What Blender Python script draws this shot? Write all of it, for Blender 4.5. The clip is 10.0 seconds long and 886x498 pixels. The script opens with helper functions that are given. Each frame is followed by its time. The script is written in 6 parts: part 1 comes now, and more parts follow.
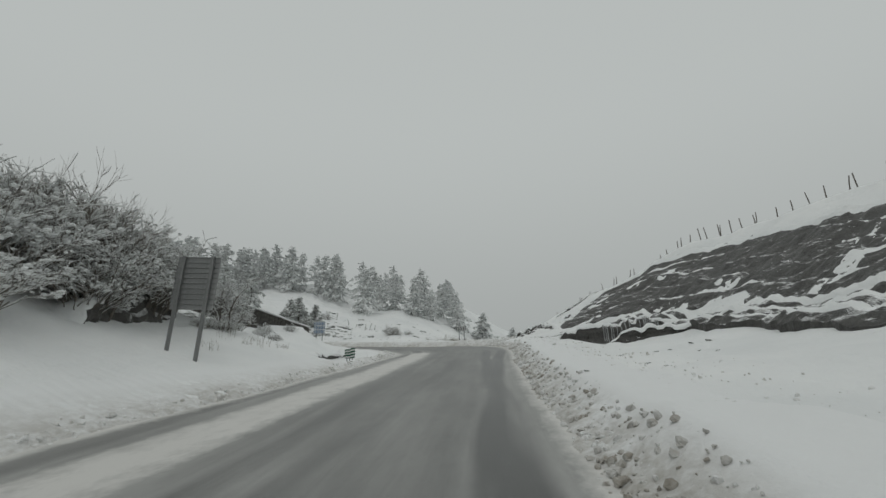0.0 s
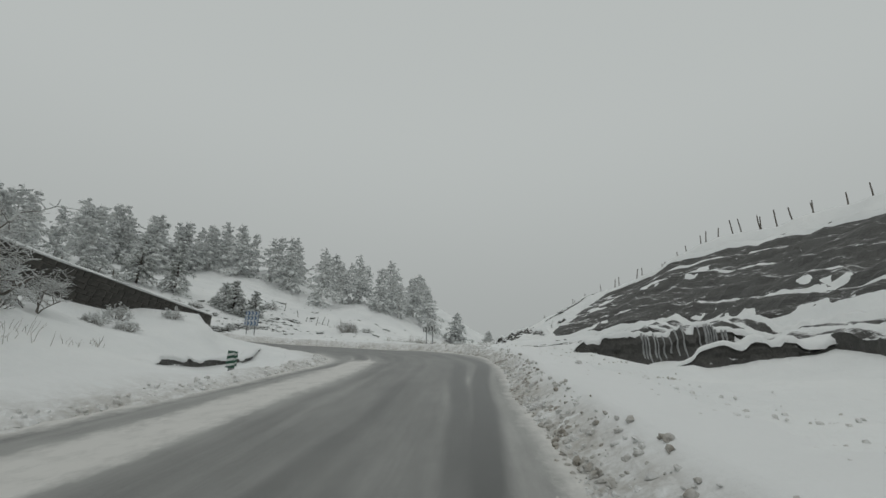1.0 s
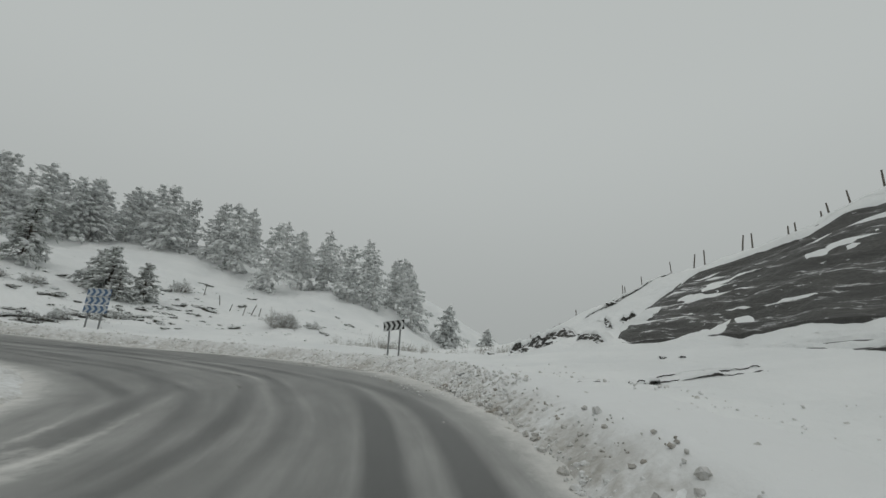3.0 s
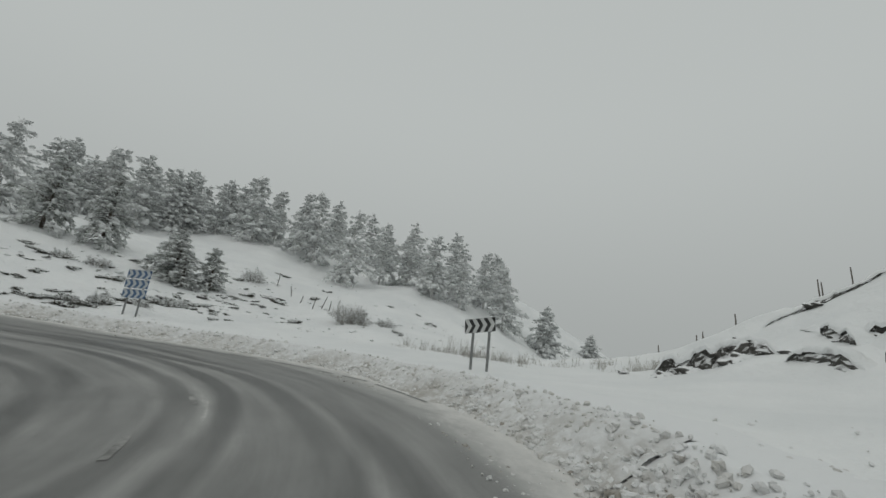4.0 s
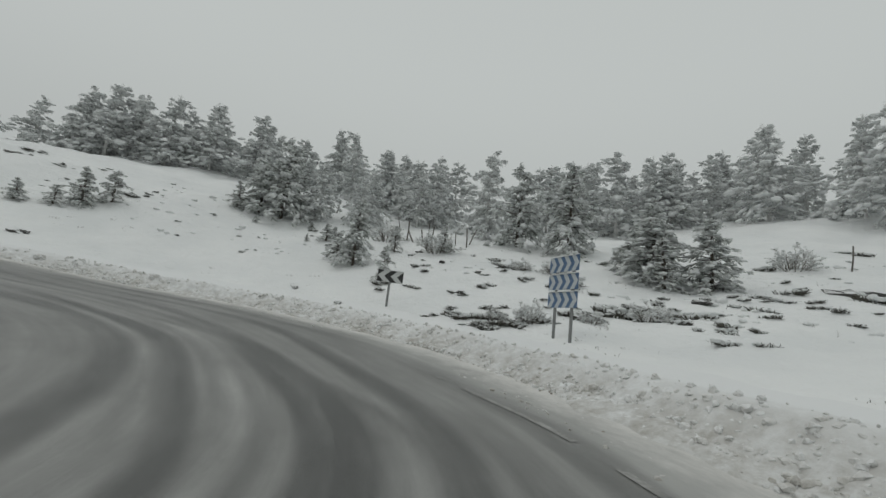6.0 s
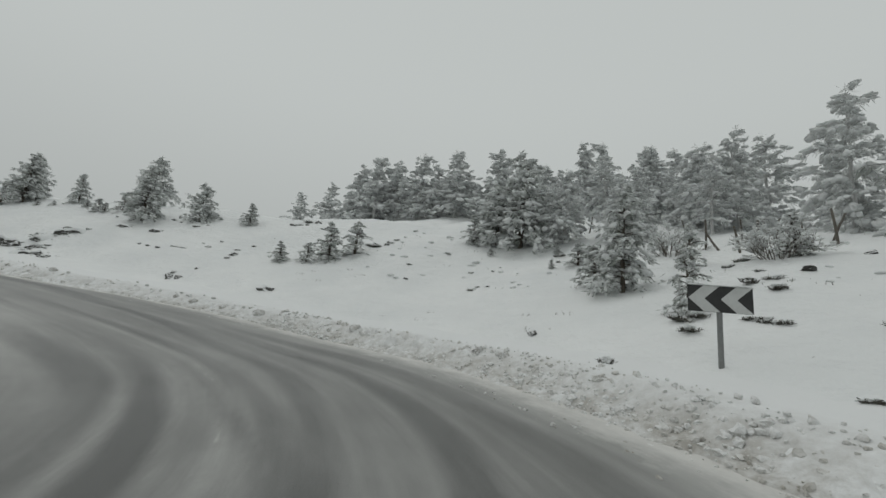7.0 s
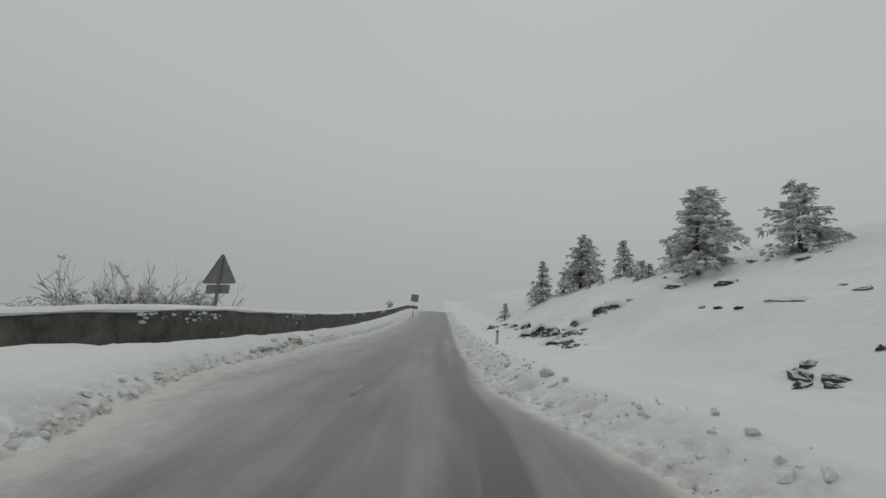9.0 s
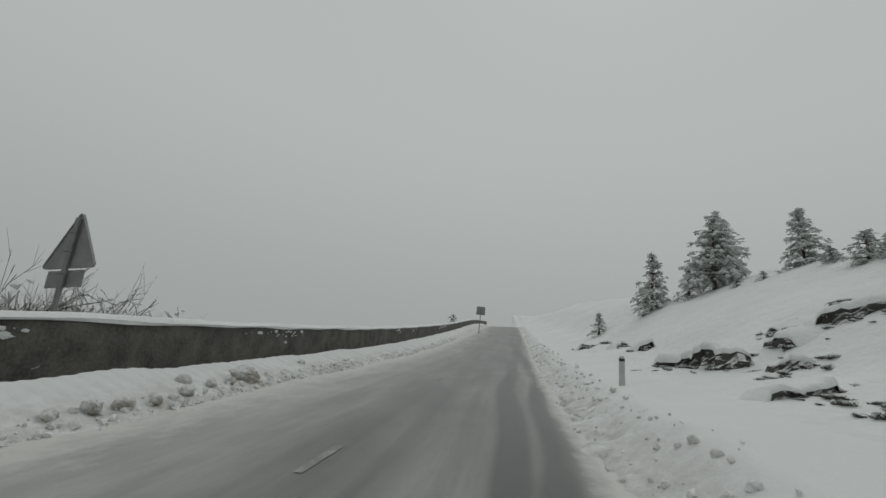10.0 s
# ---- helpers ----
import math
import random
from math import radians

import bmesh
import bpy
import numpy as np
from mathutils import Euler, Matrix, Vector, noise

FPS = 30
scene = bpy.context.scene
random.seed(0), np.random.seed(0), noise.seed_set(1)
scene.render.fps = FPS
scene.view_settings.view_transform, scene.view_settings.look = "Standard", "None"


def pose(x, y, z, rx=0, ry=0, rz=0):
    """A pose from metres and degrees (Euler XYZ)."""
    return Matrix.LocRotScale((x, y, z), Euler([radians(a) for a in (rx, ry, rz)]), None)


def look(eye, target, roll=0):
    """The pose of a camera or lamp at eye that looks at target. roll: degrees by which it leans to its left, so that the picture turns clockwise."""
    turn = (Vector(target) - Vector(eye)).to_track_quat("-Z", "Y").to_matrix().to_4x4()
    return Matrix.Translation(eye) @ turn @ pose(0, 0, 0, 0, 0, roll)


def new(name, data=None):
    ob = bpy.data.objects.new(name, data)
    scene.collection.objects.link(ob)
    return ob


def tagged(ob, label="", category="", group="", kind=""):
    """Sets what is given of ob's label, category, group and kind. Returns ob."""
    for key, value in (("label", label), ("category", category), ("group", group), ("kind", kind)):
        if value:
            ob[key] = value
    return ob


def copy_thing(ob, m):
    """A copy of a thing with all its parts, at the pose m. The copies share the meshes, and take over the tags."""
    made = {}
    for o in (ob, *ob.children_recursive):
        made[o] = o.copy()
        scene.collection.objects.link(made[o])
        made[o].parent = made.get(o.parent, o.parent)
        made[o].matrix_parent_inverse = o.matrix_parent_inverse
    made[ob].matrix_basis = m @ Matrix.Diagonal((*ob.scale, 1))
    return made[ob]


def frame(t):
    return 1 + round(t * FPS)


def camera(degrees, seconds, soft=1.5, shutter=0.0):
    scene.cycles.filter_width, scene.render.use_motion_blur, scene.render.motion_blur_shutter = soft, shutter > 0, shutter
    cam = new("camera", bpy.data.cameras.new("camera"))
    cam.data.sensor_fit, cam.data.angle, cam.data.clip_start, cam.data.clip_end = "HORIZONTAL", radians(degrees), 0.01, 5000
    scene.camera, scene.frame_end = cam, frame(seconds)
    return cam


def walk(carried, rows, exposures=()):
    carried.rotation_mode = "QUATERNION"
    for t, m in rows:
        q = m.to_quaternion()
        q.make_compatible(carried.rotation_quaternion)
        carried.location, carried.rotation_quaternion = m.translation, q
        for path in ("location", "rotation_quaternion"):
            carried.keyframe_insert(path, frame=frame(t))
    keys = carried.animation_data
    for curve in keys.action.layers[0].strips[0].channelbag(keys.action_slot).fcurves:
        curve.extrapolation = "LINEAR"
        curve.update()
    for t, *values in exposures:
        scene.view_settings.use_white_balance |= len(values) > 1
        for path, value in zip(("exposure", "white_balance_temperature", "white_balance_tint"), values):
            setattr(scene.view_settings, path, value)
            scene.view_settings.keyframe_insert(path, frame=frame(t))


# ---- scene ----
# the camera and its drive: seconds, eye, point looked at, lean
cam = camera(91.63, 10.0)
PATH = [
    (0, (0.000, 0.000, 0.000), (-0.067, 9.615, 2.748), -0.98),
    (0.5, (0.301, 3.968, 0.344), (0.419, 13.582, 3.093), 0.31),
    (1, (0.628, 7.793, 0.689), (1.059, 17.393, 3.459), 1.74),
    (1.5, (1.001, 11.499, 1.044), (1.631, 21.085, 3.820), 1.46),
    (2, (1.347, 14.942, 1.359), (2.008, 24.529, 4.126), 2.15),
    (2.2, (1.478, 16.266, 1.507), (2.146, 25.853, 4.270), 1.77),
    (3.3, (2.127, 22.850, 2.239), (2.433, 32.481, 4.914), 4.33),
    (3.5, (2.156, 24.002, 2.339), (2.064, 33.640, 5.006), 4.74),
    (4, (1.851, 26.691, 2.534), (0.289, 36.227, 5.106), 6.30),
    (4.5, (1.105, 29.289, 2.755), (-2.303, 38.377, 5.162), 5.43),
    (5, (-0.093, 31.752, 2.914), (-6.116, 39.443, 5.053), 7.02),
    (5.2, (-0.771, 32.690, 2.947), (-7.567, 39.729, 5.016), 7.04),
    (6.3, (-6.248, 36.582, 3.222), (-15.990, 38.044, 4.940), 5.69),
    (6.5, (-7.507, 36.784, 3.311), (-17.328, 37.171, 5.154), 5.00),
    (7, (-10.776, 36.539, 3.447), (-20.197, 33.887, 5.500), 5.37),
    (7.5, (-13.869, 35.423, 3.693), (-21.872, 29.863, 5.940), 5.50),
    (8, (-16.355, 33.198, 3.974), (-22.011, 25.331, 6.449), 5.49),
    (8.5, (-17.927, 30.195, 4.227), (-20.990, 21.015, 6.744), 6.43),
    (9, (-18.752, 26.996, 4.593), (-19.760, 17.359, 7.067), 6.67),
    (9.5, (-19.267, 23.510, 4.940), (-19.057, 13.836, 7.465), 6.40),
    (10, (-19.669, 19.977, 5.246), (-19.051, 10.350, 7.880), 7.20),
]
walk(cam, [(t, look(eye, target, roll)) for t, eye, target, roll in PATH], [(0, 0.0), (5, 0.02), (6.5, 0.12), (8, 0.02), (10, -0.08)])

# ---- world and light: thick snow cloud, soft light from all over the sky ----
world = bpy.data.worlds.new("snow_sky")
scene.world = world
world.use_nodes = True
wn, wl = world.node_tree.nodes, world.node_tree.links
wn.clear()
sky = wn.new("ShaderNodeTexSky")
sky.sky_type = "NISHITA"
sky.sun_disc = False
sky.sun_elevation = radians(62)
sky.sun_rotation = radians(200)
sky.dust_density = 6.0
grey = wn.new("ShaderNodeHueSaturation")
grey.inputs["Saturation"].default_value = 0.03
dim = wn.new("ShaderNodeMix")
dim.data_type = "RGBA"
dim.inputs["Factor"].default_value = 0.9985
dim.inputs["B"].default_value = (0.446, 0.472, 0.464, 1)
bg = wn.new("ShaderNodeBackground")
bg.inputs["Strength"].default_value = 1.0
wo = wn.new("ShaderNodeOutputWorld")
wl.new(sky.outputs["Color"], grey.inputs["Color"])
wl.new(grey.outputs["Color"], dim.inputs["A"])
# an overcast sky is duller towards the horizon
where, height_of, fade, dull = wn.new("ShaderNodeTexCoord"), wn.new("ShaderNodeSeparateXYZ"), wn.new("ShaderNodeMapRange"), wn.new("ShaderNodeMix")
fade.interpolation_type = "SMOOTHSTEP"
for key, value in (("From Min", -0.02), ("From Max", 0.55), ("To Min", 0.80), ("To Max", 1.04)):
    fade.inputs[key].default_value = value
dull.data_type, dull.blend_type = "RGBA", "MULTIPLY"
dull.inputs["Factor"].default_value = 1.0
wl.new(where.outputs["Generated"], height_of.inputs["Vector"])
wl.new(height_of.outputs["Z"], fade.inputs["Value"])
wl.new(dim.outputs["Result"], dull.inputs["A"])
wl.new(fade.outputs["Result"], dull.inputs["B"])
wl.new(dull.outputs["Result"], bg.inputs["Color"])
wl.new(bg.outputs["Background"], wo.inputs["Surface"])

sun = new("sun", bpy.data.lights.new("sun", "SUN"))
sun.data.energy = 0.35
sun.data.angle = radians(60)
sun.data.color = (1.0, 0.985, 0.96)
sun.matrix_world = look((0, 0, 50), (9, 25, 0))


# ---- materials ----
def nodes_of(name):
    m = bpy.data.materials.new(name)
    m.use_nodes = True
    t = m.node_tree
    return m, t.nodes, t.links, t.nodes["Principled BSDF"]


def mixed(n, l, fac, a, b):
    k = n.new("ShaderNodeMix")
    k.data_type = "RGBA"
    for key, v in (("Factor", fac), ("A", a), ("B", b)):
        if isinstance(v, tuple):
            k.inputs[key].default_value = (*v, 1) if len(v) == 3 else v
        elif isinstance(v, float):
            k.inputs[key].default_value = v
        else:
            l.new(v, k.inputs[key])
    return k.outputs["Result"]


def noise_of(n, l, scale, detail=4.0, rough=0.55, coord=None, stretch=None):
    k = n.new("ShaderNodeTexNoise")
    k.inputs["Scale"].default_value, k.inputs["Detail"].default_value, k.inputs["Roughness"].default_value = scale, detail, rough
    if coord is None:
        coord = n.new("ShaderNodeTexCoord").outputs["Object"]
    if stretch:
        mp = n.new("ShaderNodeMapping")
        mp.inputs["Scale"].default_value = stretch
        l.new(coord, mp.inputs["Vector"])
        coord = mp.outputs["Vector"]
    l.new(coord, k.inputs["Vector"])
    return k.outputs["Fac"]


def ramp_of(n, l, fac, lo, hi):
    k = n.new("ShaderNodeMapRange")
    k.inputs["From Min"].default_value, k.inputs["From Max"].default_value = lo, hi
    l.new(fac, k.inputs["Value"])
    return k.outputs["Result"]


def math_of(n, l, op, a, b):
    k = n.new("ShaderNodeMath")
    k.operation = op
    for i, v in enumerate((a, b)):
        if isinstance(v, (int, float)):
            k.inputs[i].default_value = v
        else:
            l.new(v, k.inputs[i])
    return k.outputs["Value"]


def bumped(n, l, p, height, strength, distance):
    k = n.new("ShaderNodeBump")
    k.inputs["Strength"].default_value, k.inputs["Distance"].default_value = strength, distance
    l.new(height, k.inputs["Height"])
    l.new(k.outputs["Normal"], p.inputs["Normal"])


def plain(name, a, b, scale, rough, bump=0.0, metal=0.0):
    m, n, l, p = nodes_of(name)
    big, fine = noise_of(n, l, scale), noise_of(n, l, scale * 9)
    f = ramp_of(n, l, math_of(n, l, "ADD", math_of(n, l, "MULTIPLY", big, 0.65), math_of(n, l, "MULTIPLY", fine, 0.35)), 0.35, 0.65)
    l.new(mixed(n, l, f, a, b), p.inputs["Base Color"])
    p.inputs["Roughness"].default_value, p.inputs["Metallic"].default_value = rough, metal
    if bump:
        bumped(n, l, p, fine, 0.6, bump)
    return m


SNOW_A, SNOW_B = (0.745, 0.76, 0.76), (0.815, 0.825, 0.82)

snow, n, l, p = nodes_of("fresh_snow")
drift, grain = noise_of(n, l, 0.35, 5), noise_of(n, l, 7.0, 6, 0.65)
l.new(mixed(n, l, ramp_of(n, l, drift, 0.35, 0.65), SNOW_A, SNOW_B), p.inputs["Base Color"])
p.inputs["Roughness"].default_value = 0.85
crust = noise_of(n, l, 1.9, 5, 0.6)
bumped(n, l, p, math_of(n, l, "ADD", math_of(n, l, "ADD", math_of(n, l, "MULTIPLY", drift, 3.0), math_of(n, l, "MULTIPLY", crust, 2.2)), math_of(n, l, "MULTIPLY", grain, 0.4)), 0.6, 0.11)

clod_snow, n, l, p = nodes_of("ploughed_snow")
spot, grain = noise_of(n, l, 1.6, 5, 0.6), noise_of(n, l, 16.0, 6, 0.65)
dirty = mixed(n, l, ramp_of(n, l, spot, 0.46, 0.70), (0.78, 0.785, 0.78), (0.52, 0.50, 0.46))
l.new(mixed(n, l, ramp_of(n, l, grain, 0.5, 0.85), dirty, (0.42, 0.40, 0.36)), p.inputs["Base Color"])
p.inputs["Roughness"].default_value = 0.8
bumped(n, l, p, grain, 0.7, 0.04)

dirt_snow, n, l, p = nodes_of("gritty_ploughed_snow")
spot, grain = noise_of(n, l, 2.2, 5, 0.6), noise_of(n, l, 16.0, 6, 0.65)
dirty = mixed(n, l, ramp_of(n, l, spot, 0.42, 0.62), (0.72, 0.725, 0.72), (0.34, 0.315, 0.275))
l.new(mixed(n, l, ramp_of(n, l, grain, 0.5, 0.85), dirty, (0.24, 0.22, 0.19)), p.inputs["Base Color"])
p.inputs["Roughness"].default_value = 0.8
bumped(n, l, p, grain, 0.7, 0.04)

# wet road: slush film with worn wheel tracks that run along the lanes
road_mat, n, l, p = nodes_of("wet_slushy_asphalt")
uv = n.new("ShaderNodeUVMap").outputs["UV"]
film = noise_of(n, l, 1.0, 5, 0.6, uv, (0.9, 0.10, 1.0))
streak = noise_of(n, l, 1.0, 6, 0.7, uv, (5.5, 0.20, 1.0))
patch = noise_of(n, l, 1.0, 6, 0.65, uv, (1.1, 0.42, 1.0))
lumpy = noise_of(n, l, 1.0, 7, 0.75, uv, (3.2, 1.9, 1.0))
grit = noise_of(n, l, 34.0, 5, 0.7, uv)
edge, track, ridge = n.new("ShaderNodeAttribute"), n.new("ShaderNodeAttribute"), n.new("ShaderNodeAttribute")
edge.attribute_name, track.attribute_name, ridge.attribute_name = "slush", "track", "ridge"
spread_of = lambda v, k: math_of(n, l, "MULTIPLY", math_of(n, l, "SUBTRACT", v, 0.5), k)
f1 = math_of(n, l, "ADD", spread_of(film, 0.75), math_of(n, l, "ADD", spread_of(streak, 0.55), spread_of(patch, 0.45)))
f2 = math_of(n, l, "ADD", math_of(n, l, "ADD", f1, 0.38), math_of(n, l, "ADD", math_of(n, l, "MULTIPLY", edge.outputs["Fac"], 0.6), math_of(n, l, "MULTIPLY", ridge.outputs["Fac"], math_of(n, l, "ADD", 0.25, math_of(n, l, "MULTIPLY", lumpy, 0.5)))))
rubbed = math_of(n, l, "MULTIPLY", track.outputs["Fac"], math_of(n, l, "ADD", 0.34, math_of(n, l, "MULTIPLY", streak, 0.3)))
f2 = math_of(n, l, "SUBTRACT", f2, rubbed)
clampf = n.new("ShaderNodeClamp")
l.new(f2, clampf.inputs["Value"])
f2 = clampf.outputs["Result"]
asphalt = mixed(n, l, grit, (0.050, 0.051, 0.049), (0.095, 0.096, 0.092))
slush = mixed(n, l, patch, (0.31, 0.31, 0.296), (0.52, 0.52, 0.504))
heap = ramp_of(n, l, math_of(n, l, "ADD", math_of(n, l, "MULTIPLY", math_of(n, l, "MAXIMUM", edge.outputs["Fac"], math_of(n, l, "MULTIPLY", ridge.outputs["Fac"], 0.95)), 0.7), math_of(n, l, "MULTIPLY", lumpy, 0.7)), 0.74, 1.02)
l.new(mixed(n, l, heap, mixed(n, l, f2, asphalt, slush), (0.62, 0.61, 0.585)), p.inputs["Base Color"])
l.new(math_of(n, l, "ADD", 0.34, math_of(n, l, "MULTIPLY", f2, 0.3)), p.inputs["Roughness"])
p.inputs["Specular IOR Level"].default_value = 0.45
bumped(n, l, p, math_of(n, l, "ADD", math_of(n, l, "MULTIPLY", f2, 1.4), math_of(n, l, "MULTIPLY", grit, 0.5)), 0.5, 0.02)


def snowy(name, rock_a, rock_b, lo, hi, scale=1.2, rough=0.75, bump=0.08, flecks=0.70, speck=2.6):
    """A dark surface on which snow lies where it is flat enough."""
    m, n, l, p = nodes_of(name)
    g = n.new("ShaderNodeNewGeometry")
    s = n.new("ShaderNodeSeparateXYZ")
    l.new(g.outputs["Normal"], s.inputs["Vector"])
    layer = noise_of(n, l, scale, 6, 0.65, None, (1.0, 0.35, 2.6))
    fine = noise_of(n, l, scale * 9, 6, 0.7)
    blot = noise_of(n, l, scale * 1.7, 5, 0.7)
    rock = mixed(n, l, ramp_of(n, l, layer, 0.3, 0.7), rock_a, rock_b)
    rock = mixed(n, l, ramp_of(n, l, fine, 0.35, 0.75), rock, tuple(v * 0.55 for v in rock_a))
    up = math_of(n, l, "ADD", s.outputs["Z"], math_of(n, l, "MULTIPLY", math_of(n, l, "SUBTRACT", blot, 0.5), 0.55))
    up = math_of(n, l, "ADD", up, math_of(n, l, "MULTIPLY", math_of(n, l, "SUBTRACT", fine, 0.5), 0.30))
    stuck = noise_of(n, l, speck, 7, 0.72, None, (1.0, 0.55, 1.8))
    f = math_of(n, l, "MAXIMUM", ramp_of(n, l, up, lo, hi), math_of(n, l, "MULTIPLY", ramp_of(n, l, stuck, flecks, flecks + 0.035), 0.85))
    l.new(mixed(n, l, f, rock, (0.84, 0.85, 0.85)), p.inputs["Base Color"])
    l.new(math_of(n, l, "ADD", rough - 0.2, math_of(n, l, "MULTIPLY", f, 0.25)), p.inputs["Roughness"])
    bumped(n, l, p, math_of(n, l, "ADD", layer, math_of(n, l, "MULTIPLY", fine, 0.5)), 0.8, bump)
    return m


rock_mat = snowy("wet_dark_schist", (0.044, 0.043, 0.040), (0.095, 0.091, 0.083), 0.80, 0.99, flecks=0.655)
slab_mat = snowy("wet_dark_slab", (0.048, 0.047, 0.044), (0.105, 0.101, 0.093), 0.86, 1.02, flecks=0.635)
ledge_mat = snowy("snow_flecked_ledge", (0.065, 0.062, 0.057), (0.13, 0.124, 0.113), 0.36, 0.62, 2.6)
crag_mat = snowy("snow_stuck_crag", (0.075, 0.073, 0.066), (0.15, 0.145, 0.13), 0.30, 0.55, 3.4, 0.8, 0.10, 0.575, 8.0)
boulder_mat = snowy("snowy_boulder", (0.075, 0.072, 0.066), (0.13, 0.125, 0.115), 0.48, 0.72, 2.4)
ice = plain("frozen_seep_ice", (0.22, 0.225, 0.225), (0.46, 0.47, 0.47), 9.0, 0.4, 0.02)
heath_mat = plain("dark_heather", (0.035, 0.034, 0.028), (0.12, 0.115, 0.095), 8.0, 0.9)
wall_stone = plain("wet_wall_stone", (0.030, 0.028, 0.025), (0.075, 0.070, 0.062), 2.2, 0.75, 0.02)
concrete = plain("dark_wet_concrete", (0.040, 0.038, 0.033), (0.150, 0.142, 0.126), 2.2, 0.75, 0.03)
bark = plain("pine_bark", (0.060, 0.048, 0.038), (0.105, 0.088, 0.070), 3.0, 0.9, 0.02)
twig_mat = plain("bare_twigs", (0.10, 0.088, 0.074), (0.20, 0.182, 0.160), 5.0, 0.9)
rimed_twig = plain("rimed_twigs", (0.24, 0.225, 0.205), (0.46, 0.45, 0.43), 5.0, 0.9)


def laden(name, a, b, share):
    """Needle sprays, a share of which is packed with snow."""
    m, n, l, p = nodes_of(name)
    g = n.new("ShaderNodeNewGeometry")
    tone = mixed(n, l, noise_of(n, l, 3.0, 4), a, b)
    packed = n.new("ShaderNodeMath")
    packed.operation = "LESS_THAN"
    l.new(g.outputs["Random Per Island"], packed.inputs[0])
    packed.inputs[1].default_value = share
    l.new(mixed(n, l, packed.outputs[0], tone, (0.82, 0.83, 0.825)), p.inputs["Base Color"])
    p.inputs["Roughness"].default_value = 0.85
    return m


def lit_through(m, share, tint):
    """Thin needles pass a share of the light on."""
    n, l = m.node_tree.nodes, m.node_tree.links
    thin, both = n.new("ShaderNodeBsdfTranslucent"), n.new("ShaderNodeMixShader")
    thin.inputs["Color"].default_value = (*tint, 1)
    both.inputs[0].default_value = share
    l.new(n["Principled BSDF"].outputs[0], both.inputs[1])
    l.new(thin.outputs[0], both.inputs[2])
    l.new(both.outputs[0], n["Material Output"].inputs["Surface"])


# needle and bark tones are paled in place of mist, most on far pines
needles = laden("pine_needles", (0.12, 0.135, 0.115), (0.32, 0.33, 0.31), 0.52)
grey_needles = laden("half_hazed_needles", (0.46, 0.47, 0.455), (0.72, 0.73, 0.715), 0.75)
hazed_bark = plain("hazed_bark", (0.38, 0.375, 0.365), (0.74, 0.74, 0.73), 3.0, 0.9, 0.02)
hazed_needles = plain("mist_pale_needles", (0.80, 0.812, 0.805), (0.90, 0.905, 0.90), 1.5, 0.85)
lit_through(needles, 0.32, (0.55, 0.58, 0.55))
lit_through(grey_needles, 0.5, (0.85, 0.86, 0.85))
lit_through(hazed_needles, 0.55, (0.92, 0.925, 0.92))
tree_snow = plain("snow_on_branches", (0.80, 0.815, 0.815), (0.87, 0.88, 0.875), 1.0, 0.9, 0.03)


def let_light_through(m, colour, share):
    """Needles and thin snow pass part of the light on to their far side."""
    n, l = m.node_tree.nodes, m.node_tree.links
    p = next(q for q in n if q.type == "BSDF_PRINCIPLED")
    out = next(q for q in n if q.type == "OUTPUT_MATERIAL")
    thin, mix = n.new("ShaderNodeBsdfTranslucent"), n.new("ShaderNodeMixShader")
    thin.inputs["Color"].default_value = (*colour, 1)
    mix.inputs["Fac"].default_value = share
    l.new(p.outputs[0], mix.inputs[1])
    l.new(thin.outputs[0], mix.inputs[2])
    l.new(mix.outputs[0], out.inputs["Surface"])


def mist_fade(m, share):
    """Makes the sprays partly clear so that crowns fade, in place of mist."""
    n, l = m.node_tree.nodes, m.node_tree.links
    out = next(q for q in n if q.type == "OUTPUT_MATERIAL")
    body = out.inputs["Surface"].links[0].from_socket
    clear, mix = n.new("ShaderNodeBsdfTransparent"), n.new("ShaderNodeMixShader")
    mix.inputs["Fac"].default_value = share
    l.new(body, mix.inputs[1])
    l.new(clear.outputs[0], mix.inputs[2])
    l.new(mix.outputs[0], out.inputs["Surface"])


# pass-through and clear shares lighten the far crowns, standing in for mist
let_light_through(hazed_needles, (0.88, 0.89, 0.885), 0.6)
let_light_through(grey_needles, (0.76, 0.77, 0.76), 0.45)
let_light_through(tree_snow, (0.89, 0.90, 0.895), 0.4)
mist_fade(hazed_needles, 0.6)
mist_fade(grey_needles, 0.4)
steel = plain("galvanised_steel", (0.17, 0.175, 0.175), (0.25, 0.255, 0.25), 4.0, 0.55, 0.0, 0.35)
dull_steel = plain("weathered_grey_steel", (0.20, 0.205, 0.205), (0.30, 0.305, 0.30), 2.5, 0.6, 0.004, 0.2)
black_paint = plain("black_sign_film", (0.018, 0.018, 0.018), (0.032, 0.032, 0.031), 6.0, 0.5)
white_film = plain("white_sign_film", (0.50, 0.51, 0.50), (0.62, 0.63, 0.62), 5.0, 0.5)
blue_film = plain("faded_blue_sign_film", (0.058, 0.115, 0.215), (0.095, 0.165, 0.28), 5.0, 0.5)
pale_film = plain("pale_grey_sign_film", (0.42, 0.45, 0.47), (0.55, 0.58, 0.60), 5.0, 0.5)
green_film = plain("green_sign_film", (0.012, 0.060, 0.035), (0.022, 0.090, 0.055), 6.0, 0.5)
wood = plain("weathered_fence_wood", (0.085, 0.075, 0.062), (0.15, 0.135, 0.115), 5.0, 0.9, 0.01)
dry_grass = plain("dead_grass", (0.24, 0.23, 0.205), (0.48, 0.465, 0.43), 6.0, 0.9)
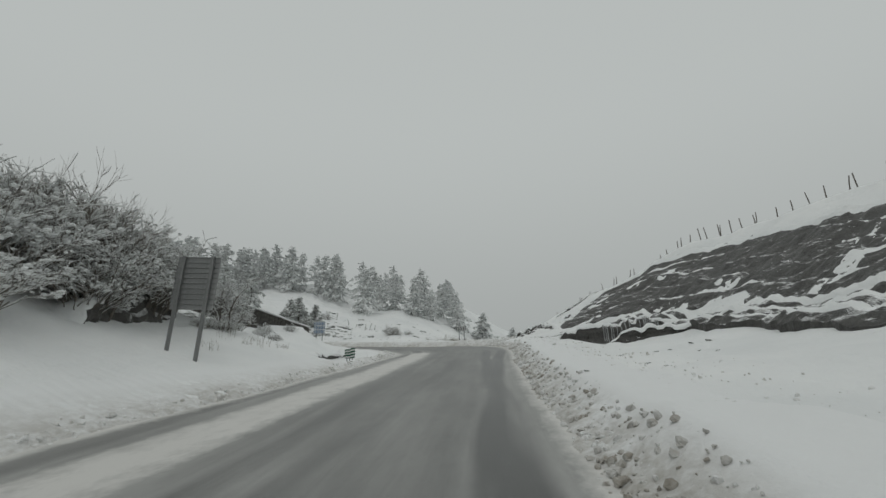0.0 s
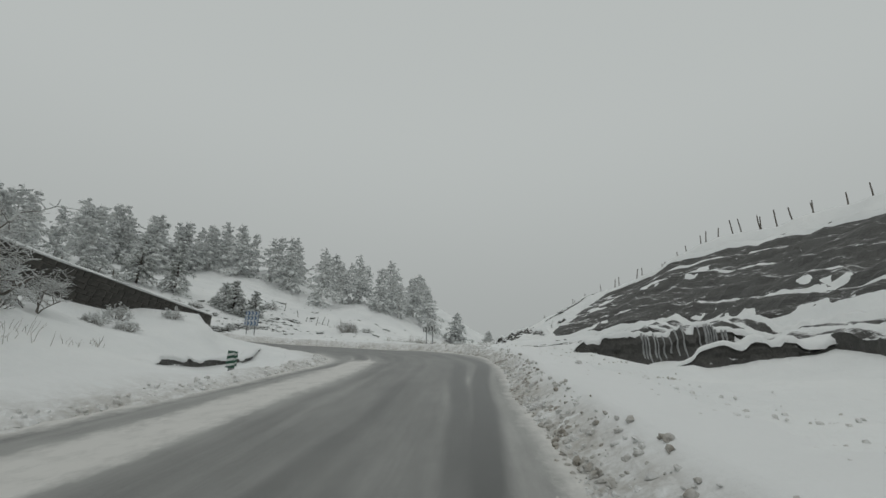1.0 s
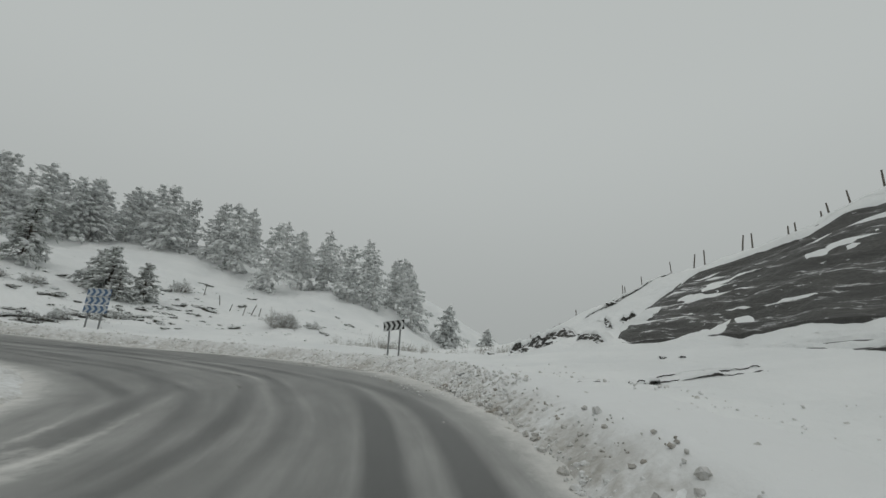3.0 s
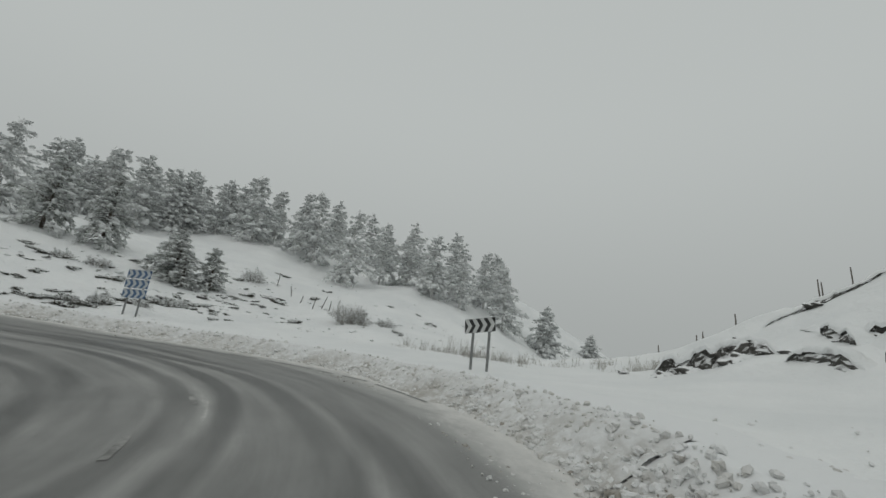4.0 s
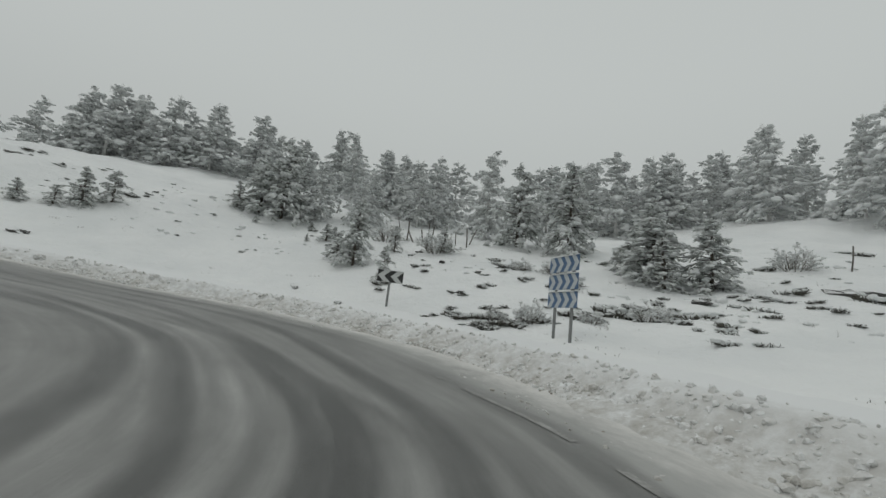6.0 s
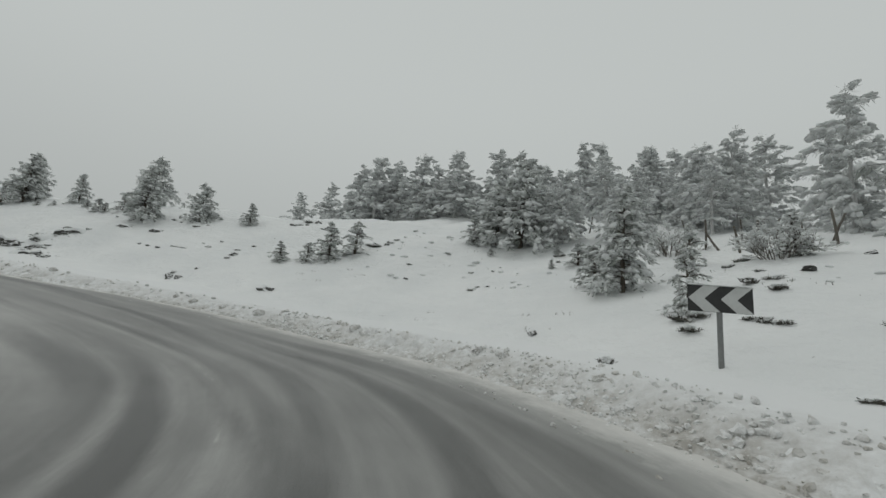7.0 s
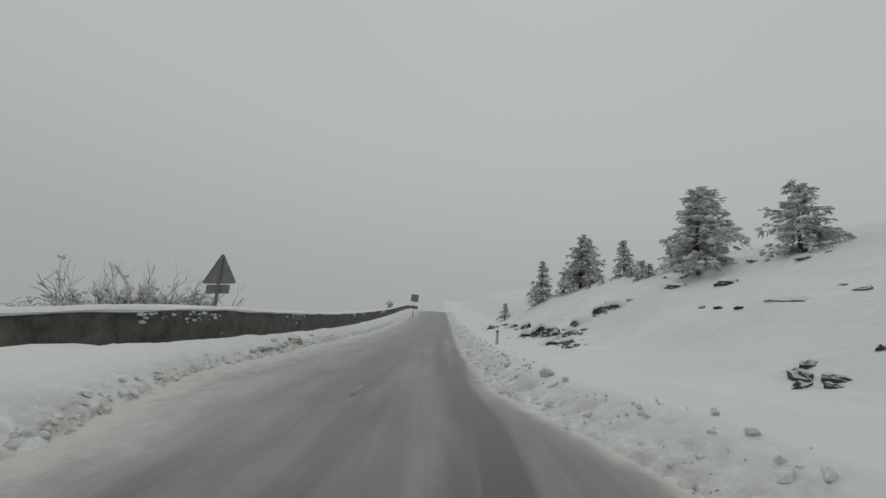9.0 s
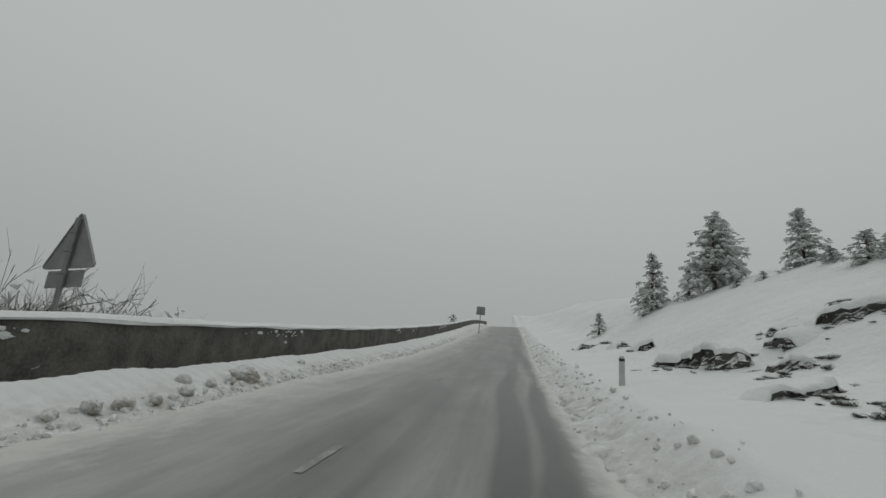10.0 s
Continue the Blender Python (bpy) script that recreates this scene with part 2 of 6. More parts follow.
post_white = plain("white_delineator", (0.42, 0.43, 0.42), (0.55, 0.56, 0.55), 6.0, 0.6)
line_paint = plain("worn_road_paint", (0.13, 0.13, 0.124), (0.36, 0.36, 0.345), 3.0, 0.6)


# ---- small building helpers ----
def mesh_from(name, verts, faces, mat, smooth=False):
    me = bpy.data.meshes.new(name)
    me.from_pydata([tuple(map(float, v)) for v in verts], [], [tuple(map(int, q)) for q in faces])
    if mat:
        me.materials.append(mat)
    if smooth:
        me.polygons.foreach_set("use_smooth", [True] * len(me.polygons))
    me.update()
    return me


def part(name, mesh, parent, m=None, label=""):
    ob = new(name, mesh)
    ob.parent = parent
    if m is not None:
        ob.matrix_basis = m
    return tagged(ob, label)


def thing(name, m, label, category, group="", kind=""):
    ob = new(name)
    ob.empty_display_size = 0.2
    ob.matrix_basis = m
    return tagged(ob, label, category, group, kind)


def box_mesh(name, sx, sy, sz, mat, bevel=0.0):
    """A box that stands on z = 0, centred in x and y, with worn edges."""
    bm = bmesh.new()
    bmesh.ops.create_cube(bm, size=1.0)
    for v in bm.verts:
        v.co = Vector((v.co.x * sx, v.co.y * sy, (v.co.z + 0.5) * sz))
    if bevel:
        bmesh.ops.bevel(bm, geom=bm.edges[:], offset=bevel, segments=1, affect="EDGES")
    me = bpy.data.meshes.new(name)
    bm.to_mesh(me)
    bm.free()
    me.materials.append(mat)
    return me


def tube(points, radii, sides=6, caps=True):
    """Vertices and faces of a tapered tube along points."""
    pts = [Vector(q) for q in points]
    vs, fs = [], []
    for i, q in enumerate(pts):
        d = (pts[min(i + 1, len(pts) - 1)] - pts[max(i - 1, 0)]).normalized()
        a = d.orthogonal().normalized()
        b = d.cross(a)
        for k in range(sides):
            w = 2 * math.pi * k / sides
            vs.append(q + (a * math.cos(w) + b * math.sin(w)) * radii[i])
    for i in range(len(pts) - 1):
        for k in range(sides):
            fs.append((i * sides + k, i * sides + (k + 1) % sides, (i + 1) * sides + (k + 1) % sides, (i + 1) * sides + k))
    if caps:
        fs.append(tuple(range(sides))[::-1])
        fs.append(tuple((len(pts) - 1) * sides + k for k in range(sides)))
    return vs, fs


class Pile:
    """Collects pieces into one mesh."""

    def __init__(self):
        self.v, self.f = [], []

    def add(self, vs, fs):
        o = len(self.v)
        self.v.extend(vs)
        self.f.extend(tuple(i + o for i in q) for q in fs)

    def mesh(self, name, mat, smooth=False):
        return mesh_from(name, self.v, self.f, mat, smooth)


def blob(rng, rx, ry, rz, rough=0.25, rings=4, sides=7, flat=None):
    """An uneven lump, as vertices and faces round the origin."""
    vs, fs = [(0, 0, rz * (1 + rng.uniform(-rough, rough)))], []
    for i in range(1, rings):
        a = math.pi * i / rings
        for k in range(sides):
            w = 2 * math.pi * (k + 0.5 * (i % 2)) / sides
            r = 1 + rng.uniform(-rough, rough)
            vs.append((rx * math.sin(a) * math.cos(w) * r, ry * math.sin(a) * math.sin(w) * r, rz * math.cos(a) * r))
    vs.append((0, 0, -rz * (1 + rng.uniform(-rough, rough))))
    if flat is not None:
        vs = [(x, y, max(z, flat)) for x, y, z in vs]
    last = len(vs) - 1
    for k in range(sides):
        fs.append((0, 1 + k, 1 + (k + 1) % sides))
        fs.append((last, 1 + (rings - 2) * sides + (k + 1) % sides, 1 + (rings - 2) * sides + k))
    for i in range(rings - 2):
        for k in range(sides):
            a, b = 1 + i * sides + k, 1 + i * sides + (k + 1) % sides
            fs.append((a, a + sides, b + sides, b))
    return vs, fs


def moved(piece, m):
    vs, fs = piece
    return [tuple(m @ Vector(v)) for v in vs], fs


# ---- the lie of the road: a climbing left-hand hairpin ----
ROAD_LINE = [
    (-6.2, -80, -8.2), (-3.0, -40, -4.7), (0.0, 0.0, -1.2), (0.63, 7.8, -0.51), (1.35, 14.94, 0.16), (2.1, 22.85, 1.03), (1.85, 26.7, 1.33),
    (1.1, 29.3, 1.55), (-0.1, 31.75, 1.71), (-3.3, 35.1, 1.90), (-7.5, 36.78, 2.11), (-10.8, 36.5, 2.25), (-13.87, 35.4, 2.49),
    (-16.35, 33.2, 2.77), (-17.9, 30.2, 3.03), (-18.75, 27.0, 3.39), (-19.3, 23.5, 3.74), (-19.67, 20.0, 4.05), (-21.9, 0.0, 5.95),
    (-24.2, -20.0, 8.5), (-27.0, -45.0, 12.0), (-31.0, -80.0, 16.0),
]


def curve_through(points, step):
    pts = np.array(points, float)
    pts = np.concatenate([[2 * pts[0] - pts[1]], pts, [2 * pts[-1] - pts[-2]]])
    out = []
    for a, b, c, d in zip(pts, pts[1:], pts[2:], pts[3:]):
        k = max(2, int(np.linalg.norm(c - b) / step))
        ta, tb, tc = (np.linalg.norm(q) ** 0.5 for q in (b - a, c - b, d - c))
        m1 = (c - b) + tb * ((b - a) / ta - (c - a) / (ta + tb))
        m2 = (c - b) + tb * ((d - c) / tc - (d - b) / (tb + tc))
        for u in np.arange(k) / k:
            out.append(b * (2 * u**3 - 3 * u**2 + 1) + m1 * (u**3 - 2 * u**2 + u) + c * (3 * u**2 - 2 * u**3) + m2 * (u**3 - u**2))
    return np.array(out + [pts[-2]])


LINE = curve_through(ROAD_LINE, 0.25)
_seg = np.r_[0, np.cumsum(np.linalg.norm(np.diff(LINE[:, :2], axis=0), axis=1))]
_zero = int(np.argmin(np.abs(LINE[:, 1]) + np.abs(LINE[:, 0])))
S = _seg - _seg[_zero]
TAN = np.gradient(LINE[:, :2], axis=0)
TAN /= np.linalg.norm(TAN, axis=1)[:, None]
APEX = int(np.argmin(np.hypot(LINE[:, 0] + 7.5, LINE[:, 1] - 36.78)))

# edges of the cleared carriageway to the right and left of the line, and its cross fall
EDGE_R = np.interp(S, [-40, 0, 16, 23, 27, 32, 37, 42, 46, 50, 53, 57, 62, 66, 75, 95], [1.0, 1.0, 1.0, 1.1, 1.5, 2.0, 2.6, 2.5, 2.8, 2.7, 2.6, 2.5, 1.8, 1.0, 1.0, 1.3])
EDGE_L = np.interp(S, [-40, 0, 16, 23, 32, 38, 46, 52, 57, 62, 66, 75, 95], [5.6, 5.4, 5.0, 4.9, 5.1, 5.0, 4.8, 4.0, 3.3, 3.3, 4.3, 4.5, 4.3])
BANK = np.tan(np.radians(np.interp(S, [0, 16, 23, 27, 32, 46, 65], [0, 0.4, 2.2, 3.5, 4.2, 3.8, 3.6])))
WALL_OFF = np.interp(S, [46, 48.5, 51, 55, 58, 62, 66, 90, 130], [5.0, 6.2, 8.9, 7.6, 6.5, 5.9, 5.7, 5.7, 5.7])

# rise of the open ground beyond the right edge: rows by way along the road, columns by distance
RISE_D = [4.5, 7, 10, 14, 18, 28, 40, 60]
RISE = {
    -22: (0.4, 0.5, 0.6, 0.8, 1.0, 1.2, 1.4, 1.5),
    -6: (0.5, 0.8, 1.6, 4.4, 6.8, 8.5, 9, 9),
    4: (0.5, 0.9, 1.9, 4.7, 7.6, 10.6, 11.5, 12),
    17: (0.5, 0.9, 1.7, 4.3, 7.1, 10.2, 11, 11),
    23: (0.5, 0.9, 1.6, 4.2, 7.3, 10.3, 11, 11),
    26: (0.5, 0.85, 1.5, 4.1, 7.7, 10.2, 11, 11),
    29: (0.5, 0.8, 1.4, 4.0, 7.4, 9.2, 9.6, 10),
    31: (0.5, 0.75, 1.2, 3.5, 6.4, 7.8, 8.2, 8.4),
    33.3: (0.5, 0.65, 1.0, 2.4, 4.6, 5.7, 6.0, 6.0),
    34.6: (0.45, 0.6, 0.75, 1.7, 3.6, 4.6, 4.6, 4.4),
    35.8: (0.45, 0.6, 0.7, 1.0, 2.4, 3.6, 3.4, 3.0),
    37.0: (0.45, 0.65, 0.75, 0.95, 1.4, 2.2, 2.0, 2.2),
    38.4: (0.5, 0.7, 0.85, 1.0, 1.15, 1.3, 1.5, 2.0),
    39.5: (0.5, 0.75, 0.95, 1.15, 1.35, 1.6, 1.9, 3.5),
    41: (0.5, 0.85, 1.2, 1.9, 2.7, 4.6, 7.2, 10.5),
    42: (0.5, 0.9, 1.3, 2.2, 3.2, 6.3, 10, 14),
    46: (0.5, 1.2, 1.9, 3.2, 4.7, 8.5, 13, 16),
    50: (0.6, 1.8, 3.0, 4.3, 5.6, 8.2, 12, 14),
    55: (0.6, 1.4, 2.8, 4.8, 6.8, 10.8, 11.6, 12),
    62: (0.7, 1.9, 3.3, 5.2, 7.0, 10.6, 11.2, 12),
    75: (1.1, 2.9, 4.6, 5.9, 6.8, 8.2, 8.8, 9),
    95: (1.3, 3.3, 4.7, 5.4, 5.9, 6.8, 7.2, 8),
}


def near(X, Y, lo=0, hi=None):
    """Index of, and signed distance (right positive) from, the nearest point of the line."""
    part_of = LINE[lo:hi]
    idx = np.empty(len(X), int)
    for a in range(0, len(X), 4000):
        d = (X[a : a + 4000, None] - part_of[None, :, 0]) ** 2 + (Y[a : a + 4000, None] - part_of[None, :, 1]) ** 2
        idx[a : a + 4000] = d.argmin(1)
    idx += lo
    dx, dy = X - LINE[idx, 0], Y - LINE[idx, 1]
    side = dx * TAN[idx, 1] - dy * TAN[idx, 0]
    return idx, np.where(side >= 0, 1, -1) * np.hypot(dx, dy)


def wave(X, Y, size, seed=0.0):
    """Smooth natural unevenness in three octaves, about -1 to 1."""
    X, Y = np.broadcast_arrays(np.asarray(X, float), np.asarray(Y, float))
    total, amp, cell = np.zeros(X.shape), 1.0, 1.7 * size
    for k in range(3):
        x, y = X / cell + 37.2 * seed + 11.7 * k, Y / cell - 19.4 * seed + 5.3 * k
        i, j = np.floor(x), np.floor(y)
        u, v = x - i, y - j
        u, v = u * u * (3 - 2 * u), v * v * (3 - 2 * v)

        def corner(a, b):
            h = np.sin(a * 127.1 + b * 311.7) * 43758.5453
            return (h - np.floor(h)) * 2 - 1

        low = corner(i, j) * (1 - u) + corner(i + 1, j) * u
        high = corner(i, j + 1) * (1 - u) + corner(i + 1, j + 1) * u
        total = total + amp * (low * (1 - v) + high * v)
        amp, cell = amp * 0.42, cell * 0.47
    return total * 0.95


def clump(X, Y, size, seed):
    """Rounded clods packed side by side, 0 in the joints to 1 on the crowns."""
    i, j = np.floor(X / size), np.floor(Y / size)
    best = np.full(X.shape, 9.0)
    for a in (-1, 0, 1):
        for b in (-1, 0, 1):
            h1 = np.sin((i + a) * 127.1 + (j + b) * 311.7 + seed) * 43758.5453
            h2 = np.sin((i + a) * 269.5 + (j + b) * 183.3 + seed) * 43758.5453
            h3 = np.sin((i + a) * 419.2 + (j + b) * 71.9 + seed) * 43758.5453
            far = np.hypot(X / size - i - a - (h1 - np.floor(h1)), Y / size - j - b - (h2 - np.floor(h2)))
            best = np.minimum(best, far * (0.7 + 0.9 * (h3 - np.floor(h3))))
    return np.clip(1.05 - best**1.4, 0, 1)


_rs = np.array(sorted(RISE))
_rt = np.array([RISE[k] for k in sorted(RISE)])


def ground_height(X, Y, cut=True):
    """Height of the snow over the plan; cut lowers it under the great rock slab."""
    X, Y = np.atleast_1d(np.asarray(X, float)), np.atleast_1d(np.asarray(Y, float))
    i, o = near(X, Y)
    # the foot of the perpendicular between two points of the line
    lead = (X - LINE[i, 0]) * TAN[i, 0] + (Y - LINE[i, 1]) * TAN[i, 1]
    j = np.clip(i + np.where(lead > 0, 1, -1), 0, len(S) - 1)
    lag = (X - LINE[j, 0]) * TAN[j, 0] + (Y - LINE[j, 1]) * TAN[j, 1]
    part_way = np.clip(lead / np.where(np.abs(lead - lag) < 1e-6, 1e-6, lead - lag), 0, 1)
    s = S[i] + part_way * (S[j] - S[i])
    er, el, zr, bank = (np.interp(s, S, q) for q in (EDGE_R, EDGE_L, LINE[:, 2], BANK))
    # open side
    d = np.abs(o)
    cols = np.stack([np.interp(s, _rs, _rt[:, k]) for k in range(len(RISE_D))], 1)
    base = zr + bank * er
    dd = [er + 0.9] + [np.full_like(er, k) for k in RISE_D]
    hh = [np.full_like(er, 0.42)] + [cols[:, k] for k in range(len(RISE_D))]
    right = base + 0.0
    for k in range(len(dd)):
        x0, h0 = (er, np.zeros_like(er)) if k == 0 else (dd[k - 1], hh[k - 1])
        u = np.clip((d - x0) / np.maximum(dd[k] - x0, 0.05), 0, 1)
        if k == 0:
            u = u * u * (3 - 2 * u)
        right = right + (hh[k] - h0) * u
    # between the two legs
    i1, o1 = near(X, Y, 0, APEX)
    i2, o2 = near(X, Y, APEX, None)
    d1, d2 = np.abs(o1) - EDGE_L[i1], np.abs(o2) - WALL_OFF[i2]
    walled = np.clip((S[i2] - 47) / 4, 0, 1)
    z1 = LINE[i1, 2] - BANK[i1] * EDGE_L[i1]
    z2 = LINE[i2, 2] - 0.35 * walled - BANK[i2] * EDGE_L[i2] * (1 - walled)
    f = np.clip(d1, 0, None) / (np.clip(d1, 0, None) + np.clip(d2, 0.02, None))
    slope = z1 + (z2 - z1) * f ** np.interp(S[i1], [16.5, 20.5], [1.3, 1.7]) + 0.10 * np.clip(d1 / 1.2, 0, 1) - 0.42 * np.exp(-(((S[i1] - 21.5) / 4.5) ** 2) - ((d1 - 2.2) / 2.0) ** 2)
    # snowy shoulder inside the parapet
    e2 = np.abs(o2) - EDGE_L[i2]
    shoulder = LINE[i2, 2] - BANK[i2] * EDGE_L[i2] + 0.46 * np.clip(e2 / 1.6, 0, 1)
    inside = np.clip((np.abs(o2) - WALL_OFF[i2]) / 0.3 + 0.5, 0, 1)
    upper = (d2 < 0.6) & (d2 < d1)
    left = np.where(upper, shoulder * (1 - inside) + slope * inside, slope)
    z = np.where(o >= 0, right, left)
    # bed under the carriageway
    on = ((o >= 0) & (d < er + 0.05)) | ((o < 0) & (d < el + 0.05))
    road_z = zr + bank * o
    far = np.clip((d - er - 2) / 12, 0, 1) * (o >= 0) + np.clip((np.minimum(d1, d2) - 0.8) / 4, 0, 1) * (o < 0)
    z = z + far * (0.28 * wave(X, Y, 3.1, 1.3) + 0.10 * wave(X, Y, 0.9, 4.1)) + 0.035 * wave(X, Y, 0.55, 2.2)
    rough = np.exp(-(((s - 44) / 4.5) ** 2) - ((d - 9) / 3.5) ** 2) * (o >= 0)
    z = z + rough * (0.13 * wave(X, Y, 0.42, 6.0) + 0.14 * wave(X, Y, 0.95, 7.0))
    z = z + np.exp(-(((s - 75) / 7) ** 4) - ((d - 7) / 3) ** 4) * (o >= 0) * (0.12 * np.clip(wave(X, Y, 0.8, 11.0), -0.4, 1) + 0.10 * wave(X, Y, 1.6, 12.0))
    z = z + np.clip((d - 14) / 30, 0, 1) * (o >= 0) * 0.7 * wave(X, Y, 9.0, 0.4)
    z = z + np.clip((32 - s) / 3, 0, 1) * np.exp(-(((d - 4.6) / 2.2) ** 2)) * (o >= 0) * (0.11 * wave(X, Y, 0.5, 8.0) + 0.10 * wave(X, Y, 1.1, 9.0))
    z = z - 0.55 * np.exp(-(((X - 9.0) / 2.8) ** 4) - ((Y - 20.2) / 1.5) ** 2) - 0.18 * np.exp(-(((X - 7.6) / 2.4) ** 2) - ((Y - 16.0) / 1.3) ** 2) - 0.5 * np.exp(-(((X - 6.0) / 7) ** 2) - ((Y - 69) / 8) ** 2)
    z = z + 0.45 * np.exp(-(((X + 9.1) / 1.7) ** 2) - ((Y - 27.2) / 2.6) ** 2)
    if cut:
        deep = np.clip((s + 14) / 4, 0, 1) * np.clip((31.9 - s) / 0.8, 0, 1) * np.clip((d - 11.6) / 0.6, 0, 1) * np.clip((np.interp(s, [20, 27], [15.4, 16.4]) - d) / 0.5, 0, 1) * (o >= 0)
        z = z - 1.0 * deep
        z = z + np.clip((s - 16) / 4, 0, 1) * np.clip((33.5 - s) / 1.5, 0, 1) * np.exp(-(((d - 10.6) / 0.9) ** 2)) * (o >= 0) * 0.42 * np.clip(0.7 * wave(X, Y, 1.3, 3.7) + 0.4 * wave(X, Y, 0.5, 3.1) + 0.15, 0, 1)
    return np.where(on, road_z - 0.22, z)


def ground_at(x, y):
    return float(ground_height([x], [y])[0])


def spaced(a, b, step, reach):
    """Even steps between a and b, growing steps out to the horizon."""
    mid = np.arange(a, b, step)
    out, x, k = [], 0.0, step
    while x < reach:
        k *= 1.22
        x += k
        out.append(x)
    out = np.array(out)
    return np.concatenate([a - out[::-1], mid, mid[-1] + out])


def build_ground():
    xs, ys = spaced(-62, 34, 0.42, 2500), spaced(-40, 90, 0.42, 2500)
    X, Y = np.meshgrid(xs, ys)
    Z = ground_height(X.ravel(), Y.ravel())
    far = np.clip((np.hypot(X.ravel() + 10, Y.ravel() - 20) - 110) / 400, 0, 1)
    Z = Z - far * (Z + 30)
    nx, ny = len(xs), len(ys)
    me = bpy.data.meshes.new("ground")
    me.vertices.add(nx * ny)
    me.vertices.foreach_set("co", np.stack([X.ravel(), Y.ravel(), Z], 1).ravel().astype(np.float32))
    q = (np.arange(ny - 1)[:, None] * nx + np.arange(nx - 1)[None, :]).ravel()
    loops = np.stack([q, q + 1, q + nx + 1, q + nx], 1).ravel()
    me.loops.add(len(loops))
    me.loops.foreach_set("vertex_index", loops.astype(np.int32))
    me.polygons.add(len(q))
    me.polygons.foreach_set("loop_start", (np.arange(len(q)) * 4).astype(np.int32))
    me.polygons.foreach_set("use_smooth", np.ones(len(q), bool))
    me.update(calc_edges=True)
    me.materials.append(snow)
    tagged(new("ground", me), "snow-covered mountain ground round the hairpin", "ground", kind="structure")


build_ground()


# wheel tracks: distance to the right of the line at four places along the road, half width, wear on the lower leg, in the bend and above
TRACK_AT = (20, 36, 50, 70)
TRACKS = [
    ((-0.02, -0.28, -0.28, 0.20), 0.18, (1.25, 1.0, 1.5)), ((0.38, 0.5, 0.5, 0.64), 0.19, (1.2, 0.6, 1.6)), ((-1.5, -0.78, -0.8, -1.2), 0.15, (0.3, 0.8, 0.3)),
    ((-2.5, -1.55, -1.65, -2.6), 0.17, (0.4, 0.85, 0.25)), ((-4.75, -2.6, -2.5, -3.6), 0.26, (0.9, 0.6, 0.2)), ((0.95, 1.3, 1.5, 1.0), 0.22, (0.0, 0.6, 0.0)),
    ((-2.0, -3.3, -3.4, -2.4), 0.14, (0.1, 0.6, 0.1)), ((-3.0, -4.0, -4.2, -3.2), 0.16, (0.0, 0.5, 0.0)), ((-0.9, 0.9, -1.2, -0.6), 0.09, (0.0, 0.4, 0.2)),
]


def build_road():
    keep = np.where((S > -45) & (S < 160))[0]
    cols = 125
    s = S[keep][:, None]
    a, b = -EDGE_L[keep][:, None] - 0.30, EDGE_R[keep][:, None] + 0.30
    o = a + (b - a) * np.linspace(0, 1, cols)[None, :]
    X = LINE[keep, 0][:, None] + TAN[keep, 1][:, None] * o
    Y = LINE[keep, 1][:, None] - TAN[keep, 0][:, None] * o
    Z = LINE[keep, 2][:, None] + BANK[keep][:, None] * o + 0.012 * np.sin(s * 0.9 + o * 2)
    vs = np.stack([X.ravel(), Y.ravel(), Z.ravel()], 1)
    uvs = np.stack([o.ravel(), np.broadcast_to(s, o.shape).ravel()], 1)
    lower, upper = np.clip((32 - s) / 8, 0, 1), np.clip((s - 54) / 8, 0, 1)
    turn = 1 - lower - upper
    near_l = np.clip(1 - np.clip(o - a - 0.3, 0, None) / (1.0 + 1.6 * upper), 0, 1) ** 1.2
    near_r = np.clip(1 - np.clip(b - o - 0.3, 0, None) / (0.7 + 0.9 * turn), 0, 1) ** 1.2
    wet = np.maximum(near_l, near_r)
    worn, heaped = np.zeros_like(o), np.zeros_like(o)
    for q, (at, w, wear) in enumerate(TRACKS):
        c = np.interp(s, TRACK_AT, at) + 0.16 * np.sin(s * 0.23 + q * 2.1) + 0.05 * np.sin(s * 0.9 + q)
        g = (lower * wear[0] + turn * wear[1] + upper * wear[2]) * np.clip(0.75 + 0.6 * wave(o * 1.5, s * 0.25 + q * 40, 0.6, q + 1.0), 0.1, 1)
        worn = np.maximum(worn, g * np.exp(-(((o - c) / w) ** 4)))
        heaped = heaped + 0.3 * g * np.exp(-(((np.abs(o - c) - w - 0.10) / 0.07) ** 2))
    heaped = np.clip(heaped, 0, 1) * (1 - worn) * (1 - 0.75 * upper) + lower * 1.0 * np.exp(-(((o + 3.6) / 0.72) ** 4)) + turn * 0.5 * np.exp(-(((o + 1.2) / 0.09) ** 2)) + upper * 0.45 * np.clip((-1.9 - o) / 0.8, 0, 1) * (1 - worn)
    fs = []
    for r in range(len(keep) - 1):
        for k in range(cols - 1):
            fs.append((r * cols + k, r * cols + k + 1, (r + 1) * cols + k + 1, (r + 1) * cols + k))
    me = mesh_from("road", vs, fs, road_mat, True)
    uv = me.uv_layers.new(name="UVMap")
    vi = np.empty(len(me.loops), np.int32)
    me.loops.foreach_get("vertex_index", vi)
    uv.data.foreach_set("uv", np.array(uvs, np.float32)[vi].ravel())
    at = me.attributes.new("slush", "FLOAT", "POINT")
    at.data.foreach_set("value", wet.ravel().astype(np.float32))
    at = me.attributes.new("track", "FLOAT", "POINT")
    at.data.foreach_set("value", worn.ravel().astype(np.float32))
    at = me.attributes.new("ridge", "FLOAT", "POINT")
    at.data.foreach_set("value", heaped.ravel().astype(np.float32))
    tagged(new("road", me), "wet grey asphalt road with slush and wheel tracks", "road", kind="structure")


build_road()


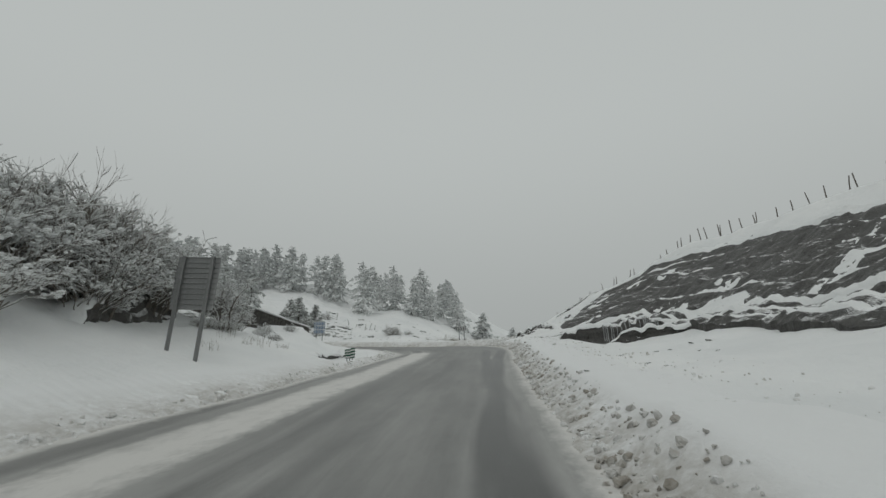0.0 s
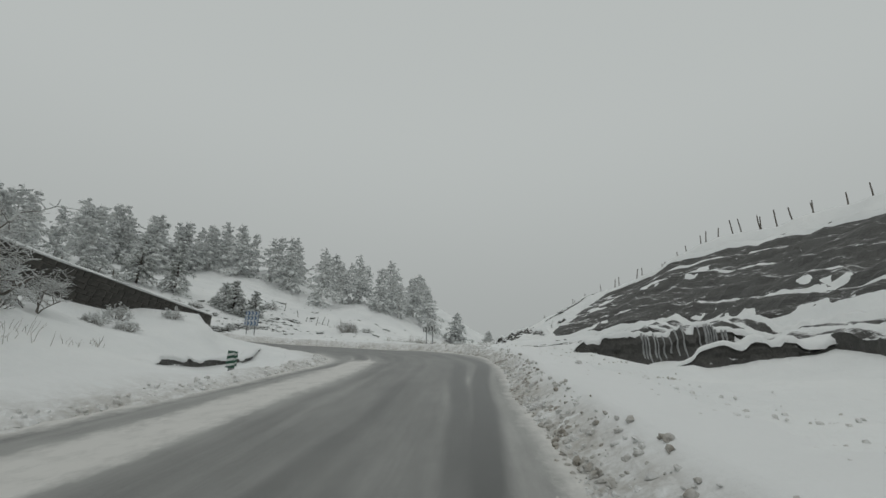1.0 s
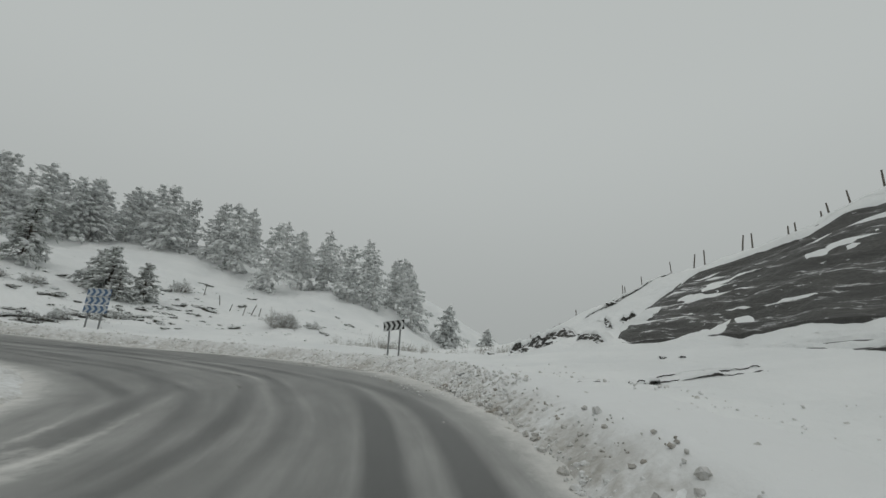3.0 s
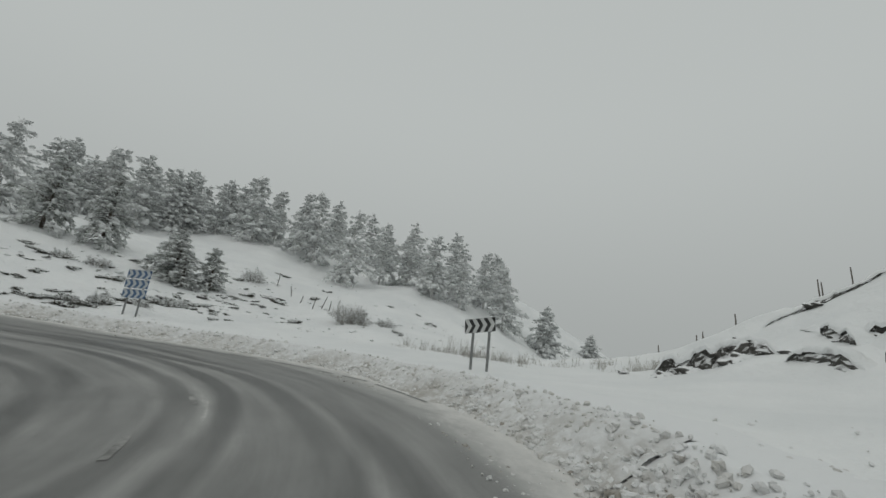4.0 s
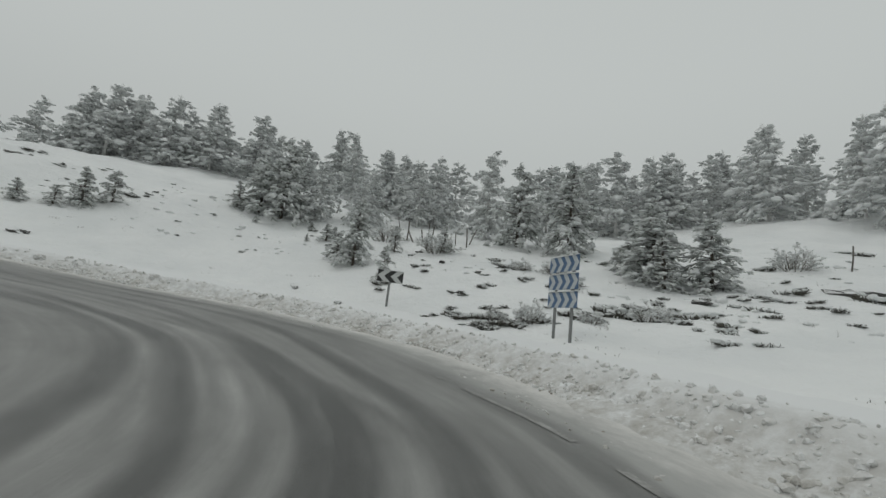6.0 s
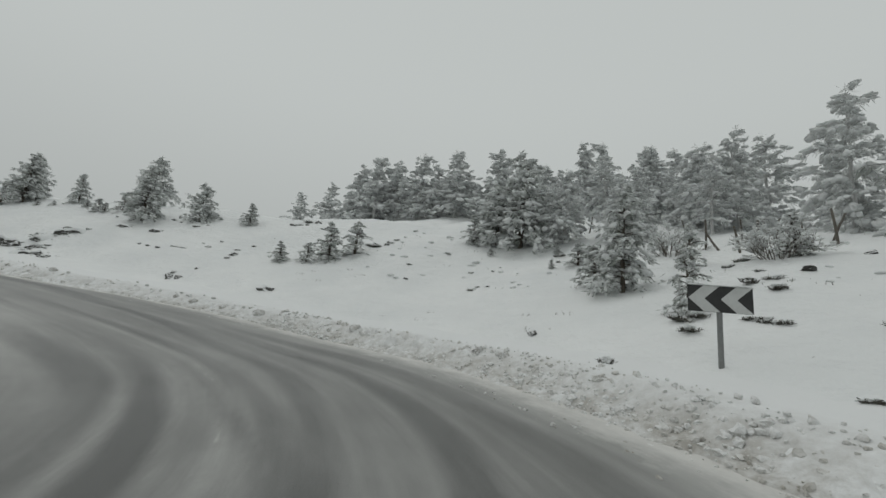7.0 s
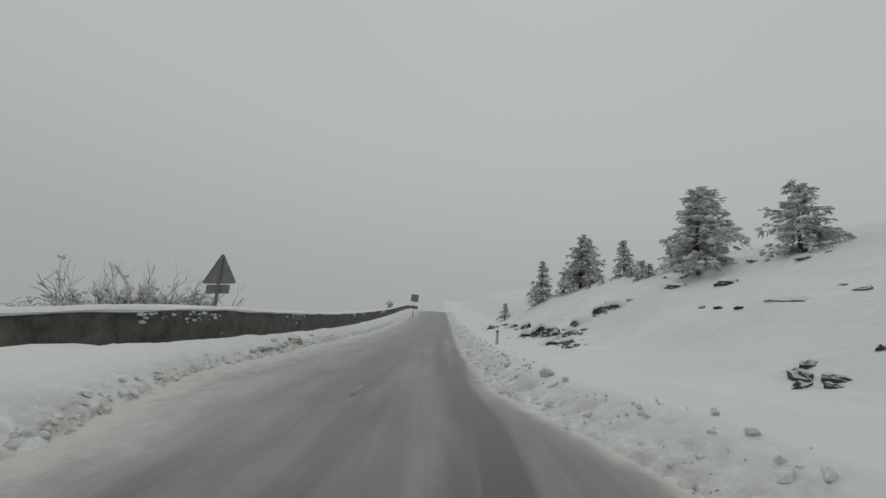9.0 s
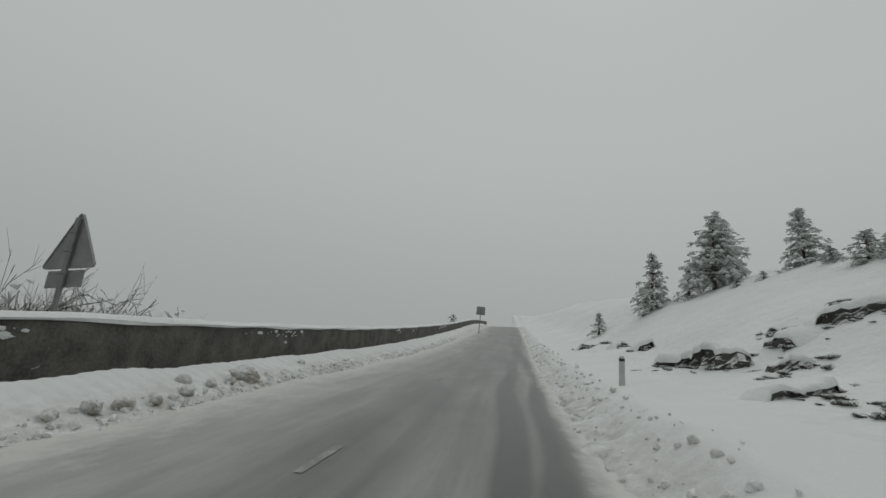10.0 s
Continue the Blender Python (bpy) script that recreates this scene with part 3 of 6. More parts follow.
def on_road(s, o, dz=0.0):
    """A place on the carriageway by way along it and distance to the right of its line."""
    x, y, z, tx, ty, fall = (float(np.interp(s, S, q)) for q in (LINE[:, 0], LINE[:, 1], LINE[:, 2], TAN[:, 0], TAN[:, 1], BANK))
    return x + ty * o, y - tx * o, z + fall * o + 0.012 * math.sin(s * 0.9 + o * 2) + dz


def along(s, o, dz=0.0):
    """A place by way along the road and distance to the right of its line, on the snow."""
    i = int(np.argmin(np.abs(S - s)))
    q = LINE[i, :2] + np.array([TAN[i, 1], -TAN[i, 0]]) * o
    return q[0], q[1], ground_at(q[0], q[1]) + dz


# ---- the rock cutting beside the lower leg ----
def rock_band(seed, s0, s1, lo, hi, steps, tread, proud, label, mat, taper0=0.22, taper1=0.14, cover=1.0):
    """Bedded rock along the slope between two distances from the road: a flight of uneven ledges with snow on their treads."""
    ns, nu = int((s1 - s0) / 0.14), 12 * steps + 2
    ss = np.linspace(s0, s1, ns)
    u = np.linspace(0, 1, nu)
    SS, UU = np.meshgrid(ss, u, indexing="ij")
    k = (SS - s0) / (s1 - s0)
    taper = np.clip(np.minimum(k / taper0, (1 - k) / taper1), 0, 1) ** 0.6
    low = np.interp(SS, *lo) + 0.30 * wave(SS, SS * 0 + seed, 1.7, seed) + 0.16 * wave(SS, SS * 0, 0.5, seed) + 0.07 * wave(SS, SS * 0, 0.19, seed)
    high = np.interp(SS, *hi) + 0.25 * wave(SS, SS * 0 + 2, 2.3, seed + 1) + 0.15 * wave(SS, SS * 0, 0.6, seed + 2)
    mid = 0.45 * low + 0.55 * high
    low, high = mid + (low - mid) * (0.12 + 0.88 * taper), mid + (high - mid) * (0.12 + 0.88 * taper)
    phase = 0.32 * wave(SS, SS * 0 + 1, 7.5, seed + 8) + 0.09 * wave(SS, UU * 3, 1.9, seed + 9) + 0.025 * wave(SS, UU * 5, 0.5, seed + 10)
    q = np.clip(UU * steps + phase * np.sin(UU * math.pi) ** 0.5, 0, steps - 1e-4)
    cell, frac = np.floor(q), q - np.floor(q)
    wide = tread * (0.45 + 0.9 * (0.5 + 0.5 * wave(SS, cell * 5, 3.0, seed + 11)))
    rise_end = 1 - np.clip(wide, 0.03, 0.9)
    on = np.clip((frac - rise_end) / (1 - rise_end), 0, 1)
    up = np.clip(frac / rise_end, 0, 1)
    # across: the face leans back a little, the tread takes the rest
    share = 1 - np.clip(wide * 1.9, 0.06, 0.92)
    across = (cell + up * share + on * (1 - share)) / steps
    level = (cell + up * 0.96 + on * 0.04) / steps
    O = low + (high - low) * across
    tx, ty = np.interp(SS, S, TAN[:, 0]), np.interp(SS, S, TAN[:, 1])
    X = (np.interp(SS, S, LINE[:, 0]) + ty * O).ravel()
    Y = (np.interp(SS, S, LINE[:, 1]) - tx * O).ravel()
    G = ground_height(X, Y, False).reshape(SS.shape)
    z0, z1 = G[:, :1], G[:, -1:]
    rough = 0.07 * wave(SS, O, 0.34, seed + 5) + 0.04 * wave(SS, O, 0.15, seed + 6) + 0.10 * (clump(SS * 0.6, O, 0.55, seed + 30) - 0.6) + 0.10 * wave(SS, O, 0.9, seed + 4) + 0.12 * wave(SS, O, 2.3, seed + 3)
    ramp = z0 + (z1 - z0) * level
    Z = (ramp if cover < 1 else np.maximum(ramp, G - 0.05)) + (proud + rough * (1 - 0.75 * on)) * taper
    ends = (UU < 0.5 / steps / 12) | (UU > 1 - 0.5 / nu)
    Z = np.where(ends, G - 0.5, Z) - (1 - taper) * 0.45
    fs = [(a * nu + b, a * nu + b + 1, (a + 1) * nu + b + 1, (a + 1) * nu + b) for a in range(ns - 1) for b in range(nu - 1)]
    rock = thing("rock_ledge", Matrix.Identity(4), label, "rock ledge", "rock ledges of the cutting")
    part("rock_face", mesh_from("rock_face", np.stack([X, Y, Z.ravel()], 1), fs, mat, False), rock, None, "dark wet bedded rock")
    lie = np.where(on > 0, np.sin(np.clip(on, 0, 1) * math.pi) ** 0.6, 0) * (0.15 + 0.05 * wave(SS, O, 0.9, seed + 12)) - 0.07 + 0.10 * np.clip(wave(SS, O, 1.2, seed + 13) - 0.35, 0, 1)
    lie = lie + 0.07 * wave(SS, O, 0.3, seed + 15) * (on > 0) - (cover < 1) * 0.14 * np.clip(wave(SS, O, 1.5, seed + 17) + 0.1, 0, 1) * (on > 0)
    lie = lie + (cover < 1) * (0.16 * np.clip(wave(SS, O, 0.55, seed + 18) - 0.2, 0, 1) + 0.05 * wave(SS, O, 0.2, seed + 19)) * (wave(SS, O * 2, 3.0, seed + 20) > 0.1)
    lie = lie - (1 - cover) * 0.16 * np.clip(0.9 + 1.6 * wave(SS, cell * 3, 3.4, seed + 14), 0, 1) + 0.10 * (UU > 0.93) - 0.3 * ends
    lie = lie + (cover < 1) * 0.2 * np.clip((SS - (s1 - 2.6)) / 1.6, 0, 1) * np.clip(wave(SS, O, 0.8, seed + 16) + 0.35, 0, 1)
    lie = lie - 0.5 * (UU * nu < 3.5) + 0.045 * wave(SS, O, 0.13, seed + 21) + 0.03 * clump(SS, O, 0.3, seed + 22) - 0.015
    part("snow_cover", mesh_from("snow_cover", np.stack([X, Y, (Z + lie).ravel()], 1), fs, snow, True), rock, None, "snow lying on the ledges")
    return rock


def rock_shelf(seed, line, depth, label, group, mat, icy=0, face=None, broken=0.0):
    """A broken face of rock that stands out of the snow along a line of (x, y, height), with a snow cap running back into the slope."""
    pts = curve_through([(x, y, h) for x, y, h in line], 0.09)
    t = np.gradient(pts[:, :2], axis=0)
    t /= np.linalg.norm(t, axis=1)[:, None]
    back = np.stack([-t[:, 1], t[:, 0]], 1)
    mid = len(pts) // 2
    probe = pts[mid, :2] + back[mid]
    if ground_at(*probe) < ground_at(*(pts[mid, :2] - back[mid])):
        back = -back
    if face and float(np.dot(back[mid], face)) > 0:
        back = -back
    run = np.arange(len(pts)) * 0.09
    jag = 0.09 * wave(run, run * 0 + seed, 0.45, seed) + 0.06 * wave(run, run * 0, 0.15, seed + 1) + 0.10 * wave(run, run * 0, 1.3, seed + 2)
    tall = np.clip(pts[:, 2] * (1 + 0.13 * wave(run, run * 0 + 3, 0.7, seed + 3) + 0.12 * wave(run, run * 0 + 3, 0.2, seed + 5)), 0.0, 3)
    block = np.floor((run + 0.7 * wave(run, run * 0, 0.9, seed)) / 0.55)
    tall = tall * (0.78 + 0.34 * (np.sin(block * 91.7 + seed) * 0.5 + 0.5))
    jag = jag + 0.06 * np.sin(block * 57.3 + seed * 3)
    gap = np.clip(1.7 * wave(run, run * 0 + 7, 0.42, seed + 12) + 0.75, 0, 1.25)
    tall = tall * (1 - broken + broken * gap)
    jag = jag + broken * 0.16 * wave(run, run * 0 + 5, 0.35, seed + 13)
    scale = np.clip(pts[:, 2] / 0.4, 0.25, 1.2)
    rows = 9
    V, W = [], []
    fade = np.clip(np.minimum(run, run[-1] - run) / min(0.6, 0.3 * run[-1]), 0, 1)
    sink = 0.32 * (1 - fade * fade * (3 - 2 * fade))
    G0 = ground_height(pts[:, 0], pts[:, 1])
    G0 = np.convolve(np.pad(G0, 8, "edge"), np.ones(17) / 17, "valid") - sink
    far = pts[:, :2] + back * depth
    G1 = ground_height(far[:, 0], far[:, 1]) - 0.5 * sink
    for k in range(rows):
        v = k / (rows - 1)
        bed = 0.07 * wave(run * 0.4, run * 0 + v * 9, 0.8, seed + 7) + 0.035 * wave(run, run * 0 + v * 12, 0.22, seed + 8)
        bed = bed + (broken > 0.5) * 0.07 * np.floor(3 * wave(run * 0.5, run * 0 + v * 5, 0.4, seed + 14)) / 3
        off = (jag + bed) * scale + v * 0.35 * tall
        if broken > 0.5:
            off = off + scale * (0.10 * clump(run, run * 0 + k * 0.37, 0.11, seed + 15) + 0.05 * np.sin(run * 91 + k * 37 + np.sin(run * 53) * 5) - 0.05)
        z = G0 - 0.3 + v * (0.3 + tall) + 0.02 * wave(run, run * 0 + k, 0.12, seed)
        V.append(np.stack([pts[:, 0] + back[:, 0] * off, pts[:, 1] + back[:, 1] * off, z], 1))
    lip = V[-1]
    for u, dz in ((0.35, 0.03), (1.0, -0.35)):
        V.append(np.stack([lip[:, 0] + (far[:, 0] - lip[:, 0]) * u, lip[:, 1] + (far[:, 1] - lip[:, 1]) * u, lip[:, 2] + (G1 - lip[:, 2]) * u + dz], 1))
    n = len(pts)
    def skin(name, layers, m, smooth):
        k = len(layers)
        vs = np.stack(layers, 1).reshape(-1, 3)
        fs = [(a * k + b, a * k + b + 1, (a + 1) * k + b + 1, (a + 1) * k + b) for a in range(n - 1) for b in range(k - 1)]
        return mesh_from(name, vs, fs, m, smooth)
    rock = thing("rock_ledge", Matrix.Identity(4), label, "rock ledge", group)
    part("rock_face", skin("rock_face", V, mat, False), rock, None, "dark wet broken rock")
    thick = (0.05 + 0.10 * scale * np.clip(0.7 + 0.6 * wave(run, run * 0, 0.5, seed + 9), 0.1, 2)) * np.clip(tall / 0.12, 0, 1)
    hang = 0.07 * np.clip(wave(run, run * 0, 0.35, seed + 10) + 0.2, 0, 1) + 0.02
    cap = []
    for u, lift, low in ((0.0, -0.45, 1.0), (0.0, 0.25, 1.0), (0.06, 0.85, 0.4), (0.25, 1.0, 0.0), (0.6, 0.9, 0.0), (1.0, 0.0, 0.0)):
        q = lip[:, :2] + (far - lip[:, :2]) * u - back * (hang * low)[:, None]
        z = lip[:, 2] + (G1 - lip[:, 2]) * u + thick * lift - 0.10 * (u == 1.0) - 0.04 * (thick < 0.03)
        W.append(np.concatenate([q, z[:, None]], 1))
    part("snow_cap", skin("snow_cap", W, snow, True), rock, None, "snow lying on the rock")
    rng = random.Random(seed)
    for _ in range(icy):
        # a frozen trickle that clings to the face
        j, low = int(rng.choice((rng.gauss(0.42, 0.06), rng.gauss(0.66, 0.07))) * n), rng.choice((2, 3, 3, 4))
        wide = rng.uniform(0.018, 0.045)
        top, d, f = Vector(V[8][j]), Vector((*t[j], 0)), Vector((*back[j], 0))
        vs = []
        for k in range(8, low - 1, -1):
            w = wide * (0.55 + 0.45 * (k - low) / (8 - low)) * rng.uniform(0.85, 1.15)
            q = (Vector((top.x, top.y, V[k][j][2])) - f * (0.05 + 0.30 * float(tall[j]) * (8 - k) / 8)).lerp(Vector(V[k][j]) - f * 0.03, 0.6)
            vs += [q - d * w + f * 0.2, q - d * w * 0.6 - f * 0.02, q + d * w * 0.6 - f * 0.02, q + d * w + f * 0.2]
        fs = [(4 * r + c, 4 * r + c + 1, 4 * r + c + 5, 4 * r + c + 4) for r in range(8 - low) for c in range(3)]
        part("icicle", mesh_from("icicle", vs, fs, ice, True), rock, None, "pale frozen icicle")
    return rock


rock_band(1, -16, 32.2, ([-16, 14, 24, 32.2], [11.2, 10.2, 10.4, 10.3]), ([-16, 0, 20, 27, 32.2], [16.4, 15.7, 15.6, 17.0, 16.6]), 5, 0.10, 0.18, "large dark wet schist slab with snow in its cracks", slab_mat, 0.2, 0.012, 0.62)
rock_band(2, 0, 30, ([0, 20, 25, 30], [7.8, 7.5, 8.2, 9.4]), ([0, 20, 25, 30], [10.2, 9.8, 10.0, 10.6]), 3, 0.30, 0.17, "dark layered rock ledge capped with snow", rock_mat)
CUT, UPPER, SADDLE = "rock ledges of the cutting", "thin ledges above the upper road", "small outcrops in the saddle"
rock_shelf(4, [(5.4, 21.9, 0.03), (5.7, 21.35, 0.34), (6.5, 20.95, 0.62), (7.5, 20.8, 0.85), (8.6, 20.8, 1.0), (9.6, 20.65, 0.95), (10.3, 20.5, 0.7), (10.9, 20.3, 0.25), (11.4, 20.1, 0.03)], 1.6, "dark rock face with icicles above the snow bank", CUT, rock_mat, 22)
rock_shelf(5, [(6.2, 17.9, 0.03), (6.6, 17.3, 0.24), (7.4, 16.9, 0.42), (8.5, 16.45, 0.44), (9.4, 15.85, 0.42), (10.3, 15.15, 0.36), (11.2, 14.4, 0.06)], 1.6, "low dark rock ledge half buried in snow", CUT, rock_mat, 0, None, 0.5)
rock_shelf(7, [(6.1, 40.9, 0.05), (6.5, 40.45, 0.42), (7.2, 40.15, 0.5), (8.0, 39.9, 0.55), (8.7, 39.6, 0.4), (9.2, 39.3, 0.05)], 1.3, "small dark rock outcrop under a snow cap", SADDLE, crag_mat, 0, (-0.2, -1.0), 0.6)
rock_shelf(8, [(9.9, 38.6, 0.03), (10.4, 38.35, 0.28), (11.0, 38.0, 0.32), (11.6, 37.7, 0.05)], 0.9, "small dark rock outcrop under a snow cap", SADDLE, crag_mat, 0, (-0.2, -1.0), 0.6)
rock_shelf(9, [(10.6, 43.8, 0.03), (11.6, 43.3, 0.16), (12.8, 42.7, 0.22), (14.2, 42.2, 0.2), (15.4, 41.6, 0.05)], 0.9, "thin dark rock ledge under a snow cap", SADDLE, crag_mat, 0, (-0.2, -1.0), 0.6)
rock_shelf(15, [(8.4, 38.7, 0.0), (8.5, 38.3, 0.12), (8.6, 37.7, 0.30), (8.68, 37.2, 0.34), (8.8, 36.8, 0.24), (9.1, 36.3, 0.05)], 0.8, "small dark rock outcrop under a snow cap", SADDLE, crag_mat, 0, (-0.5, -0.9), 0.6)
rock_shelf(16, [(10.75, 41.6, 0.0), (10.6, 41.1, 0.14), (10.4, 40.3, 0.26), (10.2, 39.5, 0.34), (10.0, 38.8, 0.34), (9.9, 38.3, 0.22), (10.0, 37.7, 0.03)], 0.9, "thin dark rock ledge under a snow cap", SADDLE, crag_mat, 0, (-0.5, -0.9), 0.7)
# thin ledges in the bank of the upper leg
THIN = "thin dark rock ledge breaking through the snow"
for k, line in enumerate([
    [(-30.0, 11.7, 0.03), (-29.6, 12.6, 0.20), (-29.1, 13.6, 0.22), (-28.8, 14.2, 0.03)],
    [(-26.9, 18.1, 0.02), (-26.9, 18.6, 0.04), (-27.1, 19.2, 0.035), (-27.3, 19.5, 0.01)],
    [(-24.2, 1.1, 0.02), (-24.7, 1.1, 0.20), (-25.2, 1.0, 0.20), (-26.4, -0.5, 0.03)],
    [(-25.2, 4.0, 0.03), (-25.5, 3.7, 0.30), (-26.0, 3.2, 0.28), (-26.4, 2.8, 0.03)],
    [(-25.2, 5.7, 0.03), (-25.5, 5.6, 0.30), (-25.9, 5.5, 0.28), (-26.1, 5.5, 0.03)],
    [(-26.3, 9.8, 0.02), (-26.3, 10.4, 0.11), (-26.25, 10.9, 0.08), (-26.15, 11.6, 0.11), (-26.1, 11.9, 0.02)],
]):
    rock_shelf(90 + k, line, 0.6, THIN, UPPER, crag_mat, 0, (0.6, 0.8), 0.9)
for k, line in enumerate([
    [(-23.85, 9.3, 0.03), (-24.0, 9.8, 0.32), (-24.15, 10.4, 0.36), (-24.3, 10.9, 0.42), (-24.55, 11.6, 0.32), (-24.95, 11.75, 0.26), (-25.3, 11.5, 0.03)],
    [(-23.1, 14.55, 0.0), (-23.4, 14.42, 0.08), (-23.65, 14.33, 0.20), (-23.9, 14.25, 0.27), (-24.25, 14.15, 0.27), (-24.5, 14.2, 0.14), (-24.65, 14.25, 0.02)],
    [(-24.9, 12.1, 0.0), (-24.72, 12.5, 0.12), (-24.68, 12.8, 0.24), (-25.0, 12.97, 0.29), (-25.25, 12.95, 0.16), (-25.4, 13.0, 0.03)],
    [(-25.75, 10.7, 0.0), (-25.68, 11.1, 0.08), (-25.6, 11.5, 0.19), (-25.55, 12.0, 0.19), (-25.55, 12.4, 0.03)],
    [(-26.25, 11.3, 0.04), (-26.22, 11.8, 0.30), (-26.2, 12.1, 0.18), (-26.3, 12.4, 0.26), (-26.5, 12.8, 0.26), (-26.75, 13.3, 0.03)],
]):
    rock_shelf(101 + k, line, 0.6, "low dark weathered rock under a rounded snow cap", UPPER, crag_mat, 0, (0.6, 0.8), 0.6)
# thin grey ledges that stripe the snow beside the bend
for k, line in enumerate([
    [(4.1, 27.85, 0.02), (4.3, 28.0, 0.05), (4.6, 28.25, 0.04), (5.1, 28.66, 0.05), (5.6, 29.1, 0.035), (6.0, 29.4, 0.01)],
    [(5.1, 28.0, 0.01), (5.4, 27.8, 0.05), (5.9, 28.3, 0.05), (6.4, 28.65, 0.05), (7.0, 28.75, 0.06), (7.9, 28.9, 0.05), (9.0, 29.0, 0.01)],
    [(5.9, 28.95, 0.01), (6.3, 29.0, 0.04), (6.9, 29.05, 0.05), (7.6, 29.1, 0.06), (8.3, 29.2, 0.05), (9.2, 29.4, 0.01)],
]):
    rock_shelf(110 + k, line, 0.35, "thin grey ledge just clear of the snow", "slate edges beside the bend", ledge_mat, 0, (-0.3, -1.0), 0.9)


def boulder_mesh(seed):
    """A weathered knot of bedded rock, about 2 m wide, on which snow lies wherever it is flat enough."""
    r = random.Random(seed)
    me = mesh_from("snowy_boulder", *blob(r, 1.0, 0.7, 0.52, 0.05, 22, 40), knot_mat, True)
    for v in me.vertices:
        c = v.co.copy()
        v.co *= 1 + 0.42 * noise.noise(c * 1.5 + Vector((seed * 3.1, 0, 0))) + 0.22 * noise.noise(c * 3.6 + Vector((0, seed, 0))) + 0.09 * noise.noise(c * 9.0)
        v.co.z = 0.2 * round(v.co.z * 7) / 7 + 0.8 * v.co.z
    return me


knot_mat = snowy("snow_covered_knot", (0.055, 0.054, 0.048), (0.125, 0.12, 0.108), 0.17, 0.36, 3.0, 0.75, 0.012)
BOULDERS = [boulder_mesh(k) for k in range(5)]


def boulder(x, y, w, turn, tall=1.0, sink=0.10):
    ob = new("snowy_boulder", BOULDERS[int(abs(x * 7 + y * 13)) % 5])
    ob.matrix_basis = pose(x, y, ground_at(x, y) - sink * w, 0, 0, turn + 90) @ Matrix.Diagonal((w / 2, w / 2, w / 2 * tall, 1))
    tagged(ob, "dark broken rock under a cushion of snow", "boulder", "snow-capped boulders on the bank")


for x, y, w, turn, tall in [(6.5, 40.6, 0.8, -80, 0.9), (7.3, 40.4, 1.0, -80, 0.8), (8.3, 40.0, 1.1, -80, 0.8), (9.3, 39.3, 0.7, -80, 0.7), (10.6, 38.4, 0.8, -80, 0.7), (11.5, 37.9, 0.8, -80, 0.7), (12.4, 43.0, 0.9, -80, 0.6), (10.2, 44.0, 0.8, -80, 0.6)]:
    boulder(x, y, w, turn, tall)
for x, y, w, turn, tall in [(-28.4, 13.6, 0.9, 60, 0.5), (-24.2, 26.3, 0.75, 10, 0.8), (-28.6, 15.6, 0.8, 60, 0.5)]:
    boulder(x, y, w, turn, tall + 0.2, 0.10)


bank = rock_shelf(97, [(-9.0, 10.4, 0.05), (-9.3, 11.6, 0.7), (-9.55, 12.9, 0.9), (-9.6, 14.0, 0.9), (-9.85, 15.2, 0.6), (-10.0, 16.2, 0.04)], 0.9, "dark bare earth bank under overhanging snowy bushes", "", boulder_mat, 0, (1.0, 0.1), 0.3)
bank.name = "earth_bank"
tagged(bank, "dark bare earth bank under overhanging snowy bushes", "bank")

# ---- parapet wall above the inner slope ----
WALL_LINE = [(-9.05, 28.1, 2.9), (-10.9, 24.3, 3.6), (-12.7, 20.6, 4.35), (-13.9, 16.0, 5.05), (-14.75, 9.0, 5.68), (-15.9, 0.0, 6.6), (-18.3, -20.0, 9.1), (-21.2, -45.0, 12.6), (-25.2, -80.0, 16.6)]


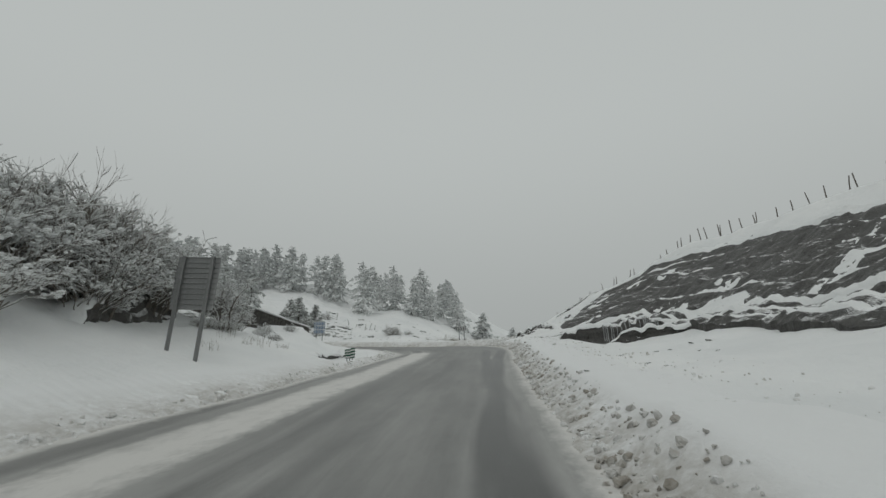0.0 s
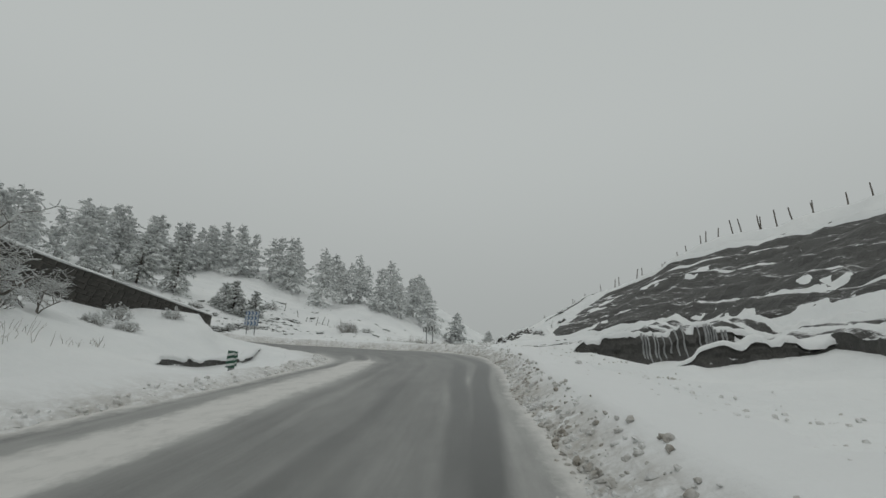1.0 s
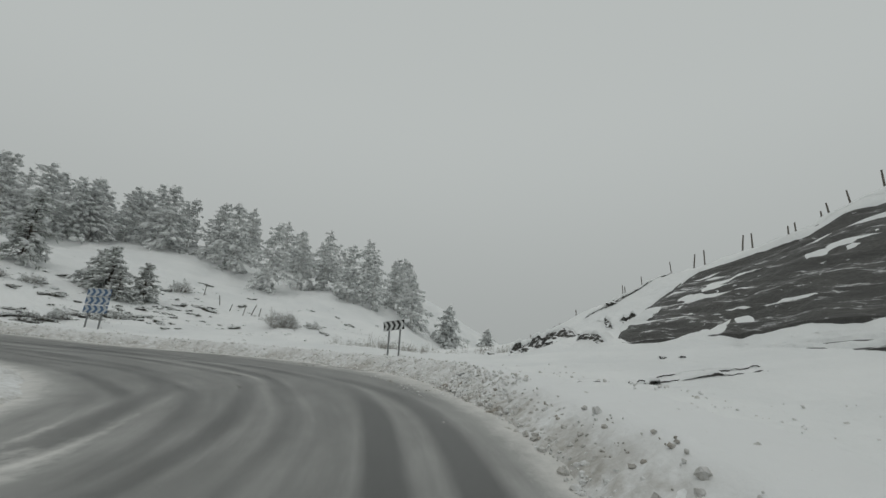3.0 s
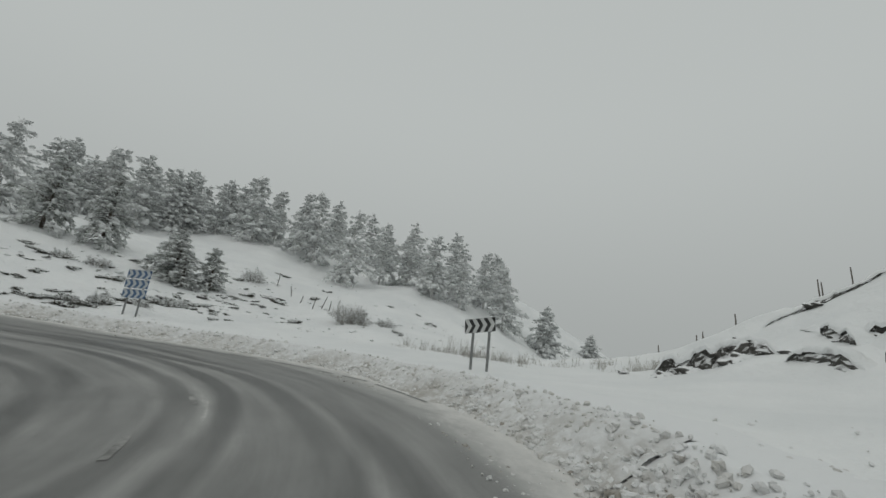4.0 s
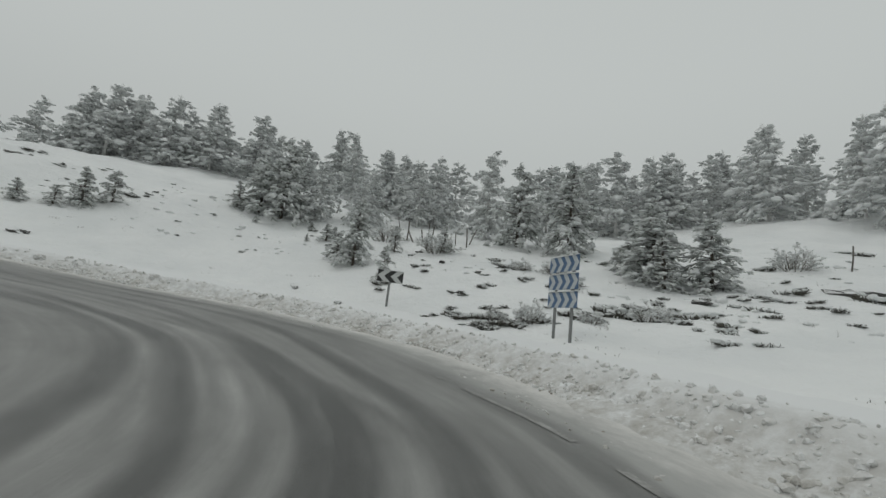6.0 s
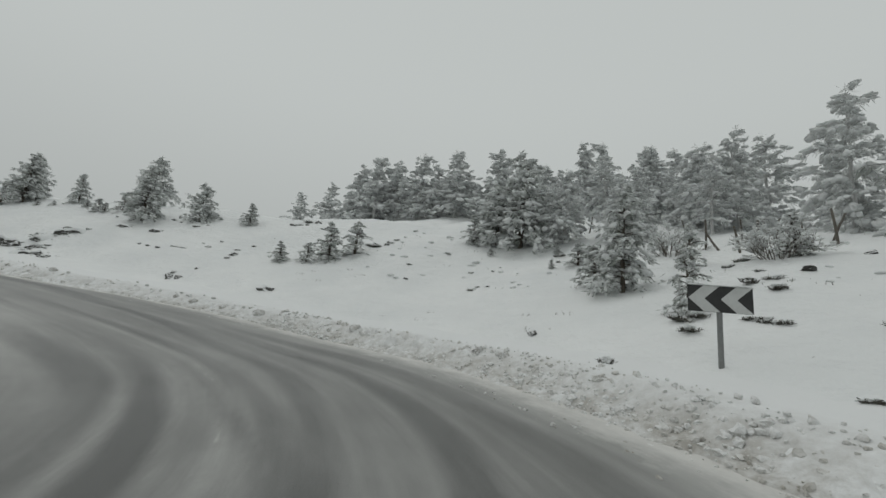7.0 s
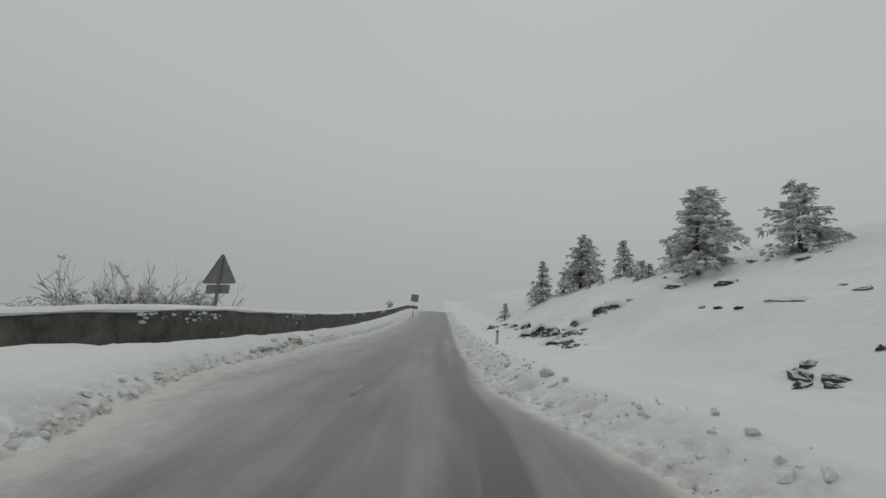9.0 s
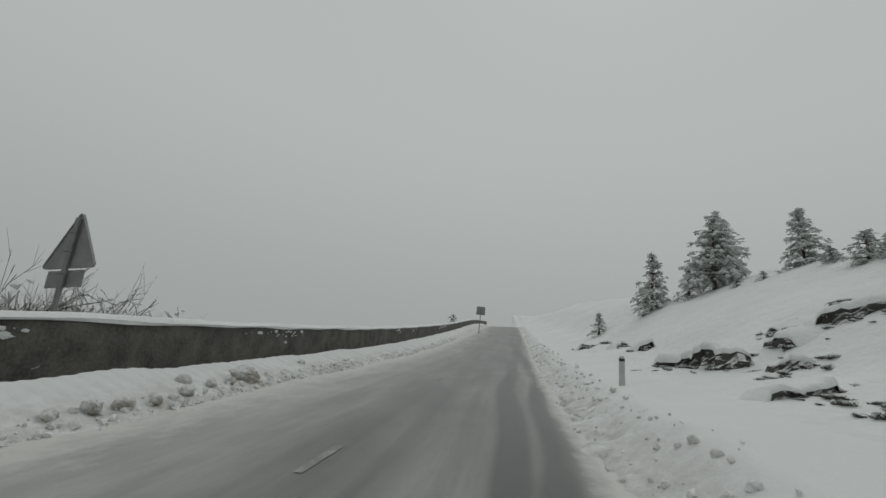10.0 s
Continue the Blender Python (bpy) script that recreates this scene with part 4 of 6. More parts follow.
def build_wall():
    pts = curve_through(WALL_LINE, 0.4)
    t = np.gradient(pts[:, :2], axis=0)
    t /= np.linalg.norm(t, axis=1)[:, None]
    nrm = np.stack([-t[:, 1], t[:, 0]], 1)
    def sweep(profile, mat, name, wobble=0.0):
        vs, fs, k = [], [], len(profile)
        for j, (q, m) in enumerate(zip(pts, nrm)):
            for a, (o, z) in enumerate(profile):
                w = wobble * math.sin(j * 0.83 + a * 1.9) * math.sin(j * 0.29 + a)
                vs.append((q[0] + m[0] * (o + w), q[1] + m[1] * (o + w), q[2] + z + w))
        for j in range(len(pts) - 1):
            for a in range(k):
                b = (a + 1) % k
                fs.append((j * k + a, j * k + b, (j + 1) * k + b, (j + 1) * k + a))
        fs.append(tuple(range(k))[::-1])
        fs.append(tuple((len(pts) - 1) * k + a for a in range(k)))
        return mesh_from(name, vs, fs, mat, False)
    wall = thing("parapet_wall", Matrix.Identity(4), "low dark concrete parapet wall capped with snow", "wall", kind="structure")
    part("wall_body", sweep([(-0.16, -2.4), (0.16, -2.4), (0.16, -0.03), (0.13, 0), (-0.13, 0), (-0.16, -0.03)], concrete, "wall_body", 0.008), wall)
    part("snow_cap", sweep([(-0.20, -0.01), (0.20, -0.01), (0.23, 0.035), (0.15, 0.085), (0.0, 0.105), (-0.15, 0.085), (-0.23, 0.035)], snow, "snow_cap", 0.02), wall, None, "thick snow on the wall top")

    # snow flung against the road side
    fling, splash = random.Random(23), Pile()
    for _ in range(900):
        c = fling.uniform(0.15, 0.75) ** 1.0 * len(pts) * 0.62
        j = int(c)
        if noise.noise((j * 0.11, 0, 3)) < 0.1:
            continue
        q, m = pts[j], nrm[j]
        r = 0.008 + 0.06 * fling.random() ** 2.5
        h = -0.06 - abs(fling.gauss(0, 0.10))
        splash.add(*moved(blob(fling, 0.02, r * fling.uniform(1.0, 2.4), r * 0.7, 0.3, 4, 6), Matrix.Translation((q[0] + t[j, 0] * fling.uniform(-0.3, 0.3) + m[0] * -0.165, q[1] + t[j, 1] * fling.uniform(-0.3, 0.3) + m[1] * -0.165, q[2] + h)) @ Matrix.Rotation(math.atan2(m[1], m[0]), 4, "Z")))
    tagged(part("snow_splash", splash.mesh("snow_splash", tree_snow), wall, None, "patches of snow stuck to the wall"), kind="stuff")

    # rough stones of the outer face and the end
    rng = random.Random(19)
    blocks = []
    for k in range(6):
        bm = bmesh.new()
        bmesh.ops.create_cube(bm, size=1.0)
        for v in bm.verts:
            v.co = Vector((v.co.x * 0.04, v.co.y * 0.36, v.co.z * 0.19)) + Vector((rng.uniform(-0.008, 0.012), rng.uniform(-0.03, 0.03), rng.uniform(-0.015, 0.015)))
        me = bpy.data.meshes.new("stone")
        bm.to_mesh(me)
        bm.free()
        me.materials.append(wall_stone)
        blocks.append(me)
    run = np.r_[0, np.cumsum(np.linalg.norm(np.diff(pts, axis=0), axis=1))]
    drop = 0.03
    for row in range(7):
        tall = rng.choice((0.13, 0.16, 0.19, 0.22))
        y = 0.1 + rng.uniform(0, 0.2)
        while y < 17.5:
            long = rng.choice((0.2, 0.28, 0.34, 0.42, 0.55))
            c = y + long / 2
            q = [np.interp(c, run, pts[:, k]) for k in range(3)]
            d = [np.interp(c, run, t[:, k]) for k in range(2)]
            tilt = math.degrees(math.atan2(np.interp(c + 0.3, run, pts[:, 2]) - np.interp(c - 0.1, run, pts[:, 2]), 0.4))
            m = pose(q[0] - d[1] * 0.166, q[1] + d[0] * 0.166, q[2] - drop - tall / 2, 0, 0, math.degrees(math.atan2(d[1], d[0])) - 90) @ pose(0, 0, 0, tilt + rng.uniform(-3, 3))
            part("stone", blocks[rng.randrange(6)], wall, m @ Matrix.Diagonal((rng.uniform(0.6, 1.4), long / 0.39, tall / 0.2 * rng.uniform(0.88, 1.0), 1)))
            y += long + 0.012
        drop += tall + 0.012
    return wall


build_wall()


# ---- signs ----
def heading(a, b):
    """Turn about z that lays local x along a to b."""
    return math.degrees(math.atan2(b[1] - a[1], b[0] - a[0]))


def plate(name, w, h, mat, t=0.012):
    """An upright plate, centred in x, standing on z = 0, facing -y."""
    return box_mesh(name, w, t, h, mat, 0.004)


def chevron_mesh(name, w, h, arm, y, mat, point):
    """One arrowhead stripe across a plate; point: 1 points to +x, -1 to -x."""
    c, vs = h / 2, []
    for yy in (y, y - 0.004):
        vs += [(-point * (w / 2), yy, h), (-point * (w / 2) + point * arm, yy, h), (point * (w / 2), yy, c), (-point * (w / 2) + point * arm, yy, 0), (-point * (w / 2), yy, 0), (point * (w / 2) - point * arm, yy, c)]
    fs = [(0, 1, 2, 5), (5, 2, 3, 4), (6, 11, 8, 7), (11, 10, 9, 8)] + [(k, (k + 1) % 6, (k + 1) % 6 + 6, k + 6) for k in range(6)]
    return mesh_from(name, vs, fs, mat)


def snow_strip(w, rng, d=0.05, h=0.05):
    pile = Pile()
    k = max(3, int(w / 0.07))
    for j in range(k):
        x = -w / 2 + w * (j + 0.5) / k
        pile.add(*moved(blob(rng, 0.07, d, h * rng.uniform(0.6, 1.3), 0.2, 4, 6, 0.0), Matrix.Translation((x, 0, 0))))
    return pile.mesh("snow_rim", tree_snow, True)


def chevron_sign(at, turn, w, h, count, point, foot, posts, ground_mat, stripe_mat, rows, gap, label, category, lean=0.0, seed=3, askew=0.0):
    """A bend marker: plates with arrow stripes on steel posts. at: middle of the lowest plate's lower edge."""
    rng = random.Random(seed)
    sign = thing("bend_sign", pose(at[0], at[1], at[2], 0, lean, turn), label, category)
    for r in range(rows):
        z = r * (h + gap)
        p = part("panel", plate("panel", w, h, ground_mat), sign, pose(0, 0, z, 0, askew, 0))
        pitch = w / count
        for k in range(count):
            part("arrow_stripe", chevron_mesh("arrow_stripe", pitch * 0.98, h * 0.99, pitch * 0.5, -0.007, stripe_mat, point), p, pose(-w / 2 + pitch * (k + 0.5), 0, 0.002))
        part("snow_rim", snow_strip(w * 0.96, rng, 0.03, 0.025), p, pose(0, 0, h), "snow along the upper edge")
    top = rows * (h + gap) - gap
    for x in posts:
        part("post", box_mesh("post", 0.064, 0.045, foot + top * 0.96 + 0.5, steel, 0.008), sign, pose(x, 0.036, -foot - 0.5))
    return sign


# four black and white arrows, two posts
chevron_sign((1.2, 37.95, 3.42), heading((0.79, 38.2), (1.6, 37.7)), 0.95, 0.36, 4, 1, 0.95, (-0.23, 0.27), black_paint, white_film, 1, 0.0, "black and white arrow board on two steel posts in snow", "road sign", 0, 5, -6.0)
# three blue boards above one another
chevron_sign((-12.12, 41.15, 3.70), heading((-12.5, 41.2), (-11.4, 41.2)), 1.02, 0.325, 4, 1, 0.85, (-0.28, 0.30), blue_film, pale_film, 3, 0.05, "three faded blue arrow boards stacked on two posts", "road sign", 0, 6)
# two arrows to the left on one post
chevron_sign((-17.42, 38.65, 4.15), heading((-17.37, 38.24), (-17.45, 39.05)) , 0.82, 0.36, 2, -1, 1.0, (0.0,), black_paint, white_film, 1, 0.0, "black and white double arrow board on one post", "road sign", 0, 7)


def warning_sign():
    """Seen from behind: a triangle with a plate below it."""
    sign = thing("warning_sign", pose(-13.90, 13.92, 4.68, 0, 6.0, heading((-14.22, 13.97), (-13.26, 13.77))), "grey back of a triangular warning sign leaning behind the wall", "road sign")
    a, vs = 0.99, []
    ring = []
    for cx, cz, base in ((-0.44, 1.36, 150), (0.44, 1.36, 270), (0, 2.13, 30)):
        for k in range(5):
            w = radians(base + k * 30)
            ring.append((cx + 0.05 * math.cos(w), cz + 0.05 * math.sin(w)))
    n0 = len(ring)
    vs = [(x, -0.012, z) for x, z in ring] + [(x, 0.012, z) for x, z in ring]
    fs = [tuple(range(n0)), tuple(range(n0, 2 * n0))[::-1]] + [(k, k + n0, (k + 1) % n0 + n0, (k + 1) % n0) for k in range(n0)]
    part("triangle", mesh_from("triangle", vs, fs, dull_steel), sign)
    inner = [(x * 0.94, 1.62 + (z - 1.62) * 0.94) for x, z in ring]
    rim = [(x, y, z) for y in (0.012, 0.026) for x, z in ring] + [(x, y, z) for y in (0.012, 0.026) for x, z in inner]
    fr = []
    for k in range(n0):
        j = (k + 1) % n0
        fr += [(k, j, n0 + j, n0 + k), (n0 + k, n0 + j, 3 * n0 + j, 3 * n0 + k), (2 * n0 + k, 3 * n0 + k, 3 * n0 + j, 2 * n0 + j)]
    part("folded_rim", mesh_from("folded_rim", rim, fr, dull_steel), sign)
    part("plate", box_mesh("plate", 0.70, 0.02, 0.26, dull_steel, 0.006), sign, pose(0.02, 0, 1.02))
    part("post", box_mesh("post", 0.08, 0.05, 3.0, steel, 0.008), sign, pose(0, 0.045, -0.9))
    for z in (1.2, 1.55, 1.85):
        part("clamp", box_mesh("clamp", 0.16, 0.018, 0.035, steel, 0.003), sign, pose(0, 0.074, z))


warning_sign()


def board_sign():
    """The back of a large ribbed direction board on two posts."""
    rng = random.Random(21)
    sign = thing("direction_board", pose(-7.05, 11.68, 0.4, 0, 2.5, -3), "ribbed grey back of a large direction board on two posts", "road sign")
    for k in range(10):
        part("slat", box_mesh("slat", 1.24, 0.03, 0.138, dull_steel, 0.006), sign, pose(0, 0, 1.35 + k * 0.147))
        part("rib", box_mesh("rib", 1.24, 0.03, 0.022, steel, 0.004), sign, pose(0, -0.03, 1.35 + k * 0.147 + 0.128))
    for x in (-0.42, 0.42):
        part("post", box_mesh("post", 0.10, 0.06, 3.6, steel, 0.008), sign, pose(x, -0.075, -0.75))
    part("snow_rim", snow_strip(1.2, rng, 0.04, 0.03), sign, pose(0, 0, 2.81), "thin snow on the upper edge")


board_sign()


def far_board():
    sign = thing("small_board", pose(-21.6, -27.3, ground_at(-21.6, -27.3), 0, 0, -4), "small grey sign board on a post beside the wall", "road sign")
    part("board", box_mesh("board", 0.95, 0.03, 0.9, dull_steel, 0.01), sign, pose(0, 0, 2.2))
    part("post", box_mesh("post", 0.08, 0.05, 3.2, steel, 0.008), sign, pose(0, 0.04, -0.3))


far_board()


def delineator():
    x, y = -22.62, 11.85
    d = thing("delineator", pose(x, y, ground_at(x, y), 0, 1, 5), "white roadside delineator post in deep snow", "marker post")
    vs, fs = tube([(0, 0, -0.3), (0, 0, 0.46), (0, 0, 0.52)], [0.055, 0.053, 0.042], 8)
    part("post", mesh_from("post", vs, fs, post_white), d)
    vs, fs = tube([(0, 0, 0.43), (0, 0, 0.48)], [0.0560, 0.0535], 8)
    part("band", mesh_from("band", vs, fs, black_paint), d, None, "dark band near the top")


delineator()


# hazard plates on a low kerb at the inner edge
def hazard_plates():
    kerb_pts = [(-5.2, 17.9, 0.02), (-5.72, 19.1, 0.15), (-5.8, 20.4, 0.2), (-5.85, 21.1, 0.22), (-5.72, 21.9, 0.22), (-5.65, 22.8, 0.22), (-5.8, 24.3, 0.18), (-5.85, 25.6, 0.14), (-6.0, 26.6, 0.09), (-6.26, 27.3, 0.02)]
    kerb = rock_shelf(14, kerb_pts, 0.7, "dark low kerb wall under a snow cap beside the inner edge", "", boulder_mat)
    kerb.name = "low_kerb"
    tagged(kerb, "dark low kerb wall under a snow cap beside the inner edge", "kerb")
    for k, (x, y) in enumerate(((-4.19, 19.34), (-4.51, 20.27), (-4.86, 21.28))):
        h = thing("hazard_plate", pose(x, y, ground_at(x, y), 0, 3 - 2 * k, -12), "small green and white striped hazard plate on a stake", "hazard marker", "hazard plates beside the kerb")
        part("panel", plate("panel", 0.21, 0.42, green_film), h, pose(0, 0, 0.22))
        for j in range(3):
            part("stripe", mesh_from("stripe", [(-0.098, -0.012, 0), (0.098, -0.012, 0.045), (0.098, -0.012, 0.105), (-0.098, -0.012, 0.06), (-0.098, -0.005, 0), (0.098, -0.005, 0.045), (0.098, -0.005, 0.105), (-0.098, -0.005, 0.06)], [(0, 1, 2, 3), (0, 4, 5, 1), (2, 6, 7, 3), (1, 5, 6, 2), (0, 3, 7, 4)], white_film), h, pose(0, 0, 0.24 + j * 0.13), "white slanting stripe")
        part("stake", box_mesh("stake", 0.045, 0.03, 0.7, steel, 0.004), h, pose(0, 0.024, -0.2))


hazard_plates()


# ---- trees ----
def pine_model(name, seed, height, spread, bare, pad, leaf_mat, snow_amount, label, gaps=0.2, load=1.0):
    """A pine: tapered trunk, sagging limbs, sprays of needles and thick snow pads on them."""
    rng = random.Random(seed)
    tree = thing("pine_tree", Matrix.Identity(4), label, "tree", "pines on the snowy slope")
    bend = [(0.05 * height * rng.uniform(-1, 1) * (k / 5) ** 2, 0.05 * height * rng.uniform(-1, 1) * (k / 5) ** 2, height * 0.97 * k / 5) for k in range(6)]
    bend[0] = (0, 0, -0.5)
    r0 = 0.014 * height + 0.03
    trunk, green, white = Pile(), Pile(), Pile()
    trunk.add(*tube(bend, [r0 * (1 - k / 5.3) + 0.01 for k in range(6)], 7))

    def axis(z):
        k = min(4.999, max(0, z / (height * 0.97) * 5))
        q = Vector(bend[int(k)]).lerp(Vector(bend[int(k) + 1]), k - int(k))
        return Vector((q.x, q.y, z))

    def spray(at, way, size, count, droop):
        """Thin pointed sprays of needles round a place."""
        vs, fs = [], []
        for _ in range(count):
            w = math.atan2(way.y, way.x) + rng.gauss(0, 1.1)
            e = rng.uniform(-1.0, 0.25) - droop
            d = Vector((math.cos(w) * math.cos(e), math.sin(w) * math.cos(e), math.sin(e))) * size * rng.uniform(0.6, 1.35)
            sd = d.cross(Vector((rng.uniform(-1, 1), rng.uniform(-1, 1), rng.uniform(-1, 1)))).normalized() * size * rng.uniform(0.07, 0.14)
            root = Vector((rng.uniform(-1, 1), rng.uniform(-1, 1), rng.uniform(-0.7, 0.15))) * size * 0.45
            o = len(vs)
            vs += [at + root - sd * 0.5, at + root + sd * 0.5, at + root + d * 0.55 + sd, at + root + d, at + root + d * 0.55 - sd]
            fs.append((o, o + 1, o + 2, o + 3, o + 4))
        green.add(vs, fs)

    z, turn = bare * height, rng.uniform(0, 6)
    while z < height * 0.96:
        k = (z / height - bare) / (1 - bare)
        reach = spread * (1 - k) ** 0.95 * (0.6 + 0.4 * min(1, k / 0.15)) + 0.03 * height ** 0.5
        limbs = rng.choice((4, 4, 5, 5)) if k < 0.8 else 3
        for j in range(limbs):
            turn += 2 * math.pi / limbs + rng.uniform(-0.5, 0.5)
            if rng.random() < gaps:
                continue
            length = reach * rng.uniform(0.35, 1.15)
            root = axis(min(height * 0.96, max(0.01 * height, z + rng.uniform(-0.06, 0.06) * height)))
            way = Vector((math.cos(turn), math.sin(turn), 0))
            side = Vector((-way.y, way.x, 0))
            rise, sag = rng.uniform(-0.15, 0.45) + 0.45 * k, rng.uniform(0.3, 0.8) * (1 - 0.6 * k)
            spot = lambda u: root + way * length * u + Vector((0, 0, length * (rise * u - sag * u * u)))
            trunk.add(*tube([spot(u) for u in (0, 0.35, 0.7, 1.0)], [0.010 * height * (1 - k) * 0.4 + 0.014, 0.018, 0.012, 0.005], 4, False))
            count = max(2, int(length / (pad * 0.95)))
            for q in range(count):
                u = 0.25 + 0.75 * (q + rng.uniform(0.2, 0.9)) / count
                fan = rng.uniform(-1, 1) * 0.34 * length * min(1, u * 1.2)
                a = spot(u) + side * fan + Vector((0, 0, -abs(fan) * 0.25))
                size = pad * rng.uniform(0.7, 1.25) * (1.0 - 0.35 * k)
                spray(a + Vector((0, 0, -0.10 * size)), (way + side * fan / max(0.1, length)).normalized(), size * 0.86, 10 if leaf_mat is needles else 6, 0.22)
                if k < 0.9 and rng.random() < snow_amount:
                    slope = math.atan(rise - 2 * sag * u)
                    for _ in range(3):
                        piece = size * load * rng.uniform(0.5, 0.8)
                        at = a + way * size * rng.uniform(-0.35, 0.5) + side * size * rng.uniform(-0.45, 0.45) + Vector((0, 0, size * rng.uniform(0.10, 0.34) * load))
                        m = Matrix.Translation(at) @ Matrix.Rotation(turn + fan / max(0.3, length) + rng.uniform(-0.5, 0.5), 4, "Z") @ Matrix.Rotation(-slope * 0.8 + rng.uniform(-0.25, 0.35), 4, "Y")
                        white.add(*moved(blob(rng, piece * rng.uniform(0.45, 1.0), piece * rng.uniform(0.28, 0.55), piece * rng.uniform(0.16, 0.36), 0.45, 4, 7, -piece * 0.14), m))
            if k < 0.92 and rng.random() < snow_amount * 0.9:
                size = pad * load * rng.uniform(0.55, 1.0) * (1.0 - 0.45 * k)
                m = Matrix.Translation(spot(1.0) + way * size * 0.15 + Vector((0, 0, -size * 0.02))) @ Matrix.Rotation(turn, 4, "Z") @ Matrix.Rotation(rng.uniform(0.2, 0.8), 4, "Y")
                white.add(*moved(blob(rng, size * rng.uniform(0.45, 0.8), size * rng.uniform(0.35, 0.65), size * rng.uniform(0.25, 0.42), 0.45, 5, 8), m))
        z += height * (0.046 if height > 3 else 0.075) * rng.uniform(0.75, 1.25) * (1.0 - 0.35 * k)
    tip = axis(height * 0.96)
    trunk.add(*tube([tip, tip + Vector((0, 0, height * 0.05))], [0.015, 0.006], 4, False))
    spray(tip + Vector((0, 0, height * 0.02)), Vector((0.3, 0.2, 0)), pad * 0.6, 9, -0.7)
    part("trunk", trunk.mesh("trunk", bark if leaf_mat is needles else hazed_bark), tree, None, "grey-brown trunk and limbs")
    tagged(part("needles", green.mesh("needles", leaf_mat), tree, None, "sprays of needles"), kind="stuff")
    tagged(part("snow_load", white.mesh("snow_load", tree_snow, True), tree, None, "snow lying on the branches"), kind="stuff")
    return tree


NEAR = "young dark green pine with snow on its branches"
FARR = "tall snow-laden pine, paled to stand in for mist"
pines = {
    "tall1": pine_model("tall1", 11, 8.0, 3.3, 0.06, 0.56, hazed_needles, 0.92, FARR, 0.2, 1.15),
    "tall2": pine_model("tall2", 12, 8.0, 3.6, 0.20, 0.52, hazed_needles, 0.92, FARR, 0.26, 1.12),
    "tall3": pine_model("tall3", 13, 8.0, 3.1, 0.05, 0.54, hazed_needles, 0.92, FARR, 0.2, 1.15),
    "full": pine_model("full", 18, 5.0, 2.3, 0.01, 0.48, hazed_needles, 1.0, FARR, 0.04, 1.2),
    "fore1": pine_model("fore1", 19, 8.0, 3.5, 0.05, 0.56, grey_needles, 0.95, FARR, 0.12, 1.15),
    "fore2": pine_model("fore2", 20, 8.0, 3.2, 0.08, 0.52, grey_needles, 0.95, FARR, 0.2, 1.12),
    "mid1": pine_model("mid1", 14, 5.0, 1.8, 0.10, 0.34, needles, 0.92, "dark green pine with snow on its branches", 0.07),
    "mid2": pine_model("mid2", 15, 5.0, 2.1, 0.12, 0.36, needles, 0.92, "dark green pine with snow on its branches", 0.1),
    "small1": pine_model("small1", 16, 2.0, 0.75, 0.03, 0.17, needles, 0.8, NEAR, 0.15),
    "small2": pine_model("small2", 17, 2.0, 0.90, 0.03, 0.18, needles, 0.8, NEAR, 0.15),
}
MODEL_H = {"full": 5.0, "fore": 8.0, "tall": 8.0, "mid": 5.0, "small": 2.0}


def plant(kind, x, y, height, turn, wide=1.0, lean=0.0, label="", sink=0.1):
    k = height / MODEL_H[kind.rstrip("0123456789")]
    ob = copy_thing(pines[kind], Matrix.Identity(4))
    ob.matrix_basis = pose(x, y, ground_at(x, y) - sink, lean, lean * 0.6, turn) @ Matrix.Diagonal((k * wide, k * wide, k, 1))
    return tagged(ob, label)


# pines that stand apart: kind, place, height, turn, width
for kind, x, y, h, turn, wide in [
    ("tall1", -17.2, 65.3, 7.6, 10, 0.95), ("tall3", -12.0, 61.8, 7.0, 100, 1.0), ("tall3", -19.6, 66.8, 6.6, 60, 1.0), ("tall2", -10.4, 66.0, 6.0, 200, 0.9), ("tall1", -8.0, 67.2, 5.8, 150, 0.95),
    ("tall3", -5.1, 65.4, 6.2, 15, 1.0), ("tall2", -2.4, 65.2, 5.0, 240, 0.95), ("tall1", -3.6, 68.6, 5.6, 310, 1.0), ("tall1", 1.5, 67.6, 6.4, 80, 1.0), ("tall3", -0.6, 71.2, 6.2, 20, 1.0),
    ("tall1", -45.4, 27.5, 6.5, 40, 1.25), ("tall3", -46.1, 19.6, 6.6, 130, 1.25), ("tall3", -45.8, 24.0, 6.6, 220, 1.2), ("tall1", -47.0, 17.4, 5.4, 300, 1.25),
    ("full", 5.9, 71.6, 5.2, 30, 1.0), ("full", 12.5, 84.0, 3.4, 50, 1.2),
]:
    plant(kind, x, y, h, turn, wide)
